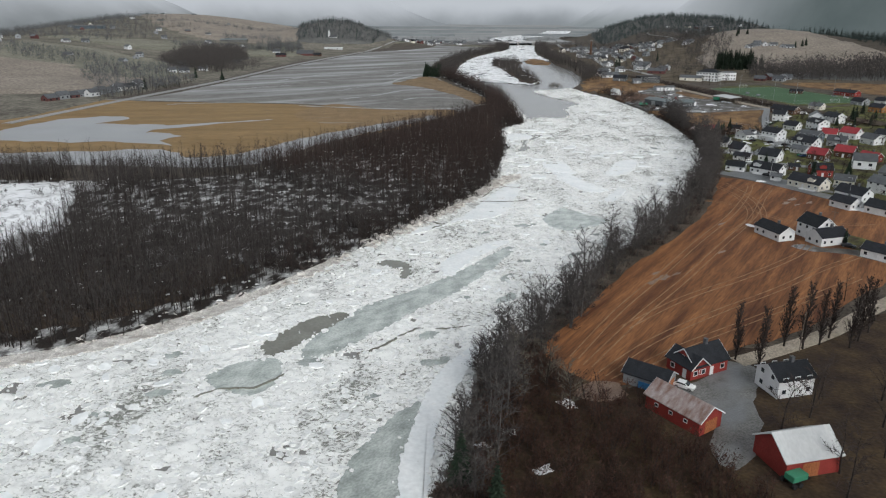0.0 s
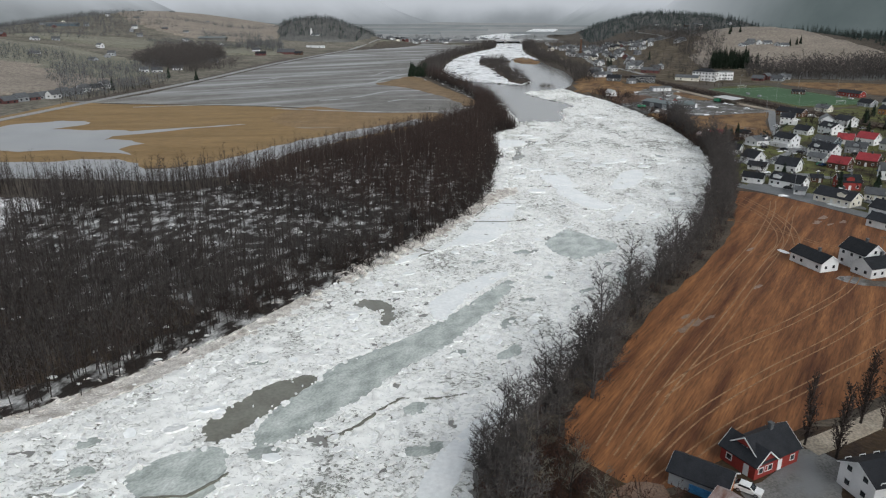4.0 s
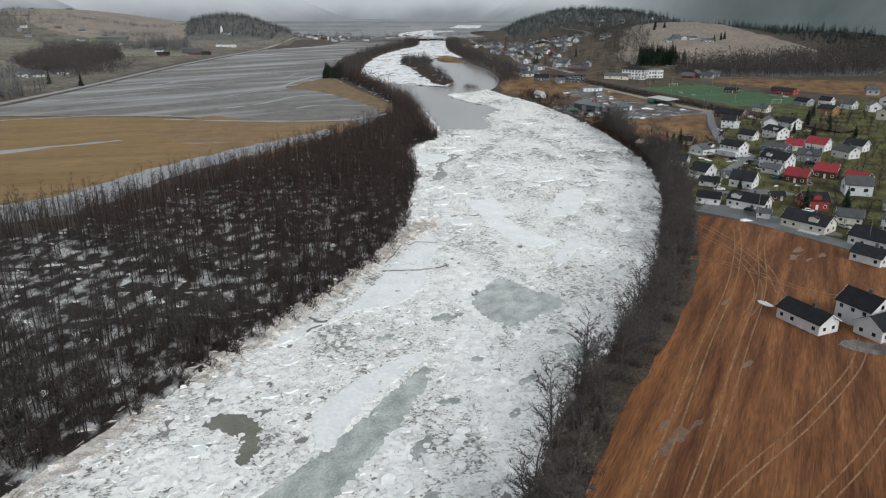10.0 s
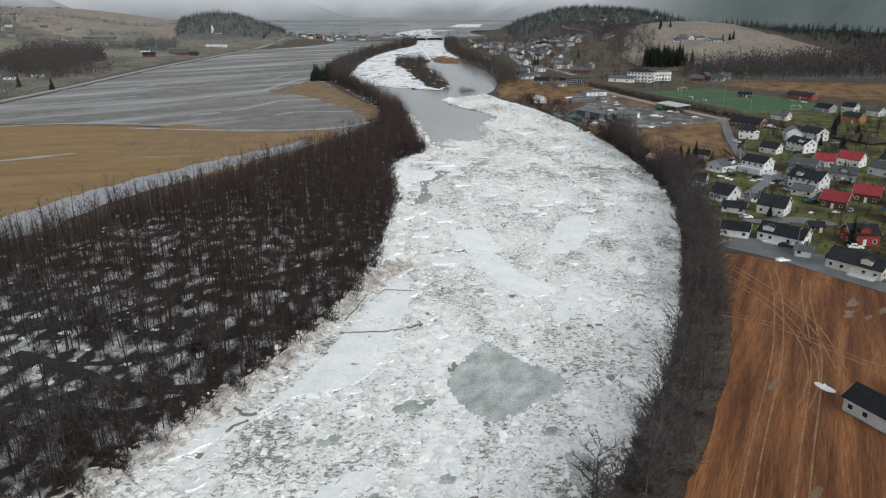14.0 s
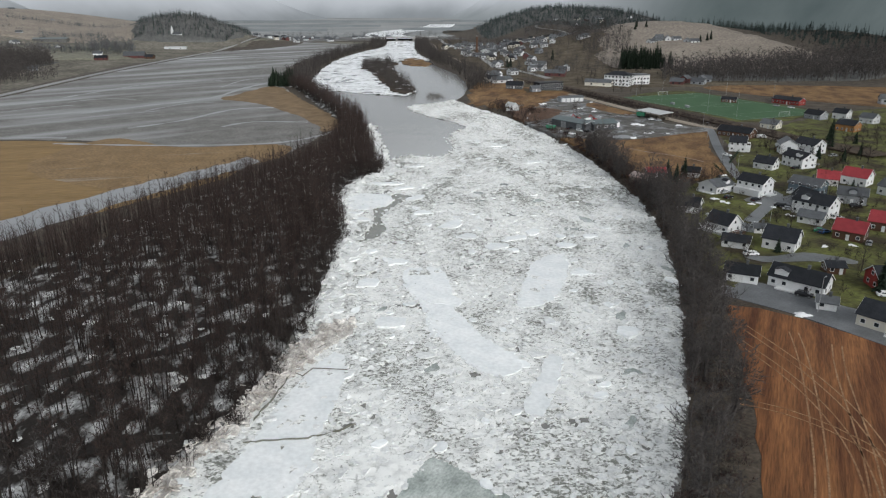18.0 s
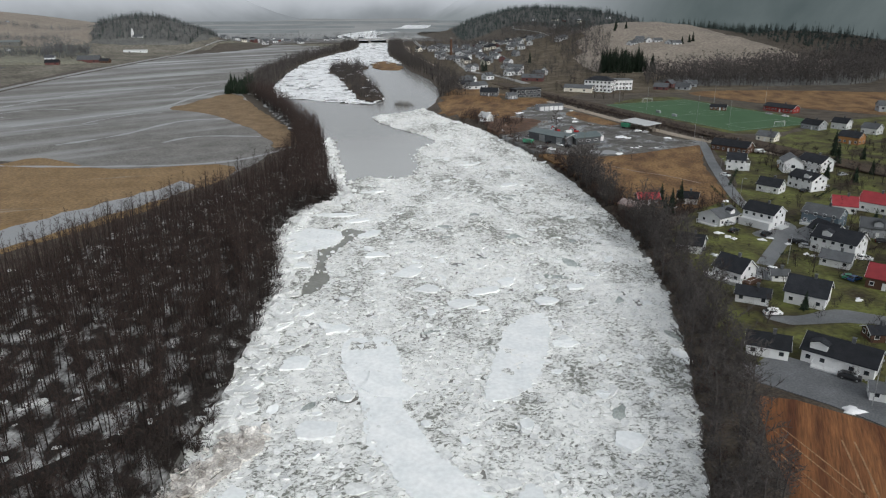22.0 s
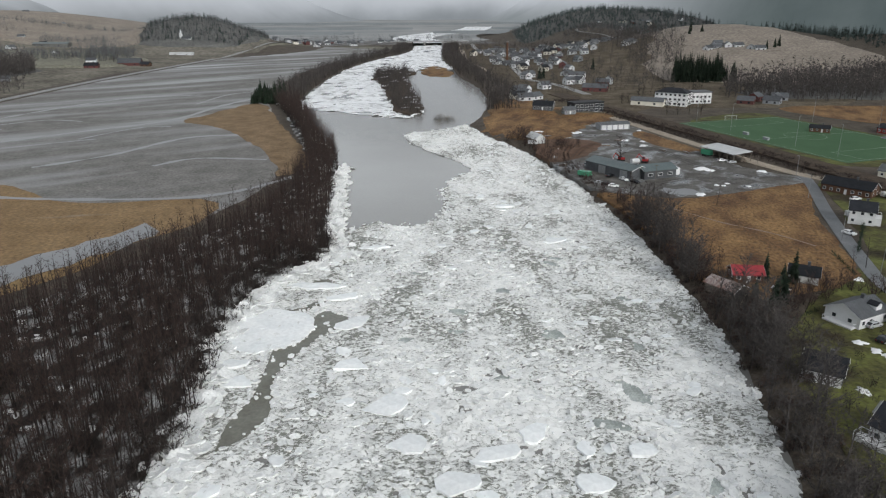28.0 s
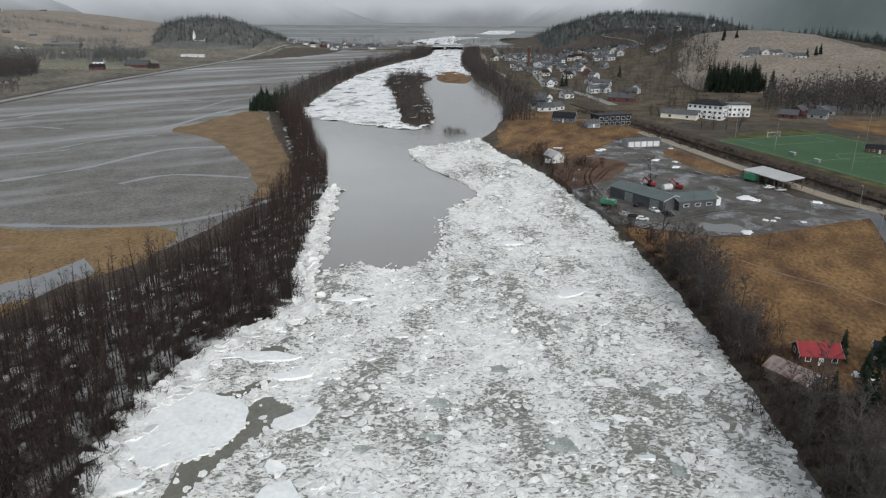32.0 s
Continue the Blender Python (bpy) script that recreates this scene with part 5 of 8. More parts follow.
deck(VILLAGE[0], -0.5, -5.0, 10.5, 2.6), deck(VILLAGE[0], 5.6, -0.5, 2.6, 6.0, 0.8, BROWNW)
garage_doors(VILLAGE[1], 7.5, 7.0, 2, ROOFG)
dormer(VILLAGE[2], 2.0, -1, 2.2, 3.0, 5.2, 4.5, WHITE), deck(VILLAGE[2], -6.3, 0, 2.2, 7.5, 0.4)
deck(VILLAGE[3], 0, -5.3, 11, 2.4, 2.6), deck(VILLAGE[3], 6.6, 0.5, 2.6, 5.0, 0.6)
dormer(VILLAGE[14], -2.5, -1, 2.6, 5.0, 7.8, 4.5, WHITE), dormer(VILLAGE[20], 3.0, -1, 3.0, 3.1, 5.8, 4.2, CREAM)
dormer(VILLAGE[18], -4.0, -1, 3.4, 3.0, 5.6, 4.0, WHITE), garage_doors(VILLAGE[15], 8, 6, 2, GREYW), garage_doors(VILLAGE[17], 8.5, 6.5, 2, WHITE)
dormer(VILLAGE[22], 0.0, -1, 3.0, 3.6, 6.2, 3.7, RED), deck(VILLAGE[7], 4.9, 0, 2.2, 6.0, 2.6), deck(VILLAGE[33], 5.6, 0, 2.4, 5.0, 0.6), deck(VILLAGE[18], 0, -5.0, 9, 2.2, 0.4), deck(VILLAGE[20], 3, -5.4, 7, 2.2, 0.4)
dormer(VILLAGE[10], 2.5, -1, 2.6, 4.8, 7.2, 4.2, WHITE), dormer(VILLAGE[26], 0.0, -1, 2.6, 3.6, 6.0, 4.0, GREYW), deck(VILLAGE[11], 0, -5.6, 8, 2.4, 0.5), deck(VILLAGE[13], -2, -5.6, 7, 2.2, 0.6)

# ---- trees: the ones nearest to the river stand singly, the rest as woods ----
SLIM = [bare_tree(40 + i, 8.6 + 0.7 * (i % 4), 0.135, 10, 5, 1.9, 0.28, 1.0, lean=0.07, sides=3, fine=0.052) for i in range(7)]
SHRUB = [bare_tree(60 + i, 4.8, 0.06, 5, 6, 1.4, 0.15, 1.2, 4, sides=3, fine=0.055) for i in range(5)]
BROAD = [bare_tree(80 + i, 8.8 + i * 0.5, 0.17, 26, 15, 2.9, 0.14, 0.9, fine=0.042) for i in range(5)]
SCRUB = [bare_tree(100 + i, 2.0, 0.04, 3, 5, 1.0, 0.1, 1.2, 3, sides=3, fine=0.065) for i in range(4)]
POPLAR = [bare_tree(120 + i, 12.5, 0.22, 100, 13, 1.35, 0.07, 2.4, 1, 0.015, fine=0.085) for i in range(3)]
FAR = [bare_tree(140 + i, 8.0 + 0.7 * i, 0.16, 7, 4, 3.0, 0.16, 0.75, sides=3, fine=0.20) for i in range(4)]


def conifer(seed, height, radius, tiers, needles):
    """A spruce: drooping sprays of needles in whorls round a straight trunk."""
    rng = np.random.default_rng(seed)
    trunk = [cone((0, 0, -0.3), (0, 0, height), radius * 0.07, 0.02, 6)]
    crown = []
    for i in range(tiers):
        k = (i + 0.5) / tiers
        r, z = radius * (1 - k) ** 0.85 + 0.12, height * (0.06 + 0.92 * k)
        for j in range(needles):
            a = rng.uniform(0, 2 * math.pi)
            rr = r * rng.uniform(0.65, 1.12)
            p = np.array([math.cos(a) * rr * 0.05, math.sin(a) * rr * 0.05, z + 0.1 * r])
            q = np.array([math.cos(a) * rr, math.sin(a) * rr, z - 0.30 * rr + rng.normal(0, 0.08)])
            crown.append(blade(p, q, 0.30 * r + 0.10, rng))
            crown.append(blade(p, q + rng.normal(0, 0.15 * rr + 0.02, 3), 0.22 * r + 0.08, rng))
    return join(trunk), join(crown)


TALLSPRUCE = [conifer(180 + i, 16.0 + 1.5 * i, 2.7, 16, 16) for i in range(3)]
SPRUCES = [conifer(160 + i, 9.0 + i, 2.0, 15, 15) for i in range(3)]
FARSPRUCE = [conifer(170 + i, 10.0 + i, 2.2, 7, 5) for i in range(3)]

TREE_MESHES = {}


def tree(x, y, kind, index, mats, scale, turn, name, label, group):
    """One tree as a thing with its trunk and its crown."""
    key = (name, index, mats[0].name, mats[1].name)
    if key not in TREE_MESHES:
        (tv, tt), (cv, ct) = kind[index]
        TREE_MESHES[key] = tri_mesh("trunk", tv, tt, mats[0]), tri_mesh("crown", cv, ct, mats[1])
    z = float(ground_height(np.array([x]), np.array([y]))[0])
    root = tagged(new(name), label, "tree" if "tree" in name or "spruce" in name or "poplar" in name else "shrub", group)
    root.matrix_world = pose(x, y, z, 0, 0, turn) @ Matrix.Diagonal((scale, scale, scale, 1))
    for n, me in zip(("trunk", "crown"), TREE_MESHES[key]):
        ob = new(n, me)
        ob.parent = root
    return root


def band(line, lo, hi, width, count, seed, offset=0.0):
    """Places strewn beside a line, to one side of it."""
    rng = np.random.default_rng(seed)
    line = smooth_line(line, 2.0) if len(line) < 60 else np.asarray(line)
    line = line[(line[:, 1] >= lo) & (line[:, 1] <= hi)]
    i = rng.integers(1, len(line) - 1, count)
    d = line[i + 1] - line[i - 1]
    d /= np.hypot(d[:, 0], d[:, 1])[:, None]
    s = offset + width * rng.random(count) ** 1.2
    return line[i] + np.stack([d[:, 1], -d[:, 0]], 1) * s[:, None]


DITCHES = [([(-62.7, 233.5), (-54, 237), (-44.6, 240.5), (-37.8, 247), (-31.4, 253.8), (-24.7, 256.7), (-14, 262), (5, 279)], 2.4), ([(-62, 203), (-48.7, 205.7), (-44.7, 207.8), (-38.7, 205.8), (-31, 203.3), (-23.6, 206.5), (-18, 208.6), (-11.8, 208.2)], 3.0),
           ([(-11.8, 208.2), (-17.6, 210.3), (-26.7, 210.9), (-34.7, 213.2), (-44.1, 218.6), (-56, 225)], 3.0), ([(-58, 222), (-42, 220.4), (-35.6, 221), (-28.7, 223.8), (-22, 228.9), (-14.2, 232), (-3.6, 232.6)], 1.8), ([(-110, 240), (-80, 236), (-60, 246), (-40, 262)], 2.0)]
CLEARING = np.array([(-260, 200), (-200, 230), (-160, 246), (-142, 248), (-134, 240), (-140, 232), (-132, 219), (-127, 204), (-118, 186), (-116, 172), (-122, 152), (-136, 138), (-170, 122), (-260, 122)], float)
THIN = np.array([(-120, 230), (-104, 242), (-84, 260), (-60, 232), (-52, 200), (-54, 172), (-70, 178), (-88, 184), (-110, 186)], float)
rng = np.random.default_rng(51)
spots = rng.uniform(FOREST.min(0), FOREST.max(0), (90000, 2))
dens = 0.5 + 0.9 * np.array([noise.noise((x * 0.045, y * 0.045, 3.0)) for x, y in spots])
dens = np.where(inside(spots[:, 0], spots[:, 1], THIN), dens * 0.45, dens + 0.2)
DENSE = np.array([(-170, 85), (-90, 117), (-62, 138), (-46, 165), (-62, 192), (-104, 192), (-190, 140)], float)
wander = np.array([(noise.noise((x * 0.05, y * 0.05, 7.0)), noise.noise((x * 0.05, y * 0.05, 17.0))) for x, y in spots]) * 26
dens = np.where((spots[:, 1] > 300) | inside(spots[:, 0] + wander[:, 0], spots[:, 1] + wander[:, 1], DENSE), 1.0, dens)
keep = inside(spots[:, 0], spots[:, 1], FOREST) & ~inside(spots[:, 0], spots[:, 1], CLEARING) & (rng.random(len(spots)) < dens)
for line, w in DITCHES:
    keep &= distance_to(spots[:, 0], spots[:, 1], np.array(line)) > w * 0.55
spots = spots[keep][:9800]
near = distance_to(spots[:, 0], spots[:, 1], LEFT[(LEFT[:, 1] > 95) & (LEFT[:, 1] < 420)])
order = np.argsort(near)
single, rest = spots[order[:230]], spots[order[230:]]
for i, (x, y) in enumerate(single):
    r = random.Random(i)
    tree(x, y, SLIM, i % 7, (BARK, TWIG if i % 3 else TWIGRED), r.uniform(0.65, 1.1), r.uniform(0, 360), "bare_tree", "slim leafless tree on the icy forest edge", "trees of the forest edge")
half = rest[:, 0] * 0.6 + rest[:, 1] < 210
stand("forest", rest[half], SLIM, (BARK, TWIGMID), "dense bare dark floodplain forest standing in ice", "forest", 52)
stand("forest", rest[~half], SLIM, (BARK, TWIGRED), "dense bare brown floodplain forest with ice between the trunks", "forest", 53)
stand("undergrowth", scatter_in(FOREST, 2200, 54), SCRUB, (BARK, TWIG), "low leafless undergrowth of the flooded forest", "undergrowth", 55)
FRINGE = np.array([(-265, 228), (-210, 254), (-130, 258), (-98, 262), (-86, 286), (-96, 286), (-120, 273), (-200, 272), (-268, 258)], float)
stand("forest_fringe", scatter_in(FRINGE, 520, 250), SLIM + SHRUB[:2], (BARK, TWIG), "dark bare trees along the flooded field", "forest", 251)
stand("reed_scrub", scatter_in(CLEARING, 150, 56), SCRUB, (BARK, TWIG), "scattered leafless bushes on a flooded clearing", "bushes", 57)
stand("shore_shrubs", band(LEFT, 180, 420, -5, 170, 258, 2.0), SHRUB, (BARK, TWIG), "leafless shrubs along the icy forest edge", "shrubs", 259)
stand("edge_undergrowth", band(LEFT, 150, 420, -16, 1000, 260), SCRUB + SHRUB[:2], (BARK, TWIG), "dark tangled undergrowth along the forest edge", "undergrowth", 261)
stand("shore_bushes", band(LEFT, 300, 410, -9, 40, 58), SCRUB, (BARK, TWIG), "single leafless bushes standing in the shore ice", "bushes", 59)

sheet("dark_forest_floor", [(-165, 92), (-110, 115), (-84, 124), (-66, 140), (-56, 160), (-70, 170), (-84, 158), (-96, 176), (-120, 160), (-136, 164), (-150, 140), (-180, 135)], BANK, "dark bushy floor of the dense wood", "forest floor", 0.10, 2, 1.1, 60, level=0.6)
stand("dense_undergrowth", scatter_in(DENSE, 800, 48) + np.random.default_rng(48).normal(0, 3.0, (800, 2)), SHRUB, (BARK, TWIGMID), "dense bushes under the riverside wood", "undergrowth", 49)

# the right bank
bank_trees = band(RIGHT, 70, 428, 7, 520, 61, 0.4)
for cx, cy, gap in ((113.4, 371.5, 7.0), (121, 379, 7.0), (133, 378, 7.0), (110, 366, 5.0)):
    bank_trees = bank_trees[np.hypot(bank_trees[:, 0] - cx, bank_trees[:, 1] - cy) > gap]
for i, (x, y) in enumerate(bank_trees[:170]):
    r = random.Random(i + 500)
    big = i % 2 == 0
    tree(x, y, BROAD if big else SHRUB, i % 5, (TWIGMID, (TWIGMID, TWIGPALE)[i % 2]), r.uniform(0.9, 1.4) if big else r.uniform(0.7, 1.1), r.uniform(0, 360), "bare_tree" if big else "bare_shrub",
         "leafless spreading tree leaning over the river ice" if big else "many-stemmed leafless shrub on the river bank", "trees of the river bank" if big else "shrubs of the river bank")
stand("bank_thicket", bank_trees[170:], SHRUB[:3] + BROAD[:3], (TWIGMID, TWIGMID), "dense dark leafless thicket along the river bank", "thicket", 62)
stand("bank_scrub", band(RIGHT, 60, 440, 8, 1500, 63, 0.3), SCRUB, (BARK, TWIGRED), "low reddish scrub under the bank trees", "scrub", 64)
HOME = np.array([(2, 66), (0, 96), (6, 112), (14, 116), (16, 104), (26, 102), (30, 92), (34, 84), (42, 74), (60, 60)], float)
stand("farm_thicket", scatter_in(HOME, 1100, 65), SCRUB + SHRUB[:1], (BARK, THICKET), "reddish bare thicket beside the farm", "thicket", 66)
stand("farm_thicket", np.array([(45, 92), (52, 98), (58, 88), (62, 96), (50, 84), (66, 104), (56, 104), (70, 92), (48, 78)], float), BROAD, (BARK, TWIG), "bare garden trees behind the farm", "trees", 67)
for i, (x, y) in enumerate([(12, 104), (8, 100), (15, 97), (6, 106)]):
    tree(x, y, BROAD, i, (BARK, TWIGPALE), 0.95, 70 * i, "bare_tree", "pale-limbed leafless tree in the farm thicket", "trees of the river bank")
for i, (x, y, s) in enumerate([(-1.5, 79, 1.0), (3, 72, 0.9), (127, 270, 0.75), (141, 272, 0.8), (208, 372, 0.9), (214, 420, 0.9), (224, 436, 0.8), (172, 345, 0.6), (236, 452, 0.8), (196, 400, 0.7), (119, 362, 0.75), (122, 364, 0.7), (117, 366, 0.6), (99, 186, 0.5), (148.6, 337.2, 0.5), (202.3, 393.7, 0.7), (231.1, 428.1, 0.65), (130.2, 375.7, 0.75), (125.9, 372.2, 0.7), (125.3, 378.6, 0.65), (216.0, 403.4, 0.6), (119.5, 296.6, 0.5)]):
    tree(x, y, SPRUCES, i % 3, (BARK, SPRUCE), s, 50 * i, "spruce_tree", "dark green spruce among houses and gardens", "spruces")
for i, (x, y) in enumerate([(47, 117), (50, 114), (58, 123), (61, 122), (65, 124), (68, 127), (70, 123), (73, 126), (77, 130), (82, 131), (86, 137), (92, 141)]):
    tree(x, y, POPLAR, i % 3, (BARK, TWIG), 0.88 + 0.05 * (i % 4), 40 * i, "poplar_tree", "tall narrow leafless poplar along the farm track", "poplars of the farm track")
for i, (x, y) in enumerate([(77, 143), (80, 146), (116, 388), (152, 384), (147, 381), (140, 440), (122, 440)]):
    tree(x, y, BROAD, i % 5, (BARK, TWIG), 0.8, 33 * i, "bare_tree", "single leafless tree beside a field", "field trees")
stand("cabin_thicket", np.concatenate([np.random.default_rng(300).normal((112, 358), (4, 6), (70, 2)), np.random.default_rng(301).normal((124, 366), (5, 2.5), (50, 2)), np.random.default_rng(302).normal((112, 386), (3, 6), (60, 2)), np.random.default_rng(303).normal((139, 372), (4, 3), (30, 2))]), SHRUB + SCRUB, (BARK, TWIGRED), "red-brown bushes round the cabins by the river", "thicket", 304)
stand("meadow_scrub", band(RIGHT, 380, 560, 5, 120, 68, 1), SHRUB + SCRUB, (BARK, TWIGRED), "russet scrub between the meadow and the ice", "scrub", 69)
GARDENS = np.array([(98, 290), (112, 345), (150, 375), (200, 450), (280, 500), (330, 400), (240, 250), (160, 190), (126, 240)], float)
stand("garden_trees", scatter_in(GARDENS, 120, 270), BROAD[:3] + SHRUB, (BARK, TWIG), "leafless garden trees between the houses", "trees", 271, size=0.7)
stand("garden_bushes", scatter_in(GARDENS, 1000, 70), SCRUB + SHRUB[:1], (BARK, TWIG), "bare garden bushes and hedges between the houses", "bushes", 71)

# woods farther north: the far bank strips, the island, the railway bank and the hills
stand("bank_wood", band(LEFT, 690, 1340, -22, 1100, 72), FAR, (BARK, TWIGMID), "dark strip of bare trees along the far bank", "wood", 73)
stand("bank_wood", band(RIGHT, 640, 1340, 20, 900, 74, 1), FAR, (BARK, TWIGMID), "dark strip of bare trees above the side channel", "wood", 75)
ISLAND = smooth_line([(23, 793), (13, 870), (20, 925), (36, 935), (50, 915), (45, 870), (44, 813), (51, 720), (52, 645), (45, 640), (33, 700)], 8, 1.0, 76, True)
sheet("island", ISLAND[::2], BANK, "low wooded river island", "island", 0.0, 6, 0.8, 77, level=0.45)
stand("island_wood", scatter_in(ISLAND, 520, 78), FAR, (BARK, TWIGMID), "dense bare wood on the river island", "wood", 79)
stand("island_bushes", np.array([(60 + 2.2 * (i % 5), 618 + 3 * (i // 5)) for i in range(20)], float), SHRUB, (BARK, TWIGPALE), "leafless bushes standing in the water", "bushes", 80, 1.0)
stand("spruce_clump", scatter_in(np.array([(-54, 690), (-40, 690), (-40, 735), (-56, 735)], float), 60, 81), SPRUCES, (BARK, SPRUCE), "dark spruce clump at the end of the field", "spruces", 82)
ribbon("railway_bank", [(146, 720), (158, 660), (168, 622), (182, 566), (193, 520), (204, 470), (212, 436), (224, 400)], 13, BANK, "dark railway bank between yard and pitch", "railway bank", 0.9)
stand("railway_scrub", band([(150, 690), (163, 645), (176, 590), (189, 538), (206, 460), (214, 430)], 400, 700, 13, 1300, 83, 1), SCRUB, (BARK, TWIG), "dark scrub along the railway bank", "scrub", 84)

stand("yard_scrub", np.concatenate([np.random.default_rng(290).normal((111, 538), (3.5, 5), (40, 2)), np.random.default_rng(291).normal((98, 556), (2.5, 8), (50, 2)), np.random.default_rng(292).normal((114, 438), (4, 7), (60, 2))]), SHRUB + SCRUB, (BARK, TWIGRED), "russet bushes at the edge of the yard", "bushes", 293)
stand("verge_trees", np.array([(181, 672), (194, 686), (200, 679), (188, 676), (176, 668), (195, 625), (201, 624), (190, 628), (207, 622), (128, 503), (116, 449)], float), BROAD, (BARK, TWIG), "bare trees between the road and the school", "trees", 295)

# ---- the farm by the river ----
house(39.5, 113.5, 30, 9.5, 7, 3.0, 5.8, RED, ROOFD, "dark red farmhouse with white trim and black roof", "farmhouse")
wing = house(37, 112, -60, 7, 5, 2.8, 5.0, RED, ROOFD, "red cross-gabled wing of the farmhouse with white trim", "farmhouse_wing", chimney=False)
shed = house(29.5, 107.5, -35, 9, 6, 2.6, 4.4, GREYW, ROOFD, "grey shed with black roof and brown doors", "shed", chimney=False, windows=False)
for q in (-1.2, 1.2):
    part("door", block(4.53, q, 1.1, 0.06, 2.0, 2.2), ORANGEDOOR, shed, "rust-brown plank door")
part("tarpaulin", block(1.0, -2.95, 0.8, 4.2, 0.4, 1.5), material("blue_tarpaulin", (0.03, 0.14, 0.32), (0.06, 0.22, 0.42), 0.6, 0.5, 0.5, 6), shed, "crumpled blue tarpaulin")
barn = house(32.3, 97.3, -53, 12.5, 6.6, 3.2, 5.4, RED, RUSTY, "long red barn with rusted sheet-metal roof", "barn", chimney=False, windows=False)
part("door", block(6.28, 0.2, 1.3, 0.06, 3.4, 2.6), ORANGEDOOR, barn, "large rust-brown barn door")
for i in range(3):
    add_window(barn, pose(-3.6 + 3.4 * i, -3.32, 1.9), 0.9, 0.8)
bigbarn = house(45, 86.5, 16, 10.5, 8.5, 3.6, 6.6, RED, PALEROOF, "large red barn with a pale metal roof and brown door", "barn", chimney=False, windows=False)
part("door", block(-0.5, -4.28, 1.4, 3.2, 0.06, 2.8), ORANGEDOOR, bigbarn, "large rust-brown barn door")
house(51.5, 107, 17, 8.5, 7, 4.2, 6.2, WHITE, ROOFD, "white farmhouse with black roof beside the gravel", "farmhouse")
for i, (x, y, r, s) in enumerate([(15, 100, 2.2, 3), (5.5, 91.5, 1.4, 4), (10, 82.5, 1.7, 5), (1.5, 87.5, 1.5, 31), (98, 201, 2.2, 6), (80, 203, 1.8, 7), (104, 261, 2.2, 8), (122, 222, 3.0, 9), (155, 490, 2.6, 10), (176, 484, 1.6, 11), (148, 536, 1.8, 12), (108, 572, 2.8, 13), (120, 585, 1.6, 14), (140, 452, 2.4, 15), (118, 330, 1.6, 16), (140, 345, 1.4, 17), (126, 373, 2.2, 18), (146, 377, 1.6, 19), (150, 545, 2.0, 20), (156, 489, 2.2, 21), (124, 568, 2.4, 22), (144, 549, 1.6, 23), (152, 463, 1.4, 24), (112, 546, 0.8, 25), (109, 530, 0.7, 26), (160, 462, 1.2, 27), (134, 300, 1.2, 28), (152, 290, 1.0, 29), (118, 312, 1.1, 30), (142.9, 548.0, 2.0, 40), (146.8, 534.3, 2.0, 41), (154.3, 488.9, 3.2, 42), (156.8, 485.8, 2.4, 43), (175.0, 483.7, 2.2, 44), (126.6, 570.0, 2.4, 45), (157.3, 573.4, 1.6, 46), (150.0, 463.8, 1.4, 47), (154.6, 466.2, 1.2, 48), (127.5, 346.7, 1.5, 49), (128.6, 343.5, 1.5, 50), (129.3, 341.6, 1.2, 51), (136.2, 339.7, 1.5, 52), (139.0, 340.6, 1.2, 53), (140.9, 335.7, 1.4, 54), (140.8, 327.9, 1.2, 55), (141.5, 326.2, 1.2, 56), (141.6, 299.8, 1.3, 57), (113.9, 297.9, 1.4, 58)]):
    rs = np.random.default_rng(s)
    n = 14
    w = np.arange(n) * 2 * math.pi / n
    rad = r * rs.uniform(0.45, 1.25, n)
    verts = [(0, 0, 0.20 * r)] + [(math.cos(a) * q * 0.6, math.sin(a) * q * 0.45, 0.15 * r + rs.normal(0, 0.03)) for a, q in zip(w, rad)] + [(math.cos(a) * q, math.sin(a) * q * 0.75, -0.05) for a, q in zip(w, rad)]
    faces = [(0, 1 + k, 1 + (k + 1) % n) for k in range(n)] + [(1 + k, 1 + n + k, 1 + n + (k + 1) % n, 1 + (k + 1) % n) for k in range(n)]
    ob = new("snow_heap", mesh_from("snow_heap", verts, faces, SNOW, True))
    ob.location = (x, y, 1.56)
    ob.rotation_euler = (0, 0, s * 0.7)
    tagged(ob, "low melting heap of old snow", "snow", "snow heaps")

sheet("farm_grass", [(2, 60), (0, 80), (1, 98), (6, 114), (14, 118), (22, 104), (34, 113), (42, 121), (60, 124), (92, 142), (150, 134), (150, 40), (20, 40)], FARMGRASS, "soaked brown and olive farm grass", "grass", 0.04, 5, 0.4, 90, level=1.5)
# tyre tracks and puddles of the yard
for i, pts in enumerate([[(112, 513), (122, 534), (134, 544), (146, 540), (152, 514), (155, 494), (165, 478), (183, 473)], [(112, 456), (130, 467), (146, 474), (165, 472)], [(119, 566), (134, 558), (138, 538), (151, 525), (155, 504), (160, 490)], [(110, 470), (108, 495), (110, 520), (120, 545)]]):
    for off in (-0.9, 0.9):
        line = smooth_line(pts, 2.0)
        d = np.gradient(line, axis=0)
        d /= np.hypot(d[:, 0], d[:, 1])[:, None]
        ribbon("tyre_track", (line + np.stack([-d[:, 1], d[:, 0]], 1) * off)[::2], 0.42, DITCH, "dark wet tyre track in the yard", "tyre track", 0.105, "structure", 2.0, 0.5)
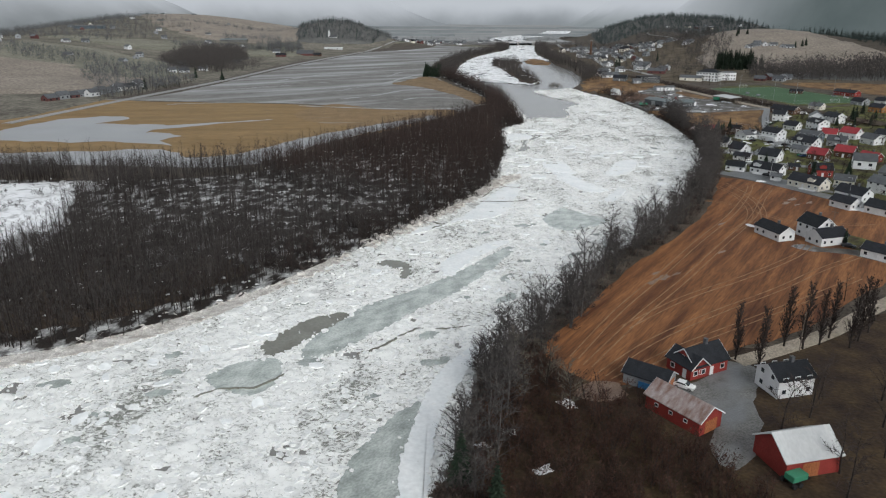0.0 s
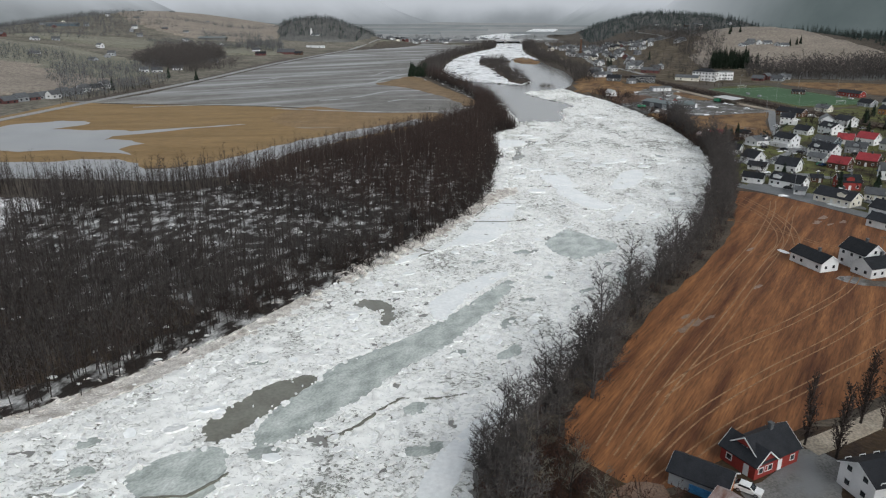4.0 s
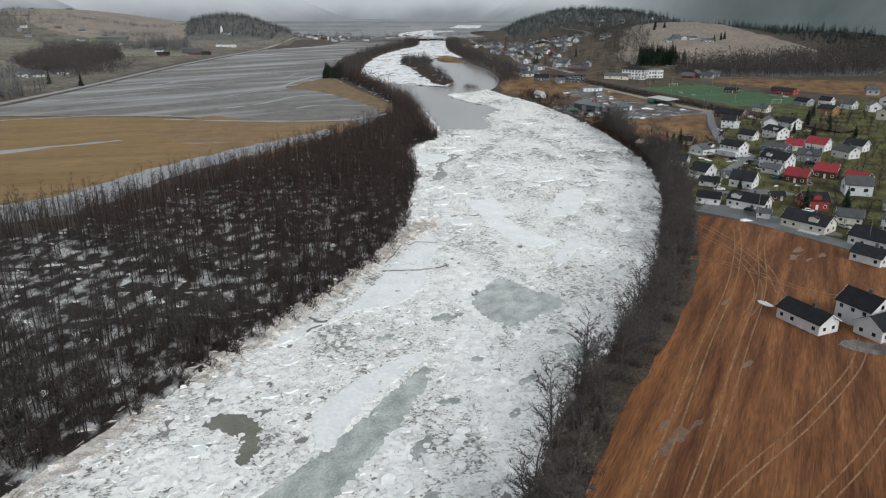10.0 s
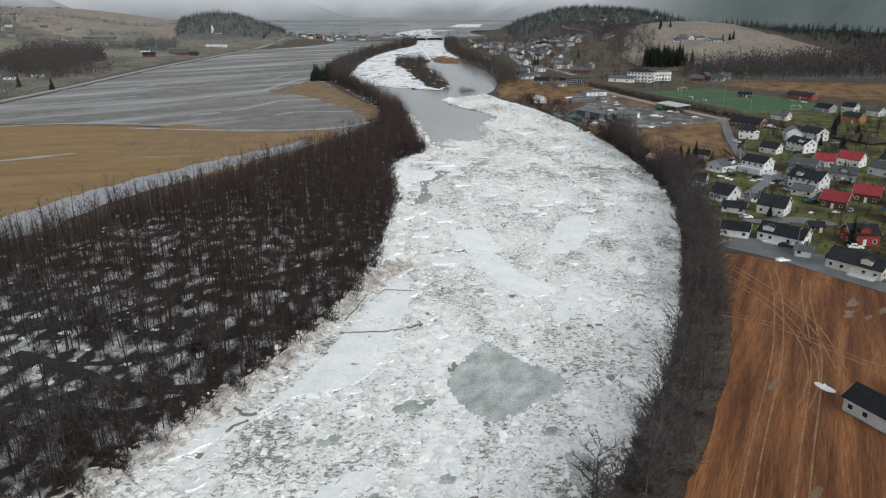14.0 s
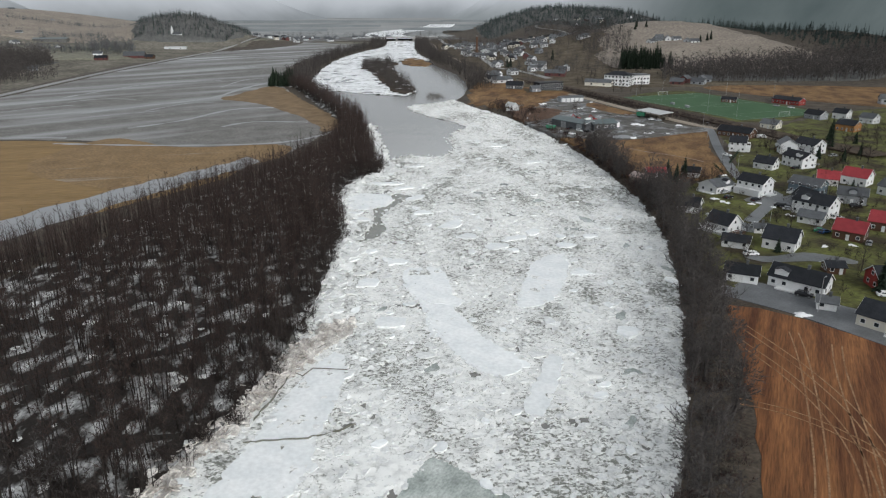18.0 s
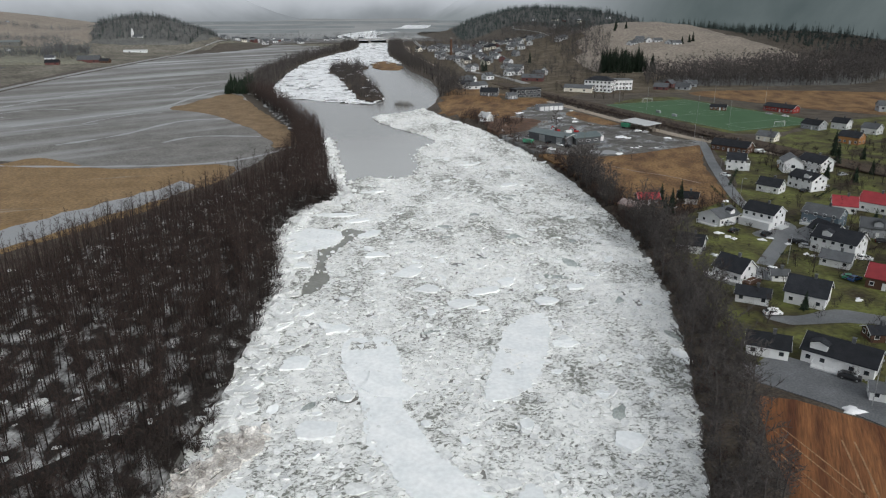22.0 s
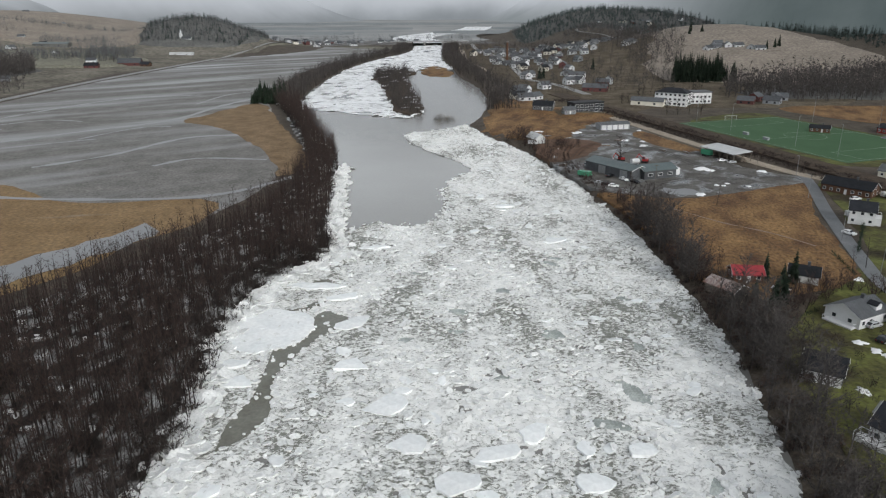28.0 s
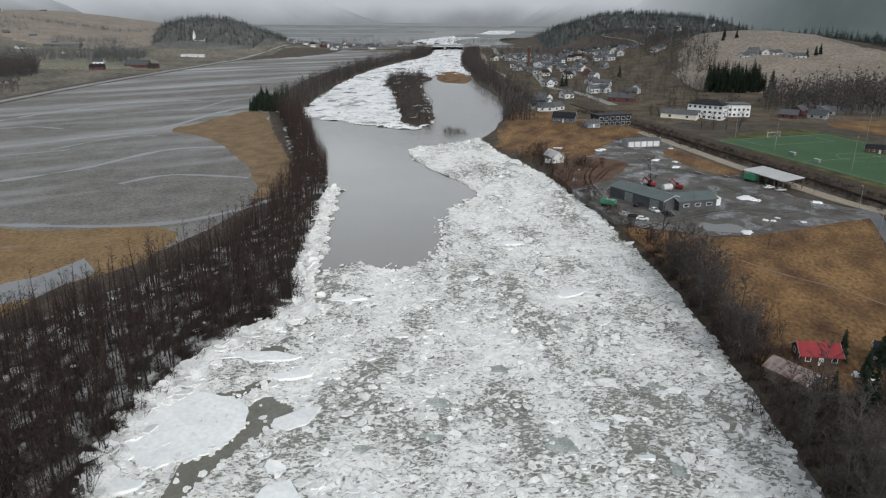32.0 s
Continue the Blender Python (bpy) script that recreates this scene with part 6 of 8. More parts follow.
# wheel tracks across the stubble
for i, pts in enumerate([[(18, 116), (30, 138), (44, 160), (60, 186), (78, 214), (92, 240), (99, 256)], [(20, 113), (33, 134), (48, 156), (66, 184), (84, 212), (97, 238), (104, 250)],
                         [(22, 110), (34, 124), (50, 138), (68, 152), (84, 166), (100, 178)],
                         [(24, 108), (38, 121), (54, 133), (74, 148), (92, 162)], [(30, 130), (46, 146), (64, 160), (82, 176), (90, 186)], [(76, 232), (84, 226), (90, 214), (96, 206), (112, 206), (128, 204)],
                         [(86, 252), (88, 236), (86, 220), (80, 206), (72, 196)], [(90, 258), (92, 240), (91, 224), (86, 208)]]):
    for off in (-0.8, 0.8):
        line = smooth_line(pts, 3.0)
        d = np.gradient(line, axis=0)
        d /= np.hypot(d[:, 0], d[:, 1])[:, None]
        ribbon("wheel_track", (line + np.stack([-d[:, 1], d[:, 0]], 1) * off)[::2], 0.26, TRACKS, "pale wheel track pressed into the stubble", "wheel track", 0.085, "structure", 3.0)
for i, (x, y, a, b) in enumerate([(41, 155, 2.6, 0.8), (44, 158, 3.2, 1.0), (48, 161, 2.4, 0.7), (43, 161, 1.8, 0.6), (101, 230, 2.8, 0.9), (105, 235, 3.2, 1.0), (109, 231, 2.2, 0.7), (104, 228, 2.0, 0.6), (72, 204, 2.4, 0.7), (64, 178, 2.2, 0.6)]):
    wr = np.random.default_rng(90 + i)
    ring = [(x + a * r * math.cos(w) * 0.72 - b * r * math.sin(w) * 0.69, y + a * r * math.cos(w) * 0.69 + b * r * math.sin(w) * 0.72) for w, r in zip(np.arange(10) * math.pi / 5, wr.uniform(0.5, 1.3, 10))]
    sheet("wet_patch", ring, MUD, "bare wet streak in the stubble", "mud", 0.072 + 0.0004 * i, 0.7, 0.12, 91 + i, level=1.5)
sheet("wet_patch", [(16, 103), (19, 107), (24, 107), (25, 103), (20, 101)], MUD, "grey puddle beside the farm", "mud", 0.075, 1.5, 0.3, 93, level=1.5)
sheet("drive", [(88, 186), (92, 183), (100, 182), (110, 172), (118, 160), (116, 158), (104, 170), (96, 178), (88, 180), (84, 184)], GRAVEL, "wet gravel drive of the field houses", "drive", 0.08, 2, 0.2, 94, level=1.5)
sheet("house_lawn", [(98, 196), (104, 196), (110, 186), (104, 180), (99, 184)], LAWN, "small lawn beside the field house", "lawn", 0.078, 2, 0.2, 95, level=1.5)
for i, pts in enumerate([[(115, 322), (119, 327), (124, 322), (128, 314), (122, 312), (118, 318)], [(136, 343), (141, 348), (150, 347), (160, 352), (164, 348), (154, 340), (146, 336)], [(110, 296), (116, 294), (126, 296), (134, 291), (134, 287), (124, 290), (112, 291)], [(98, 275), (104, 279), (112, 268), (120, 258), (124, 246), (120, 246), (110, 260)]]):
    sheet("driveway", pts, ASPHALT, "wet grey driveway between houses", "driveway", 0.075 + 0.004 * i, 2, 0.2, 96 + i, level=1.5)

# ---- flood water and ploughland on the far side ----
sheet("flood_water", [(-250, 357), (-242, 396), (-218, 413), (-202, 402), (-212, 386), (-170, 383), (-121, 407), (-166, 372), (-172, 360), (-150, 350), (-155, 334), (-142, 322), (-165, 328), (-240, 331)], WATERP, "tongue of flood water lying on the field", "flood water", 0.09, 6, 1.2, 101, level=0.6)
sheet("flood_water", [(-260, 292), (-200, 300), (-145, 312), (-126, 296), (-106, 304), (-91, 338), (-64, 382), (-36, 420), (-28, 432), (-22, 424), (-40, 392), (-60, 360), (-76, 330), (-92, 285), (-120, 276), (-200, 276), (-270, 262)], WATERP, "flood water between the field and the forest", "flood water", 0.10, 6, 1.0, 102, level=0.6)
for pts, w in (([(-142, 564), (-115, 593), (-84, 626), (-71, 683), (-54, 730)], 8), ([(-181, 638), (-166, 681), (-144, 723), (-98, 741)], 6), ([(-100, 509), (-79, 532), (-58, 572), (-22, 578)], 7), ([(-54, 509), (-41, 523), (-12, 519)], 6), ([(-109, 570), (-93, 601), (-77, 605)], 4), ([(-117, 867), (-103, 881), (-91, 874)], 5), ([(-169, 615), (-152, 630), (-130, 624)], 4), ([(-89, 691), (-81, 740), (-67, 758)], 4),
               ([(-133, 549), (-118, 559), (-101, 570)], 4), ([(-120, 470), (-65, 460), (-19, 463), (7, 494)], 6), ([(-200, 560), (-176, 590), (-160, 600)], 4), ([(-210, 470), (-160, 486), (-120, 484)], 5)):
    ribbon("flood_strip", pts, w * 0.42, WATERP, "strip of standing water along a furrow", "flood water", 0.10, "structure", 4.0, 0.9)
for i, (pts, w) in enumerate(DITCHES):
    ribbon("forest_ditch", pts, w, DITCH, "dark water channel winding through the flooded forest", "ditch", 0.12 + 0.012 * i, "structure", 3.0, 0.5)
sheet("mound_grass", [(84, 612), (80, 590), (86, 566), (98, 548), (122, 560), (140, 598), (152, 604), (160, 640), (148, 692), (118, 704), (98, 680)], HEATH, "tan grass bank below the houses on the mound", "grass", 0.35, 5, 0.4, 107, cell=6)
sheet("scrap_ground", [(100, 505), (100, 540), (108, 556), (124, 552), (130, 538), (120, 520), (110, 508)], HEATH2, "bare red-brown earth strewn with scrap", "ground", 0.105, 4, 0.6, 108, level=1.5)
sheet("verge", [(150, 560), (158, 572), (164, 545), (168, 524), (162, 520), (154, 534)], HEATH, "brown grass verge beside the gravel road", "grass", 0.11, 4, 0.4, 109, level=1.5)
sheet("puddle", [(131.2, 461.8), (133.6, 459.3), (138.3, 460.4), (140.1, 455.5), (137.3, 451.6), (133.5, 452.3), (129.8, 453.5), (129.0, 458.2)], WATERP, "wide puddle on the yard", "puddle", 0.115, 2, 0.4, 110, level=1.5)
ribbon("meadow_path", [(122, 440), (128, 431), (134, 421), (143, 411), (149, 400)], 0.6, MUD, "narrow trodden path across the meadow", "path", 0.10, "structure", 2.0, 0.8)
sheet("flooded_clearing", [tuple(p) for p in CLEARING], ICE_FAR, "flooded frozen clearing in the forest", "ice", 0.10, 6, 1.0, 105, level=0.6)
sheet("stubble_rows", [(-100, 480), (-62, 456), (-22, 458), (-13, 446), (-20, 424), (-36, 404), (-60, 380), (-110, 420)], ROWS, "yellow-brown stubble in straight wet rows", "field", 0.075, 6, 0.5, 106, level=0.6)

# ---- the workshop yard ----
hall = house(121, 484, -59, 22, 9, 3.4, 4.6, ROOFG, GREENROOF, "long dark workshop hall with grey-green metal roof", "workshop_hall", chimney=False, windows=False, scale=1.0)
for i in range(4):
    part("gate", block(-8 + 5.2 * i, -4.53, 1.5, 3.4, 0.08, 3.0), STEEL if i % 2 else ROOFG, hall, "roller gate")
hall2 = house(133, 478.5, 16, 13, 8, 3.2, 4.6, ROOFG, GREENROOF, "low workshop wing with grey-green metal roof", "workshop_hall", chimney=False, windows=False, scale=1.0)
for i in range(3):
    add_window(hall2, pose(-4 + 4 * i, -4.02, 1.7), 2.0, 1.0)
long_shed = house(146, 580, 11, 18, 6.5, 3.2, 4.2, GREYW, ROOFG, "long vehicle shed with dark roof and white gates", "vehicle_shed", chimney=False, windows=False, scale=0.85)
for i in range(5):
    part("gate", block(-7 + 3.5 * i, -3.28, 1.4, 2.6, 0.08, 2.8), WHITE, long_shed, "white garage gate")
lean = house(102, 546, -70, 10, 6, 2.8, 5.4, TIMBER, PALEROOF, "weathered timber shed with a pale gable", "shed", chimney=False, windows=False)
part("gable_cladding", prism([(-2.9, 0), (2.9, 0), (2.9, 2.7), (0, 5.0), (-2.9, 2.7)], 0.06), WHITE, lean, "white painted gable").matrix_local = pose(5.06, 0, 0, 0, 0, 90)
canopy = tagged(new("open_canopy"), "open timber store with a pale sloping metal roof", "canopy")
canopy.matrix_world = pose(172, 509, 1.5, 0, 0, -72) @ Matrix.Diagonal((0.86, 0.8, 0.72, 1))
bm = bmesh.new()
bmesh.ops.create_cube(bm, size=1, matrix=pose(0, 0, 5.0, 5) @ Matrix.Diagonal((23, 11.5, 0.2, 1)))
part("roof", bm, PALEROOF, canopy)
for i in range(6):
    for q in (-5.2, 0.0, 5.2):
        part("post", block(-11 + 4.4 * i, q, 2.2, 0.25, 0.25, 5.2), TIMBER, canopy)
for q in (-5.2, 5.2):
    part("beam", block(0, q, 4.72 + q * 0.087, 23, 0.2, 0.3), TIMBER, canopy)
for i in range(5):
    part("timber_stack", block(-8 + 4 * i, 2.2, 0.8, 3.2, 3.0, 1.7 + 0.3 * (i % 2)), TIMBER, canopy, "stacked timber")
black = tagged(new("modern_house"), "long black flat-roofed modern house with large windows", "house")
black.matrix_world = pose(145, 634, 2.2, 0, 0, 19)
part("wall", block(0, 0, 2.4, 19, 8, 6.4), ROOFD, black)
part("roof", block(0, 0, 5.75, 19.8, 8.8, 0.3), ROOFD, black)
for k in range(2):
    for i in range(6):
        add_window(black, pose(-8 + 3.2 * i, -4.02, 1.3 + 2.7 * k), 2.2, 1.8)
house(121, 633, -20, 14, 9, 3.2, 6.0, ROOFG, ROOFD, "dark house with dark roof on a mound above the river", group="houses of the village", base=4.0)
house(133, 622, 10, 8, 6, 2.6, 4.6, GREYW, ROOFG, "grey house with low roof on the mound", group="houses of the village", base=3.2)
school = tagged(new("school"), "white three-storey school with dark hipped roof", "school")
school.matrix_world = pose(206, 664, 1.5, 0, 0, -35)
part("wall", block(0, 0, 4.0, 19, 12, 8.2), WHITE, school)
bm = bmesh.new()
c = [bm.verts.new(p) for p in ((-10, -6.6, 8.0), (10, -6.6, 8.0), (10, 6.6, 8.0), (-10, 6.6, 8.0), (-4, 0, 10.6), (4, 0, 10.6))]
for f in ((0, 1, 5, 4), (1, 2, 5), (2, 3, 4, 5), (3, 0, 4), (3, 2, 1, 0)):
    bm.faces.new([c[i] for i in f])
part("roof", bm, ROOFD, school)
for k in range(3):
    for i in range(7):
        add_window(school, pose(-8.2 + 2.7 * i, -6.02, 1.6 + 2.6 * k), 1.5, 1.4)
    for i in range(4):
        add_window(school, pose(9.52, -4.2 + 2.8 * i, 1.6 + 2.6 * k, 0, 0, 90), 1.5, 1.4)
wing = tagged(new("school"), "white two-storey school wing with grey roof", "school")
wing.matrix_world = pose(225, 671, 1.5, 0, 0, 2)
part("wall", block(-2, 0, 3.4, 15, 10, 7.6), WHITE, wing)
part("roof", block(-2, 0, 7.4, 16, 11, 0.5), ROOFG, wing)
for k in range(2):
    for i in range(6):
        add_window(wing, pose(-8.4 + 2.5 * i, -5.02, 1.8 + 2.8 * k), 1.5, 1.4)

# ---- the football pitch ----
sheet("football_pitch", [(c[0], c[1]) for c in [tuple((Vector((230, 555)) + Vector((math.cos(radians(-73)) * u - math.sin(radians(-73)) * v, math.sin(radians(-73)) * u + math.cos(radians(-73)) * v)))) for u, v in ((-52, -32), (-51.9, 32), (52, 32), (51.9, -32))]], PITCH, "green artificial football pitch", "football pitch", 0.09, 200, 0, 111, level=1.5)
marks = tagged(new("pitch_marking"), "white painted lines of the football pitch", "markings", kind="structure")
marks.matrix_world = pose(230, 555, 1.61, 0, 0, -73)
for a, b, sx, sy in ((0, -30, 100, 0.14), (0, 30, 100, 0.14), (-50, 0, 0.14, 60), (50, 0, 0.14, 60), (0, 0, 0.14, 60), (-33.5, 0, 0.14, 40), (33.5, 0, 0.14, 40), (-41.7, 20, 16.5, 0.14), (-41.7, -20, 16.5, 0.14), (41.7, 20, 16.5, 0.14), (41.7, -20, 16.5, 0.14)):
    part("line", block(a, b, 0, sx, sy, 0.02), LINEPAINT, marks)
bm = bmesh.new()
for i in range(32):
    a = i * math.pi / 16
    block(9.1 * math.cos(a), 9.1 * math.sin(a), 0, 1.85, 0.14, 0.02, math.degrees(a) + 90, bm)
part("circle", bm, LINEPAINT, marks)


def goal(x, y, turn):
    root = tagged(new("football_goal"), "white metal football goal with net", "goal", "goals")
    root.matrix_world = pose(x, y, 1.6, 0, 0, turn)
    for q in (-3.66, 3.66):
        part("post", block(q, 0, 1.22, 0.12, 0.12, 2.44), WHITE, root)
    part("crossbar", block(0, 0, 2.44, 7.44, 0.12, 0.12), WHITE, root)
    bm = bmesh.new()
    for i in range(13):
        block(-3.6 + 0.6 * i, 0.9, 1.22, 0.03, 0.03, 2.4, 0, bm)
    part("net", bm, PALEROOF, root)


goal(215.4, 602.8, 17), goal(244.6, 507.2, 197)


def dugout(x, y):
    root = tagged(new("dugout"), "small grey team shelter beside the pitch", "shelter", "shelters")
    root.matrix_world = pose(x, y, 1.55, 0, 0, 107) @ Matrix.Diagonal((0.6, 0.6, 0.6, 1))
    part("back", block(0, 0.9, 1.0, 5, 0.1, 2.0), GREYW, root)
    part("roof", block(0, 0, 2.05, 5.2, 2.0, 0.12), PALEROOF, root)
    for q in (-2.5, 2.5):
        part("side", block(q, 0, 1.0, 0.1, 1.8, 2.0), GREYW, root)


dugout(204, 560), dugout(207, 546)


def pole(x, y, h, label, name="lamp_post", lamp=True):
    root = tagged(new(name), label, "lamp" if lamp else "pole", "poles and lamp posts")
    root.matrix_world = pose(x, y, 1.5, 0, 0, x * 7)
    v, t = cone((0, 0, -0.3), (0, 0, h), 0.08, 0.05, 8)
    ob = new("post", tri_mesh("post", v, t, STEEL if lamp else TIMBER))
    ob.parent = root
    if lamp:
        part("arm", block(0.5, 0, h, 1.1, 0.08, 0.08), STEEL, root)
        part("lamp_head", block(1.0, 0, h - 0.03, 0.6, 0.22, 0.12), STEEL, root)
    else:
        part("crossarm", block(0, 0, h - 0.4, 1.6, 0.12, 0.12), TIMBER, root)


for x, y, h in ((196, 600, 13), (202, 572, 13), (212, 530, 13), (218, 508, 13), (268, 560, 13), (256, 596, 13)):
    pole(x, y, h, "tall floodlight mast beside the football pitch", "floodlight_mast")
for x, y in ((172, 446), (158, 404), (184, 476), (150, 376), (132, 322), (108, 262), (124, 236), (150, 196)):
    pole(x, y, 7.5, "grey street lamp beside the lane", "street_lamp")
for x, y in ((98, 192), (150, 470), (128, 462), (60, 121), (166, 470)):
    pole(x, y, 8, "wooden utility pole with a crossarm", "utility_pole", False)


# ---- vehicles ----
def lofted(profile, width, inset):
    """A body from a side outline, narrower above the belt."""
    bm = prism(profile, width)
    top = max(z for x, z in profile)
    for v in bm.verts:
        if v.co.z > 0.95:
            v.co.y *= 1 - inset * (v.co.z - 0.95) / (top - 0.95 + 1e-6)
    bmesh.ops.bevel(bm, geom=bm.edges[:], offset=0.05, segments=2, affect="EDGES")
    return bm


def wheel_bm(r, w, seg=14):
    bm = bmesh.new()
    bmesh.ops.create_cone(bm, cap_ends=True, segments=seg, radius1=r, radius2=r, depth=w, matrix=Matrix.Rotation(radians(90), 4, "X"))
    return bm


CAR_SIDE = [(-2.15, 0.3), (2.15, 0.3), (2.2, 0.7), (2.0, 0.85), (1.0, 0.95), (0.35, 1.42), (-1.3, 1.45), (-2.0, 0.95), (-2.2, 0.85)]
VAN_SIDE = [(-2.6, 0.35), (2.55, 0.35), (2.6, 0.95), (1.9, 1.2), (1.35, 2.0), (-2.6, 2.05)]


def car(x, y, turn, paint, label, van=False, z=1.58):
    root = tagged(new("van" if van else "car"), label, "van" if van else "car", "parked vehicles")
    root.matrix_world = pose(x, y, z, 0, 0, turn) @ Matrix.Diagonal((0.82, 0.82, 0.82, 1))
    side = VAN_SIDE if van else CAR_SIDE
    shared("body", ("body", van, paint.name), lambda: lofted(side, 1.95 if van else 1.78, 0.16), paint, root, pose(0, 0, 0))
    if van:
        shared("windscreen", "van_screen", lambda: prism([(1.40, 1.95), (1.88, 1.25), (1.93, 1.27), (1.45, 1.98)], 1.6), GLASS, root, pose(0, 0, 0))
        shared("side_window", "van_side", lambda: block(0.9, 0, 1.55, 0.9, 1.92, 0.5), GLASS, root, pose(0, 0, 0))
    else:
        shared("windscreen", "car_screen", lambda: prism([(0.36, 1.40), (0.98, 0.97), (1.05, 0.99), (0.42, 1.43)], 1.42), GLASS, root, pose(0, 0, 0))
        shared("rear_window", "car_rear", lambda: prism([(-1.32, 1.42), (-1.95, 0.98), (-2.0, 1.01), (-1.36, 1.45)], 1.38), GLASS, root, pose(0, 0, 0))
        shared("side_window", "car_side", lambda: prism([(0.80, 1.0), (0.30, 1.34), (-1.2, 1.36), (-1.65, 1.0)], 1.74), GLASS, root, pose(0, 0, 0))
    for wx in (-1.3, 1.35):
        for wy in (-0.82, 0.82):
            t = shared("wheel", "tyre", lambda: wheel_bm(0.33, 0.22), RUBBER, root, pose(wx, wy, 0.33))
            shared("rim", "rim", lambda: wheel_bm(0.2, 0.235, 10), STEEL, t, pose(0, 0, 0))
    for wy in (-0.65, 0.65):
        shared("headlight", "headlight", lambda: block(0, 0, 0, 0.08, 0.32, 0.14), PALEROOF, root, pose(2.17 if not van else 2.57, wy, 0.72))
        shared("tail_light", "tail_light", lambda: block(0, 0, 0, 0.08, 0.25, 0.16), TAIL, root, pose(-2.17 if not van else -2.6, wy, 0.78))
    return root


TAIL = material("red_lamp_glass", (0.25, 0.01, 0.01), (0.32, 0.02, 0.02), 0.5, 0.2, 0, 4)
PAINTS = {k: material(k + "_car_paint", c, tuple(min(1, v * 1.15) for v in c), 2.0, 0.25, 0, 6, spec=0.5, grain=0.04) for k, c in
          {"white": (0.72, 0.73, 0.73), "black": (0.016, 0.016, 0.018), "silver": (0.34, 0.35, 0.36), "red": (0.26, 0.025, 0.025), "green": (0.05, 0.22, 0.13), "blue": (0.04, 0.09, 0.2)}.items()}
for x, y, turn, colour, van in [(117.2, 478.1, 40, "black", False), (120.5, 472.5, -70, "white", False), (114.4, 463.5, -20, "white", False), (112.7, 466.1, -15, "black", False), (110.8, 468.1, -10, "silver", False), (100, 541, -30, "white", True),
                                (167.9, 501.7, 10, "white", False), (134, 353, 20, "silver", False), (143, 336, -30, "black", False), (149.5, 336.5, -35, "white", False), (140, 311, -25, "green", False), (112, 295.5, -5, "white", False),
                                (198, 446, 5, "white", True), (185.5, 443, 15, "white", False), (163, 409, -65, "white", False), (177, 384, 20, "black", False), (174, 426, 20, "white", True), (35, 106.2, -35, "white", False),
                                (139, 343, 30, "black", False), (110, 270, -40, "black", False), (128, 252, -60, "silver", False), (99, 184, -30, "black", False), (158, 300, -40, "blue", False), (152, 322, -40, "white", False), (205, 404, 10, "silver", False),
                                (146, 300, 50, "silver", False), (266, 536, -60, "white", False), (262, 545, -60, "silver", False), (127, 268, -20, "white", False), (123.3, 468.4, -60, "black", False), (170.2, 498.2, 10, "silver", False), (113.2, 497.3, 60, "silver", False), (143.3, 332.0, -30, "silver", False), (144.0, 335.3, -30, "black", False), (140.5, 310.1, 20, "blue", False), (152.0, 322.5, 20, "white", False), (132.1, 346.9, 30, "black", False), (125.5, 318.2, 40, "white", False), (165.3, 333.1, -20, "black", False), (183.8, 433.1, 10, "white", False), (187.7, 389.5, -30, "silver", False)]:
    car(x, y, turn, PAINTS[colour], f"{colour} parked {'van' if van else 'car'} on wet ground", van)


def box_trailer(x, y, turn, mat, label, size=(6.2, 2.4, 2.5)):
    root = tagged(new("box_trailer"), label, "trailer")
    root.matrix_world = pose(x, y, 1.58, 0, 0, turn)
    bm = block(0, 0, 0.75 + size[2] / 2, *size)
    bmesh.ops.bevel(bm, geom=bm.edges[:], offset=0.06, segments=2, affect="EDGES")
    part("box", bm, mat, root)
    part("chassis", block(0.4, 0, 0.62, size[0] + 0.6, 1.2, 0.22), RUBBER, root)
    for wx in (-1.2, -0.2):
        for wy in (-1.0, 1.0):
            part("wheel", wheel_bm(0.4, 0.3), RUBBER, root).location = (wx, wy, 0.4)


box_trailer(138.6, 477.5, 12, WHITE, "white box trailer parked beside the workshop")
box_trailer(166, 512, -60, PAINTS["green"], "green container under the timber store", (4.5, 2.2, 2.0))
box_trailer(108, 478.5, -40, PAINTS["green"], "green waste container by the river", (4.5, 2.2, 1.5))
box_trailer(43, 81.5, 25, PAINTS["green"], "green covered trailer beside the barn", (2.6, 1.6, 0.9))


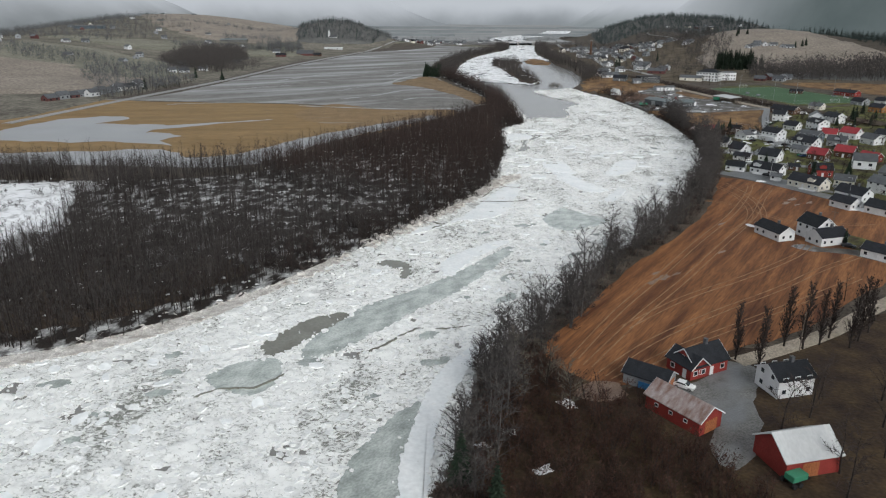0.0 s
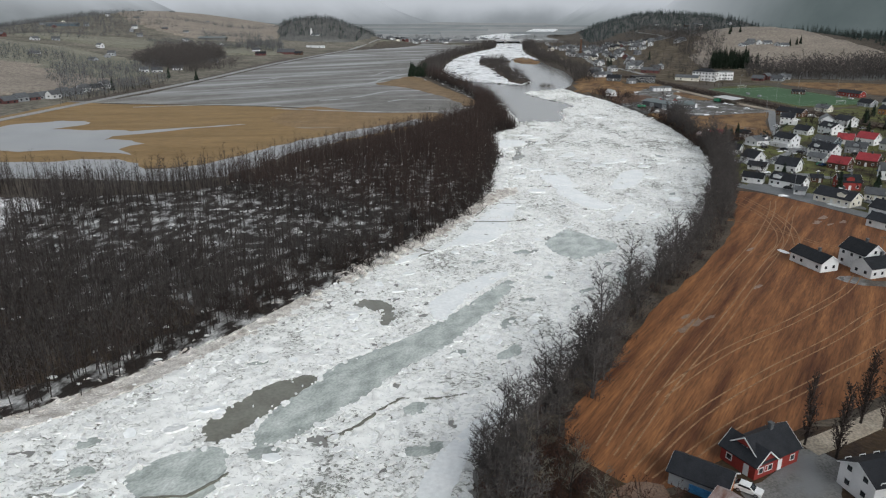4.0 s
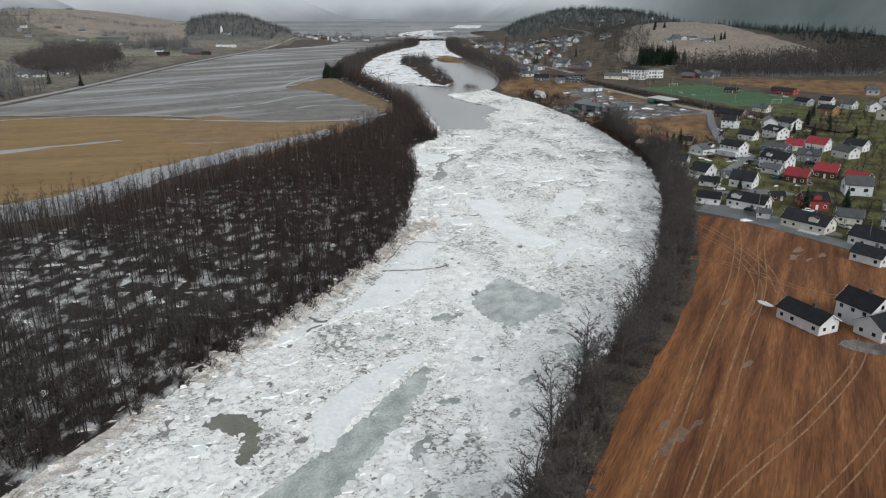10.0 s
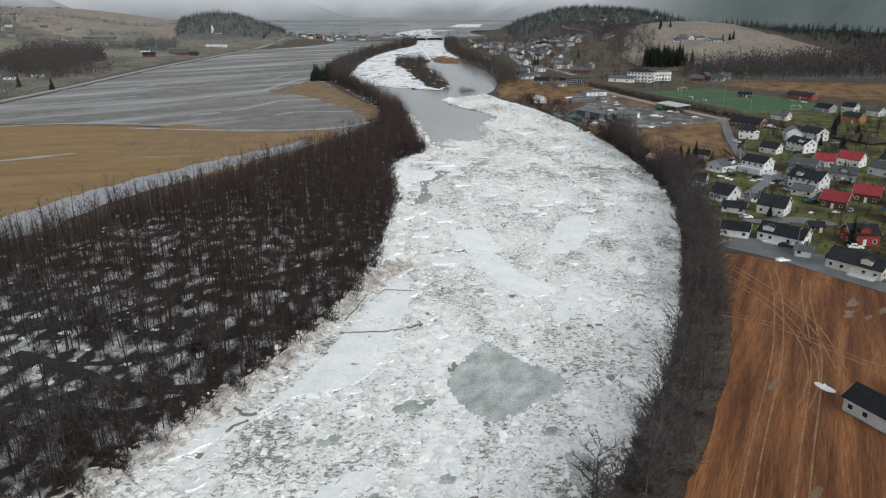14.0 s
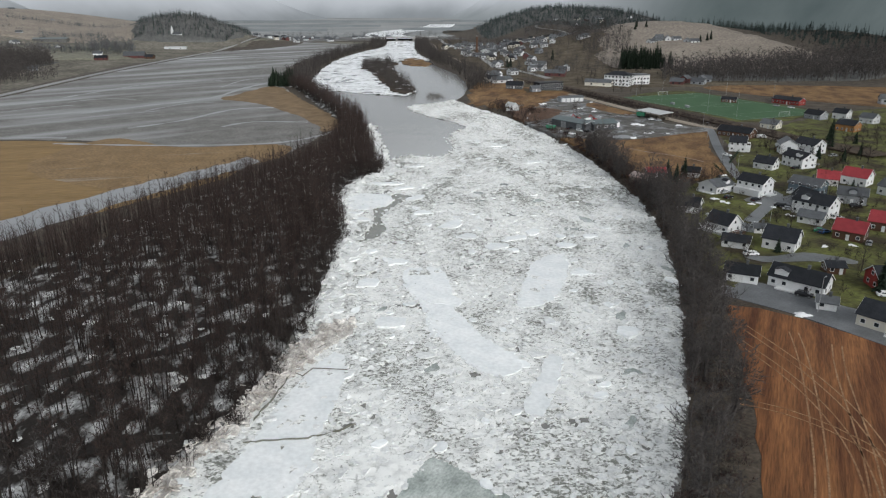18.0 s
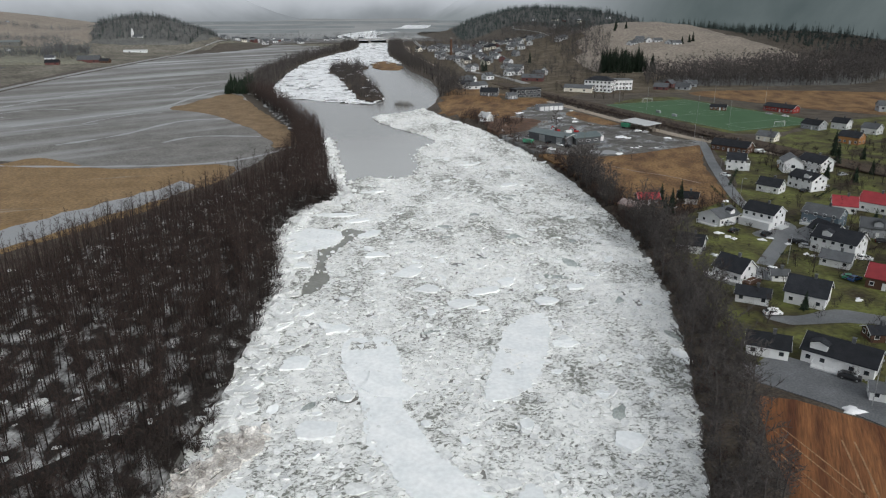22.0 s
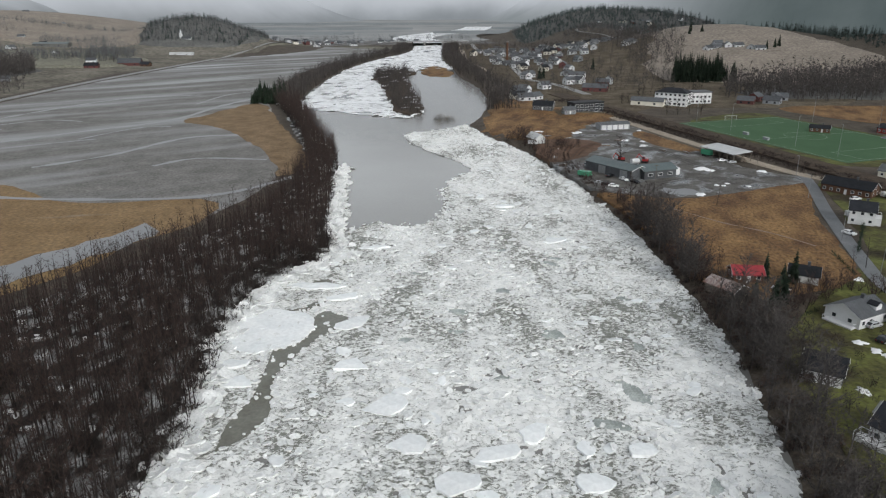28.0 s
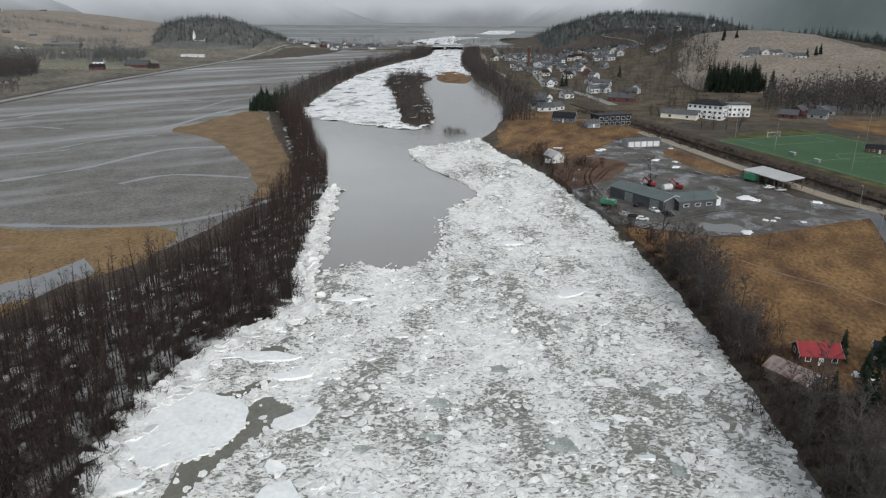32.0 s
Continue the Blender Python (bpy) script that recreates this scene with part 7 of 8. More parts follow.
def excavator(x, y, turn, paint, label):
    root = tagged(new("excavator"), label, "excavator")
    root.matrix_world = pose(x, y, 1.58, 0, 0, turn) @ Matrix.Diagonal((0.75, 0.75, 0.75, 1))
    for q in (-1.0, 1.0):
        bm = block(0, q, 0.45, 3.4, 0.55, 0.9)
        bmesh.ops.bevel(bm, geom=bm.edges[:], offset=0.2, segments=3, affect="EDGES")
        part("track", bm, RUBBER, root)
    bm = block(-0.2, 0, 1.55, 3.0, 2.4, 1.2)
    bmesh.ops.bevel(bm, geom=bm.edges[:], offset=0.12, segments=2, affect="EDGES")
    part("body", bm, paint, root)
    cab = part("cab", block(0.7, 0.65, 2.4, 1.3, 1.0, 1.5), paint, root)
    part("pane", block(0.72, 0.65, 2.6, 1.34, 1.04, 0.8), GLASS, cab)
    bm = bmesh.new()
    bmesh.ops.create_cube(bm, size=1, matrix=pose(2.2, -0.2, 3.2, 0, -40) @ Matrix.Diagonal((3.6, 0.35, 0.5, 1)))
    part("boom", bm, paint, root)
    bm = bmesh.new()
    bmesh.ops.create_cube(bm, size=1, matrix=pose(3.9, -0.2, 3.3, 0, 62) @ Matrix.Diagonal((2.6, 0.3, 0.4, 1)))
    part("stick", bm, paint, root)
    part("bucket", prism([(4.2, 1.6), (4.9, 2.2), (5.2, 1.7), (4.9, 1.1), (4.4, 1.1)], 1.0), STEEL, root)


excavator(137.0, 500.8, 150, PAINTS["red"], "red excavator in the workshop yard")
excavator(128.7, 504.5, 190, PAINTS["red"], "small red digger in the workshop yard")
for i, (x, y, turn, n) in enumerate([(104, 498, 20, 3), (160, 519, -70, 5), (152, 524, -60, 4), (110, 560, 10, 4), (118, 553, 30, 3), (131, 536, 0, 4), (140, 548, 40, 5), (104, 512, 80, 4)]):
    root = tagged(new("timber_stack"), "untidy stack of boards and scrap in the yard", "timber stack", "stacks in the yard")
    root.matrix_world = pose(x, y, 1.58, 0, 0, turn)
    for k in range(n):
        part("board", block(0.1 * (k % 2), -0.7 + 0.45 * k, 0.15 + 0.12 * (k % 3), 3.5 - 0.3 * (k % 2), 0.4, 0.3), (TIMBER, BROWNW, STEEL)[k % 3], root)
tank = tagged(new("storage_tank"), "white cylindrical storage tank on steel cradles in the yard", "tank")
tank.matrix_world = pose(132.0, 497.6, 1.58, 0, 0, 20)
bm = bmesh.new()
bmesh.ops.create_cone(bm, cap_ends=True, segments=20, radius1=1.0, radius2=1.0, depth=3.4, matrix=Matrix.Translation((0, 0, 1.4)) @ Matrix.Rotation(radians(90), 4, "Y"))
bmesh.ops.bevel(bm, geom=[e for e in bm.edges if abs(e.verts[0].co.x - e.verts[1].co.x) < 1e-4], offset=0.15, segments=2, affect="EDGES")
part("shell", bm, WHITE, tank)
for q in (-1.1, 1.1):
    part("cradle", block(q, 0, 0.3, 0.25, 1.6, 0.7), STEEL, tank)
part("hatch", block(0, 0, 2.42, 0.6, 0.6, 0.15), STEEL, tank)
# hedges round the gardens
HEDGES = [((140.5, 349.2), (153.9, 353.2), 1.4), ((133.7, 327.5), (140.2, 330.1), 1.2), ((151.6, 341.7), (161.8, 353.7), 2.4), ((147.8, 369.9), (155.9, 375.4), 1.2), ((176.2, 376.6), (190.1, 386.5), 1.0), ((198.2, 390.3), (221.4, 417.1), 2.6), ((153.5, 369.3), (161.6, 376.5), 1.0), ((156.6, 394.7), (175.4, 422.0), 1.6), ((128.2, 329.7), (128.7, 325.9), 1.0), ((126.3, 308.1), (121.5, 296.4), 1.6), ((120.3, 356.7), (127.8, 360.8), 1.4), ((175.2, 367.0), (182.0, 372.7), 1.4), ((155.0, 326.9), (170.2, 333.8), 1.2), ((150.3, 395.4), (146.8, 379.7), 1.4)]
for i, (a, b, h) in enumerate(HEDGES):
    hr = np.random.default_rng(700 + i)
    a, b = np.array(a), np.array(b)
    n = int(np.hypot(*(b - a)) * 14)
    pieces = []
    for _ in range(n):
        p = np.array([*(a + (b - a) * hr.random() + hr.normal(0, 0.18, 2)), 1.5 + hr.uniform(0, 0.4) * h])
        d = hr.normal(0, 1, 3) * (0.5, 0.5, 0.3) + (0, 0, 0.8)
        pieces.append(blade(p, p + d * h * hr.uniform(0.35, 0.7), 0.05, hr))
    v, t = join(pieces)
    tagged(new("hedge", tri_mesh("hedge", v, t, (TWIG, SPRUCE, TWIGRED)[i % 3])), "clipped garden hedge beside a lawn", "hedge", "garden hedges")
# a red shed and cabins between the meadow and the gardens
house(121, 379, -8, 8, 6, 2.3, 4.0, BROWNW, ROOFR, "small cabin with a wine-red roof in the bushes", "shed", chimney=False)
house(113.4, 371.5, -60, 9, 6, 2.2, 3.6, TIMBER, RUSTY, "weathered board shed in the bushes", "shed", chimney=False, windows=False)
house(133.5, 377.5, -30, 7.5, 6, 2.5, 4.4, WHITE, ROOFD, "small white house with black roof at the lane", group="houses of the village")

# ---- the far village, farms and church ----
def far_house(x, y, turn, length, width, eaves, ridge, wall, roof, label, lift=0.0, name="house", group="distant houses"):
    z = float(ground_height(np.array([x]), np.array([y]))[0]) + lift
    root = tagged(new(name), label, "house" if name == "house" else name.replace("_", " "), group)
    root.matrix_world = pose(x, y, z, 0, 0, turn) @ Matrix.Diagonal((0.8, 0.8, 0.8, 1))
    key = ("far", length, width, eaves, ridge)

    def walls():
        bm = prism([(-width / 2, -2), (width / 2, -2), (width / 2, eaves), (0, ridge - 0.1), (-width / 2, eaves)], length)
        bm.transform(Matrix.Rotation(radians(90), 4, "Z"))
        return bm

    def roofs():
        w = width / 2
        k = (ridge - eaves) / w
        bm = prism([(-w - 0.5, eaves - 0.5 * k), (0, ridge), (w + 0.5, eaves - 0.5 * k), (w + 0.5, eaves - 0.5 * k + 0.25), (0, ridge + 0.25), (-w - 0.5, eaves - 0.5 * k + 0.25)], length + 1)
        bm.transform(Matrix.Rotation(radians(90), 4, "Z"))
        return bm

    shared("wall", key + (wall.name, "w"), walls, wall, root, pose(0, 0, 0))
    shared("roof", key + (roof.name, "r"), roofs, roof, root, pose(0, 0, 0))
    for s, rz in ((-1, 0), (1, 180)):
        for i in (-1, 1):
            shared("window", "far_window", lambda: block(0, 0, 0, 1.6, 0.08, 1.4), GLASS, root, pose(i * length * 0.24, s * (width / 2 + 0.02), eaves * 0.55, 0, 0, rz))
    for s in (-1, 1):
        shared("window", "far_window", None, GLASS, root, pose(s * (length / 2 + 0.02), 0, eaves * 0.6, 0, 0, 90))
    return root


TYPES = [(10, 8, 4.6, 7.4), (12, 8.5, 3.4, 6.2), (9, 8, 5.2, 7.8)]
LOOKS = [(HAZEWHITE, ROOFG, "pale wooden house with slate-grey roof in the far village"), (HAZEWHITE, ROOFG, "white wooden house with grey roof in the far village"), (FARRED, ROOFG, "red wooden house in the far village"), (GREYW, ROOFG, "grey wooden house in the far village"), (CREAM, ROOFD, "cream wooden house in the far village")]
rng = random.Random(9)
placed = []


def hamlet(cx, cy, sx, sy, count, gap=15):
    for _ in range(count * 6):
        x, y = rng.gauss(cx, sx), rng.gauss(cy, sy)
        if count <= 0:
            return
        if all(math.hypot(x - a, y - b) > gap for a, b in placed) and not inside(np.array([x]), np.array([y]), RIVER)[0] and distance_to(np.array([x]), np.array([y]), RIGHT)[0] > 14:
            placed.append((x, y))
            ln, wd, ev, rg = TYPES[rng.randrange(3)]
            wall, roof, label = LOOKS[rng.choice((0, 0, 1, 1, 3, 3, 4, 2))]
            far_house(x, y, rng.choice((-60, 30, 10, -20, 70)), ln, wd, ev, rg, wall, roof, label)
            count -= 1


for x, y, turn, k, look_ in [(167, 781, 20, 2, 0), (176, 786, -60, 0, 0), (121, 706, -40, 0, 0), (126, 694, 40, 1, 0), (119, 690, 10, 1, 1), (143, 752, 30, 0, 0), (252, 665, -35, 1, 2), (263, 676, 40, 0, 2), (268, 664, -41, 1, 3), (281, 681, -20, 1, 3), (274, 672, 50, 0, 3), (336, 918, 10, 1, 3), (347, 917, 80, 0, 0), (356, 915, 10, 1, 0), (364, 905, 60, 1, 3), (341, 926, 0, 0, 3), (328, 914, 30, 1, 1), (370, 900, 0, 1, 0)]:
    wall, roof, label = LOOKS[look_]
    far_house(x, y, turn, *TYPES[k], wall, roof, label)
    placed.append((x, y))
far_house(176, 735, -25, 21, 9, 4.2, 7.2, FARRED, ROOFG, "long red building with white gables in the far village")
far_house(190, 662, -30, 24, 9, 4.0, 6.4, CREAM, ROOFG, "long pale grey building beside the school")
for x, y, turn, k, look_ in [(134, 968, 40, 0, 0), (141, 824, -60, 2, 0), (146, 838, 30, 0, 1), (177, 821, 20, 2, 0), (186, 826, -30, 0, 0), (192, 777, -10, 1, 2), (198, 783, 70, 2, 0), (119, 722, 30, 2, 0), (125, 730, -50, 0, 0), (116, 700, 20, 1, 4), (287, 1189, 10, 0, 0), (298, 1200, -30, 1, 0), (310, 1206, 60, 0, 1), (276, 1180, 10, 1, 4), (273, 996, 30, 0, 0), (281, 1004, -40, 1, 1)]:
    wall, roof, label = LOOKS[look_]
    far_house(x, y, turn, *TYPES[k], wall, roof, label)
    placed.append((x, y))
far_house(160, 985, 60, 26, 14, 6.0, 8.5, HAZEWHITE, ROOFG, "large white mill building in the far village", name="hall")
far_house(157, 1150, 20, 34, 12, 5.0, 7.0, HAZEWHITE, ROOFG, "long white warehouse in the far village", name="hall")
placed += [(160, 985), (157, 1150)]
hamlet(172, 930, 16, 40, 16, 13)
hamlet(195, 1040, 26, 50, 24, 13)
hamlet(150, 1090, 14, 60, 12, 13)
hamlet(236, 1090, 24, 30, 12, 13)
hamlet(400, 1420, 40, 20, 8, 14)
hamlet(-120, 1390, 60, 30, 24, 13)
hamlet(-20, 1420, 50, 30, 12, 13)
hamlet(-560, 1150, 120, 160, 26, 20)
hamlet(-420, 860, 50, 120, 8, 20)
hamlet(320, 440, 30, 50, 26, 15)
hamlet(250, 330, 32, 34, 22, 15)
hamlet(210, 260, 26, 26, 14, 15)
for x, y, turn, k, lk in [(-296, 480, 70, 1, 2), (-293, 489, 70, 0, 3), (-291, 497, 60, 1, 2), (-289, 506, 70, 1, 3), (-281, 507, 70, 0, 1), (-282, 520, 60, 2, 3), (-280, 532, 70, 1, 3), (-281, 546, 70, 0, 0), (-279, 559, 60, 1, 4), (-278, 572, 70, 2, 0), (-302, 697, 40, 2, 0), (-296, 711, 30, 1, 0), (-286, 736, 20, 1, 0), (-284, 836, 20, 1, 3)]:
    wall, roof, label = LOOKS[lk]
    far_house(x, y, turn, *TYPES[k], wall, roof, label)
far_house(-241, 995, 6, 28, 13, 4.5, 9.5, FARRED, ROOFG, "large red barn with grey roof beside the valley road", name="barn")
far_house(-266, 962, 6, 16, 9, 4.0, 7.0, FARRED, ROOFD, "red farm outbuilding beside the valley road", name="barn")
far_house(-284, 1005, 10, 12, 9, 5.5, 8.5, HAZEWHITE, ROOFG, "white farmhouse above the valley road")
far_house(-222, 985, -10, 12, 8, 3.6, 6.4, BROWNW, ROOFD, "brown wooden farm shed with dark roof", name="barn")
far_house(-395, 1160, 4, 52, 16, 5.0, 7.0, HAZEWOOD, GREENROOF, "long dark greenhouse shed on the slope", name="shed")
far_house(-228, 1125, 0, 34, 9, 3.0, 4.4, HAZEWHITE, PALEROOF, "long low white building below the church", name="hall")
far_house(-640, 1180, 4, 60, 14, 5.0, 7.0, BLUEW, ROOFG, "long grey-blue barn on the far slope", name="barn")
church = tagged(new("church"), "white wooden church with a tall spire on a hill", "church")
church.matrix_world = pose(-243, 1200, float(ground_height(np.array([-243.0]), np.array([1200.0]))[0]), 0, 0, 5) @ Matrix.Diagonal((0.52, 0.52, 0.52, 1))
bm = prism([(-6, -3), (6, -3), (6, 7), (0, 13), (-6, 7)], 24)
bm.transform(Matrix.Rotation(radians(90), 4, "Z"))
part("nave", bm, WHITE, church)
bm = prism([(-6.5, 6.6), (0, 13), (6.5, 6.6), (6.5, 7.0), (0, 13.5), (-6.5, 7.0)], 25)
bm.transform(Matrix.Rotation(radians(90), 4, "Z"))
part("roof", bm, ROOFG, church)
part("tower", block(-12, 0, 8, 6, 6, 20), WHITE, church)
v, t = cone((-12, 0, 18), (-12, 0, 30), 4.0, 0, 4)
ob = new("spire", tri_mesh("spire", v, t, WHITE))
ob.parent = church
for i in range(4):
    for s in (-1, 1):
        part("window", block(-4 + 4.4 * i, s * 6.02, 3.6, 1.2, 0.1, 3.2), GLASS, church)
stack = tagged(new("factory_chimney"), "tall dark brick factory chimney", "chimney")
stack.matrix_world = pose(143, 961, 1.0)
v, t = cone((0, 0, -1), (0, 0, 24), 1.5, 1.0, 12)
ob = new("shaft", tri_mesh("shaft", v, t, BROWNW))
ob.parent = stack
v, t = cone((0, 0, 23.2), (0, 0, 24.2), 1.3, 1.3, 12)
ob = new("rim", tri_mesh("rim", v, t, STONE))
ob.parent = stack
bridge = tagged(new("bridge"), "pale concrete road bridge over the river", "bridge")
bridge.matrix_world = pose(76, 1352, 0, 0, 0, 3)
part("deck", block(0, 0, 6.2, 120, 8, 1.2), STONE, bridge)
for q in (-3.9, 3.9):
    part("railing", block(0, q, 7.4, 120, 0.15, 1.0), STEEL, bridge)
for q in (-36, -8, 20, 46):
    part("pier", block(q, 0, 2.6, 3, 6, 6.4), STONE, bridge)

HILL_ROAD = [(296, 1100), (309, 1180), (324, 1225), (322, 1262), (309, 1285), (299, 1306), (296, 1330), (303, 1360)]

# ---- distance: fields, woods and mountains with the mist painted in ----
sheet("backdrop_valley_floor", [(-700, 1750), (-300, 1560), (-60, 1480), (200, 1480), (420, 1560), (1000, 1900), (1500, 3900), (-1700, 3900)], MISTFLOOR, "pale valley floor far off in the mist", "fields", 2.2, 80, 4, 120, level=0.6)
sheet("far_pasture", [(-202, 905), (-172, 1100), (-138, 1330), (-60, 1345), (40, 1330), (24, 1236), (-30, 1285), (-126, 1306), (-196, 900)], GREENF, "pale pasture beside the end of the valley road", "field", 0.35, 20, 2, 129, cell=30)
sheet("far_fields", [(-330, 1330), (-140, 1335), (20, 1380), (110, 1385), (200, 1400), (420, 1420), (420, 1560), (260, 1560), (-60, 1540), (-300, 1520)], HAZEFIELD, "pale grey-brown fields far up the valley", "fields", 1.3, 40, 3, 121, level=0.6)
sheet("valley_slope", [(-268, 400), (-252, 520), (-236, 640), (-212, 915), (-150, 1300), (-330, 1560), (-800, 1750), (-1300, 1500), (-1300, 500), (-600, 300), (-330, 330)], SLOPE, "grey-brown winter slope with farms", "slope", 0.6, 30, 2, 127, cell=30)
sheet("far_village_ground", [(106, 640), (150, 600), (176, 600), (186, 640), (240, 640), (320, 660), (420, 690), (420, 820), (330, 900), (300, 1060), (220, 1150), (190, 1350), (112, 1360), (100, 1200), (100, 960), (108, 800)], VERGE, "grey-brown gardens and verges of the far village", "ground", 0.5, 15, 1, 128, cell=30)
sheet("slope_field", [(-420, 1150), (-300, 1180), (-300, 1300), (-330, 1500), (-460, 1700), (-640, 1700), (-700, 1500), (-560, 1250)], TAN, "tan field on the left slope", "field", 3.0, 30, 3, 122, cell=30)
sheet("slope_field_green", [(-340, 560), (-300, 640), (-300, 720), (-420, 860), (-560, 880), (-560, 700), (-440, 560)], GREENF, "pale green pasture on the slope", "field", 2.4, 20, 2, 123)
sheet("slope_field_orange", [(-296, 540), (-292, 620), (-400, 700), (-520, 700), (-480, 560), (-380, 500)], TAN, "tan stubble field above the road", "field", 2.8, 20, 2, 124)
sheet("slope_field_tan", [(-260, 960), (-240, 1060), (-330, 1120), (-470, 1080), (-620, 1000), (-480, 940)], GREENF, "pale field below the church", "field", 2.4, 20, 2, 125)
sheet("sandbar", [(56, 905), (62, 960), (74, 980), (82, 940), (84, 890), (76, 868), (66, 872)], HEATH, "brown sandbar in the side channel", "sandbar", 0.12, 8, 1.5, 126, level=0.2)
ribbon("far_river_ice", [(76, 1362), (62, 1440), (50, 1520), (70, 1640), (130, 1800), (190, 1960), (230, 2200)], 70, ICE_FAR, "white frozen river far up the valley", "ice", 2.6)
ribbon("hill_road", HILL_ROAD, 3.5, ROADPALE, "pale track winding up the hill", "road", 2.2)


def wood(name, poly, count, seed, kinds, mats, label, size=1.0):
    return stand(name, scatter_in(np.array(poly, float), int(count * 0.8), seed), kinds, mats, label, "wood", seed + 1, size=size)


sheet("hill_wood_floor", [(215, 1330), (230, 1560), (300, 1720), (520, 1700), (600, 1480), (500, 1340), (430, 1260), (395, 1330), (300, 1430)], HAZEWOOD, "dark floor of the wood on the rounded hill", "forest floor", 1.2, 10, 3, 230, cell=30)
sheet("hill_wood_floor", [(250, 690), (300, 670), (420, 680), (560, 760), (560, 830), (420, 800), (330, 770), (270, 735)], HAZEWOOD, "dark floor of the wood below the hillside field", "forest floor", 1.0, 10, 3, 231, cell=30)
wood("hill_wood", [(215, 1330), (230, 1560), (300, 1720), (520, 1700), (600, 1480), (500, 1340), (430, 1260), (395, 1330), (300, 1430)], 1300, 131, FAR, (TWIGHAZE, TWIGHAZE), "bare wood on the rounded hill")
wood("hill_wood", [(215, 1330), (230, 1560), (300, 1720), (520, 1700), (600, 1480), (500, 1340), (430, 1260), (395, 1330), (300, 1430)], 2200, 132, FARSPRUCE, (TWIGHAZE, HAZESPRUCE), "misty spruces on the rounded hill")
wood("hill_wood", [(268, 1290), (284, 1370), (322, 1400), (368, 1380), (380, 1310), (350, 1250), (300, 1250)], 420, 134, FAR, (TWIGHAZE, TWIGMID), "brown bare scrub on a low spur")
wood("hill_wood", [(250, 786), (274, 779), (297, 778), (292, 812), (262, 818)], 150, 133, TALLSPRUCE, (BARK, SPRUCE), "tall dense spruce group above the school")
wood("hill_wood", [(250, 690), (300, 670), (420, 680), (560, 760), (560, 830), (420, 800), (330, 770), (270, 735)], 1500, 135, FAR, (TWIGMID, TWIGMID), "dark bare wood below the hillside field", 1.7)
wood("hill_wood", [(196, 690), (226, 700), (250, 715), (240, 722), (200, 712)], 26, 167, FAR, (BARK, TWIG), "bare trees round the school")
sheet("hill_wood_floor", [(-300, 1180), (-180, 1200), (-160, 1330), (-200, 1420), (-340, 1400)], HAZEWOOD, "dark floor of the wooded knoll", "forest floor", 3.4, 10, 3, 233, cell=20)
wood("hill_wood", [(-300, 1180), (-180, 1200), (-160, 1330), (-200, 1420), (-340, 1400)], 2000, 139, FAR, (TWIGMID, TWIGHAZE), "wooded knoll behind the church")
wood("hill_wood", [(-300, 1180), (-180, 1200), (-160, 1330), (-200, 1420), (-340, 1400)], 620, 169, FARSPRUCE, (BARK, HAZESPRUCE), "dark spruces on the knoll behind the church")
wood("hill_wood", [(-420, 1180), (-330, 1190), (-330, 1215), (-430, 1215)], 160, 171, FAR, (TWIGHAZE, TWIGHAZE), "bare hedgerow across the tan slope field")
wood("hill_wood", [(-560, 1330), (-330, 1345), (-330, 1370), (-560, 1360)], 240, 173, FAR, (TWIGHAZE, TWIGHAZE), "bare hedgerow across the tan slope field")
wood("hill_wood", [(-310, 740), (-290, 780), (-290, 900), (-330, 980), (-380, 940), (-360, 800)], 1500, 141, FAR, (TWIGMID, TWIGMID), "bare wood along the slope", 1.5)
sheet("hill_wood_floor", [(-306, 745), (-290, 780), (-288, 900), (-320, 980), (-380, 950), (-366, 800)], HAZEWOOD, "dark floor of the wood on the slope", "forest floor", 0.9, 10, 3, 232, cell=30)
wood("hill_wood", [(-262, 700), (-236, 760), (-244, 800), (-300, 800), (-310, 740)], 200, 175, FAR, (TWIGMID, TWIGMID), "bare trees beside the valley road", 1.5)
wood("hill_wood", [(-262, 1010), (-300, 1020), (-330, 1060), (-320, 1130), (-280, 1120), (-254, 1040)], 220, 177, FAR, (TWIGMID, TWIGHAZE), "bare trees round the valley farm", 1.7)
wood("hill_wood", [(-420, 1000), (-320, 1010), (-300, 1060), (-360, 1100), (-460, 1060)], 500, 161, FAR, (BARK, TWIGHAZE), "bare wood round the slope farms")
wood("hill_wood", [(-560, 560), (-420, 470), (-400, 500), (-470, 560), (-600, 640)], 420, 163, FAR, (BARK, TWIGHAZE), "bare wood on the lower slope")
wood("hill_wood", [(-260, 470), (-252, 530), (-244, 600), (-256, 640), (-282, 620), (-284, 520)], 260, 165, FAR, (BARK, TWIGHAZE), "bare trees round the houses by the road")
wood("hill_wood", [(-300, 560), (-290, 720), (-330, 760), (-400, 720), (-340, 600)], 520, 143, FAR, (BARK, TWIGHAZE), "bare trees along the slope")
wood("hill_wood", [(-700, 900), (-500, 1000), (-500, 1150), (-700, 1400), (-900, 1300), (-900, 900)], 2200, 145, FAR, (BARK, TWIGHAZE), "bare woods between the farms")
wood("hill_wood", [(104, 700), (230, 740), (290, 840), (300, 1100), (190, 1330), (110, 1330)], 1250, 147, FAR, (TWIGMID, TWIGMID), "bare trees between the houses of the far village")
wood("hill_wood", [(-200, 1400), (150, 1400), (200, 1600), (-150, 1600)], 350, 149, FAR, (BARK, TWIGHAZE), "bare trees up the valley")
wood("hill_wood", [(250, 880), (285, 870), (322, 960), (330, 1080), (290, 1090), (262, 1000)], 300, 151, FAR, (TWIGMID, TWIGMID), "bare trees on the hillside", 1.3)
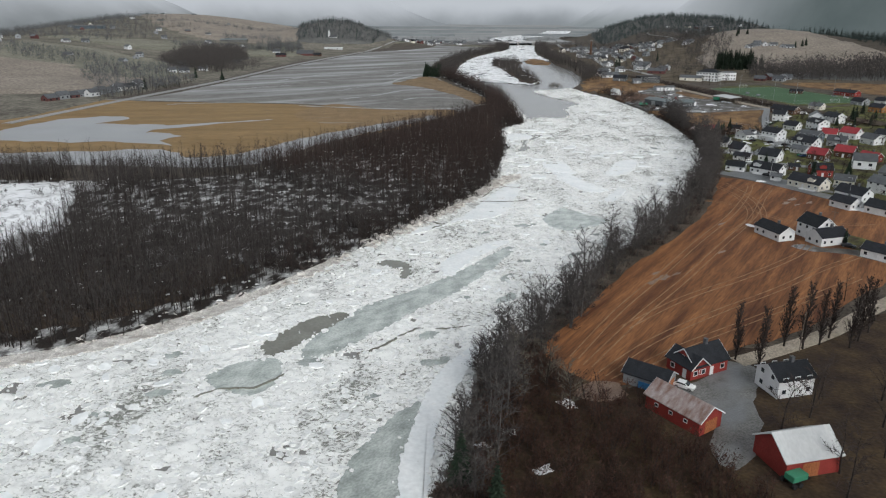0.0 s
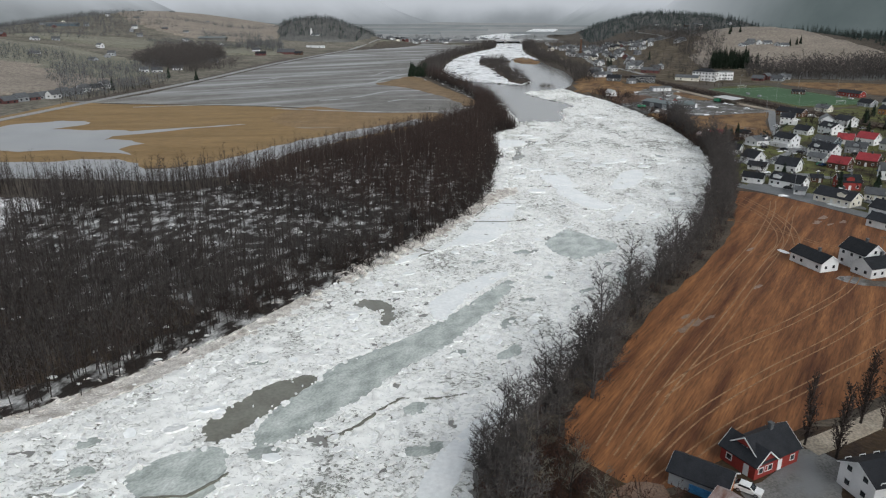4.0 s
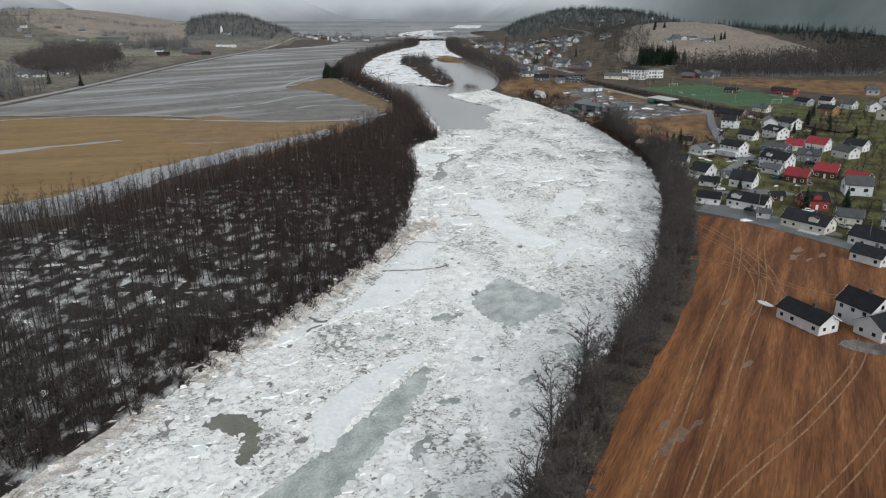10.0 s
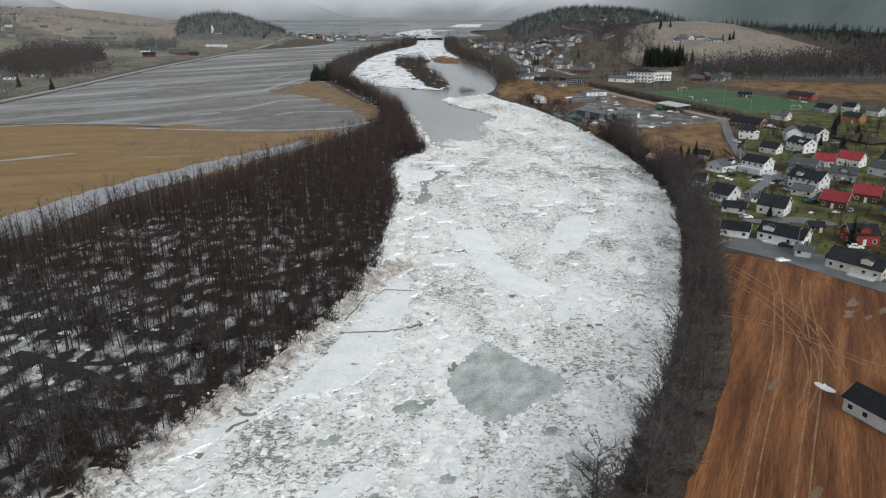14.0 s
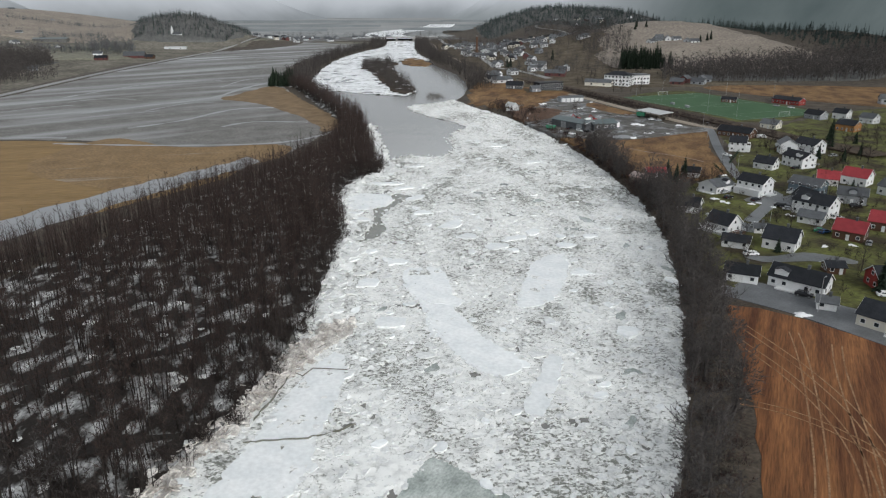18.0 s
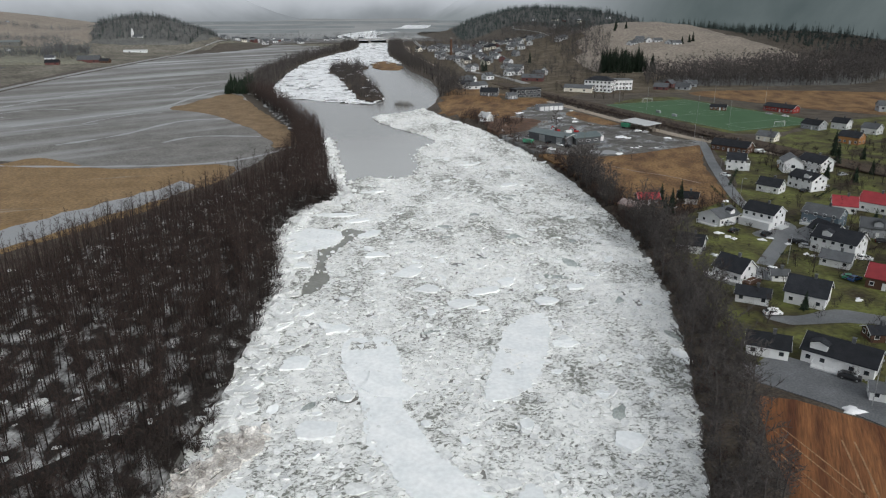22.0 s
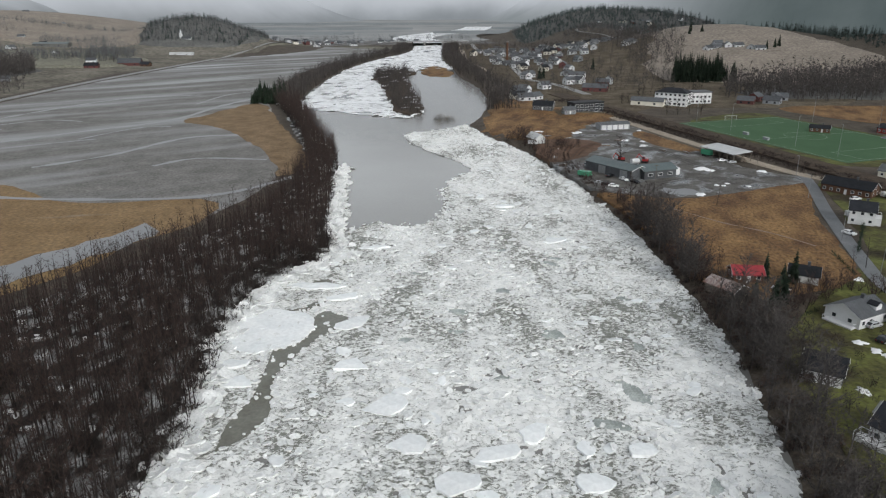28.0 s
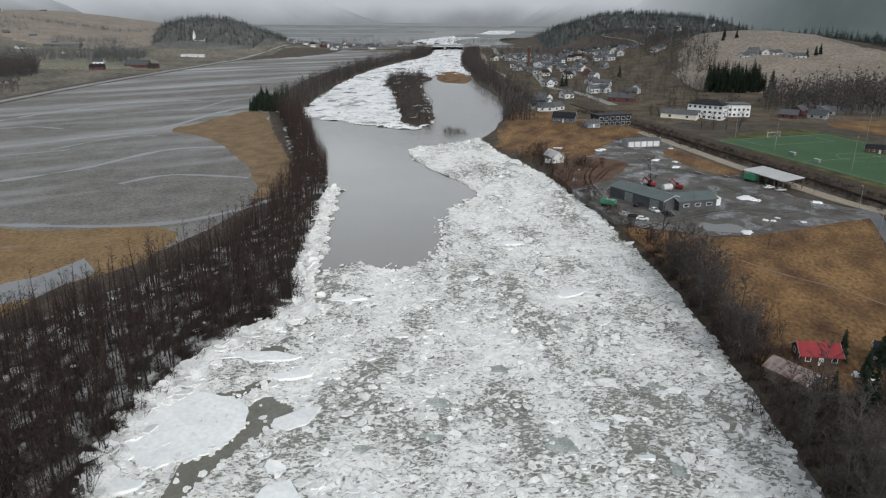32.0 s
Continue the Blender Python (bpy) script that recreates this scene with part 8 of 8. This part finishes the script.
wood("hill_wood", [(490, 760), (700, 760), (760, 1100), (520, 1280), (390, 1200), (440, 1090), (480, 980), (500, 880)], 1500, 153, FARSPRUCE, (BARK, HAZESPRUCE), "dark spruce forest behind the hillside field")
wood("hill_wood", [(-600, 760), (-400, 700), (-380, 760), (-440, 800), (-600, 840)], 600, 157, FAR, (BARK, TWIGHAZE), "bare wood between the slope fields")
wood("hill_wood", [(-900, 1300), (-620, 1180), (-460, 1240), (-560, 1330), (-760, 1600), (-900, 1600)], 1200, 159, FAR, (BARK, TWIGHAZE), "misty wood on the upper slope")
for i, (x, y) in enumerate([(376, 899), (386, 904), (392, 908), (350, 990), (342, 1000), (335, 985), (152, 824), (156, 829), (210, 880), (-232, 640), (-266, 560), (-262, 655)]):
    tree(x, y, SPRUCES, i % 3, (BARK, SPRUCE), 1.1, 40 * i, "spruce_tree", "dark spruce on a distant slope", "spruces")

# Flat glowing strips of wood, their haze set in the emission colour.
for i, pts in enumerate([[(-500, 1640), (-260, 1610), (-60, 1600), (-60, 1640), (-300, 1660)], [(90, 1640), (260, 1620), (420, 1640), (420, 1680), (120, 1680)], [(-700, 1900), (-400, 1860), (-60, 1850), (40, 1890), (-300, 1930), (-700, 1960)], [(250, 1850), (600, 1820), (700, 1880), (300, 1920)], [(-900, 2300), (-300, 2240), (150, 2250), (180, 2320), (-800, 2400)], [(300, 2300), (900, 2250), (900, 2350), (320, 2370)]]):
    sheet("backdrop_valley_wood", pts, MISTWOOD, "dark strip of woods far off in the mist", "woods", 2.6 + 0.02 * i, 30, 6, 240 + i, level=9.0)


def mountain(name, points, base, top, mat, label, seed, rough=0.35):
    """A long hill drawn along a line on the ground, with an uneven crest and a broad foot."""
    line = smooth_line(points, 60)
    d = np.gradient(line, axis=0)
    d /= np.hypot(d[:, 0], d[:, 1])[:, None]
    nrm = np.stack([-d[:, 1], d[:, 0]], 1)
    rows = 9
    verts = []
    for k in range(rows):
        f = k / (rows - 1)
        for i, (p, q) in enumerate(zip(line, nrm)):
            taper = min(1.0, 0.04 + min(i, len(line) - 1 - i) / (len(line) * 0.3))
            h = top * taper * (1 + rough * noise.noise((i * 0.13, seed, f))) * math.sin(f * math.pi / 2) ** 1.4
            w = base * (1 - f) * (1 + 0.25 * noise.noise((i * 0.2, seed + 5, f * 2)))
            verts.append((p[0] + q[0] * w, p[1] + q[1] * w, -4 + h))
    n = len(line)
    faces = [(k * n + i, k * n + i + 1, (k + 1) * n + i + 1, (k + 1) * n + i) for k in range(rows - 1) for i in range(n - 1)]
    return tagged(new(name, mesh_from(name, verts, faces, mat, True)), label, "mountain", kind="structure")


# Glowing ridges: the low cloud is painted into their emission.
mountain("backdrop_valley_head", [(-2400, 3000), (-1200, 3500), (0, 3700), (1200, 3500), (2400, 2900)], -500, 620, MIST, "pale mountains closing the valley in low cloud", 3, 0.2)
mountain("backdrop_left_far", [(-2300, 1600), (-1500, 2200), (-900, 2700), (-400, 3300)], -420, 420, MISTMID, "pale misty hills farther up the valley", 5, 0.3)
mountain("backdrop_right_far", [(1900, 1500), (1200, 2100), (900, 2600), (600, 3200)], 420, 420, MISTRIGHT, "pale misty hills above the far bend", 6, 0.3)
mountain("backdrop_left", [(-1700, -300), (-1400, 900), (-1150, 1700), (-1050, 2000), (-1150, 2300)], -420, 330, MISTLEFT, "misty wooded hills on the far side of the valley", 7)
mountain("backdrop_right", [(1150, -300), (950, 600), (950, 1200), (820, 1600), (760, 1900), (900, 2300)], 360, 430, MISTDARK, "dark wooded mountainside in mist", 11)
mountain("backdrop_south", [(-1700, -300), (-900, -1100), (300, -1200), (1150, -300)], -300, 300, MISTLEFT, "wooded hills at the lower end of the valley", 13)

# ---- the plan above is drawn at 4:5; bring the whole site to its true size ----
SITE = 1.25
for ob in list(scene.objects):
    if ob.parent is None and ob.type in {"MESH", "EMPTY"}:
        ob.matrix_world = Matrix.Scale(SITE, 4) @ ob.matrix_basis
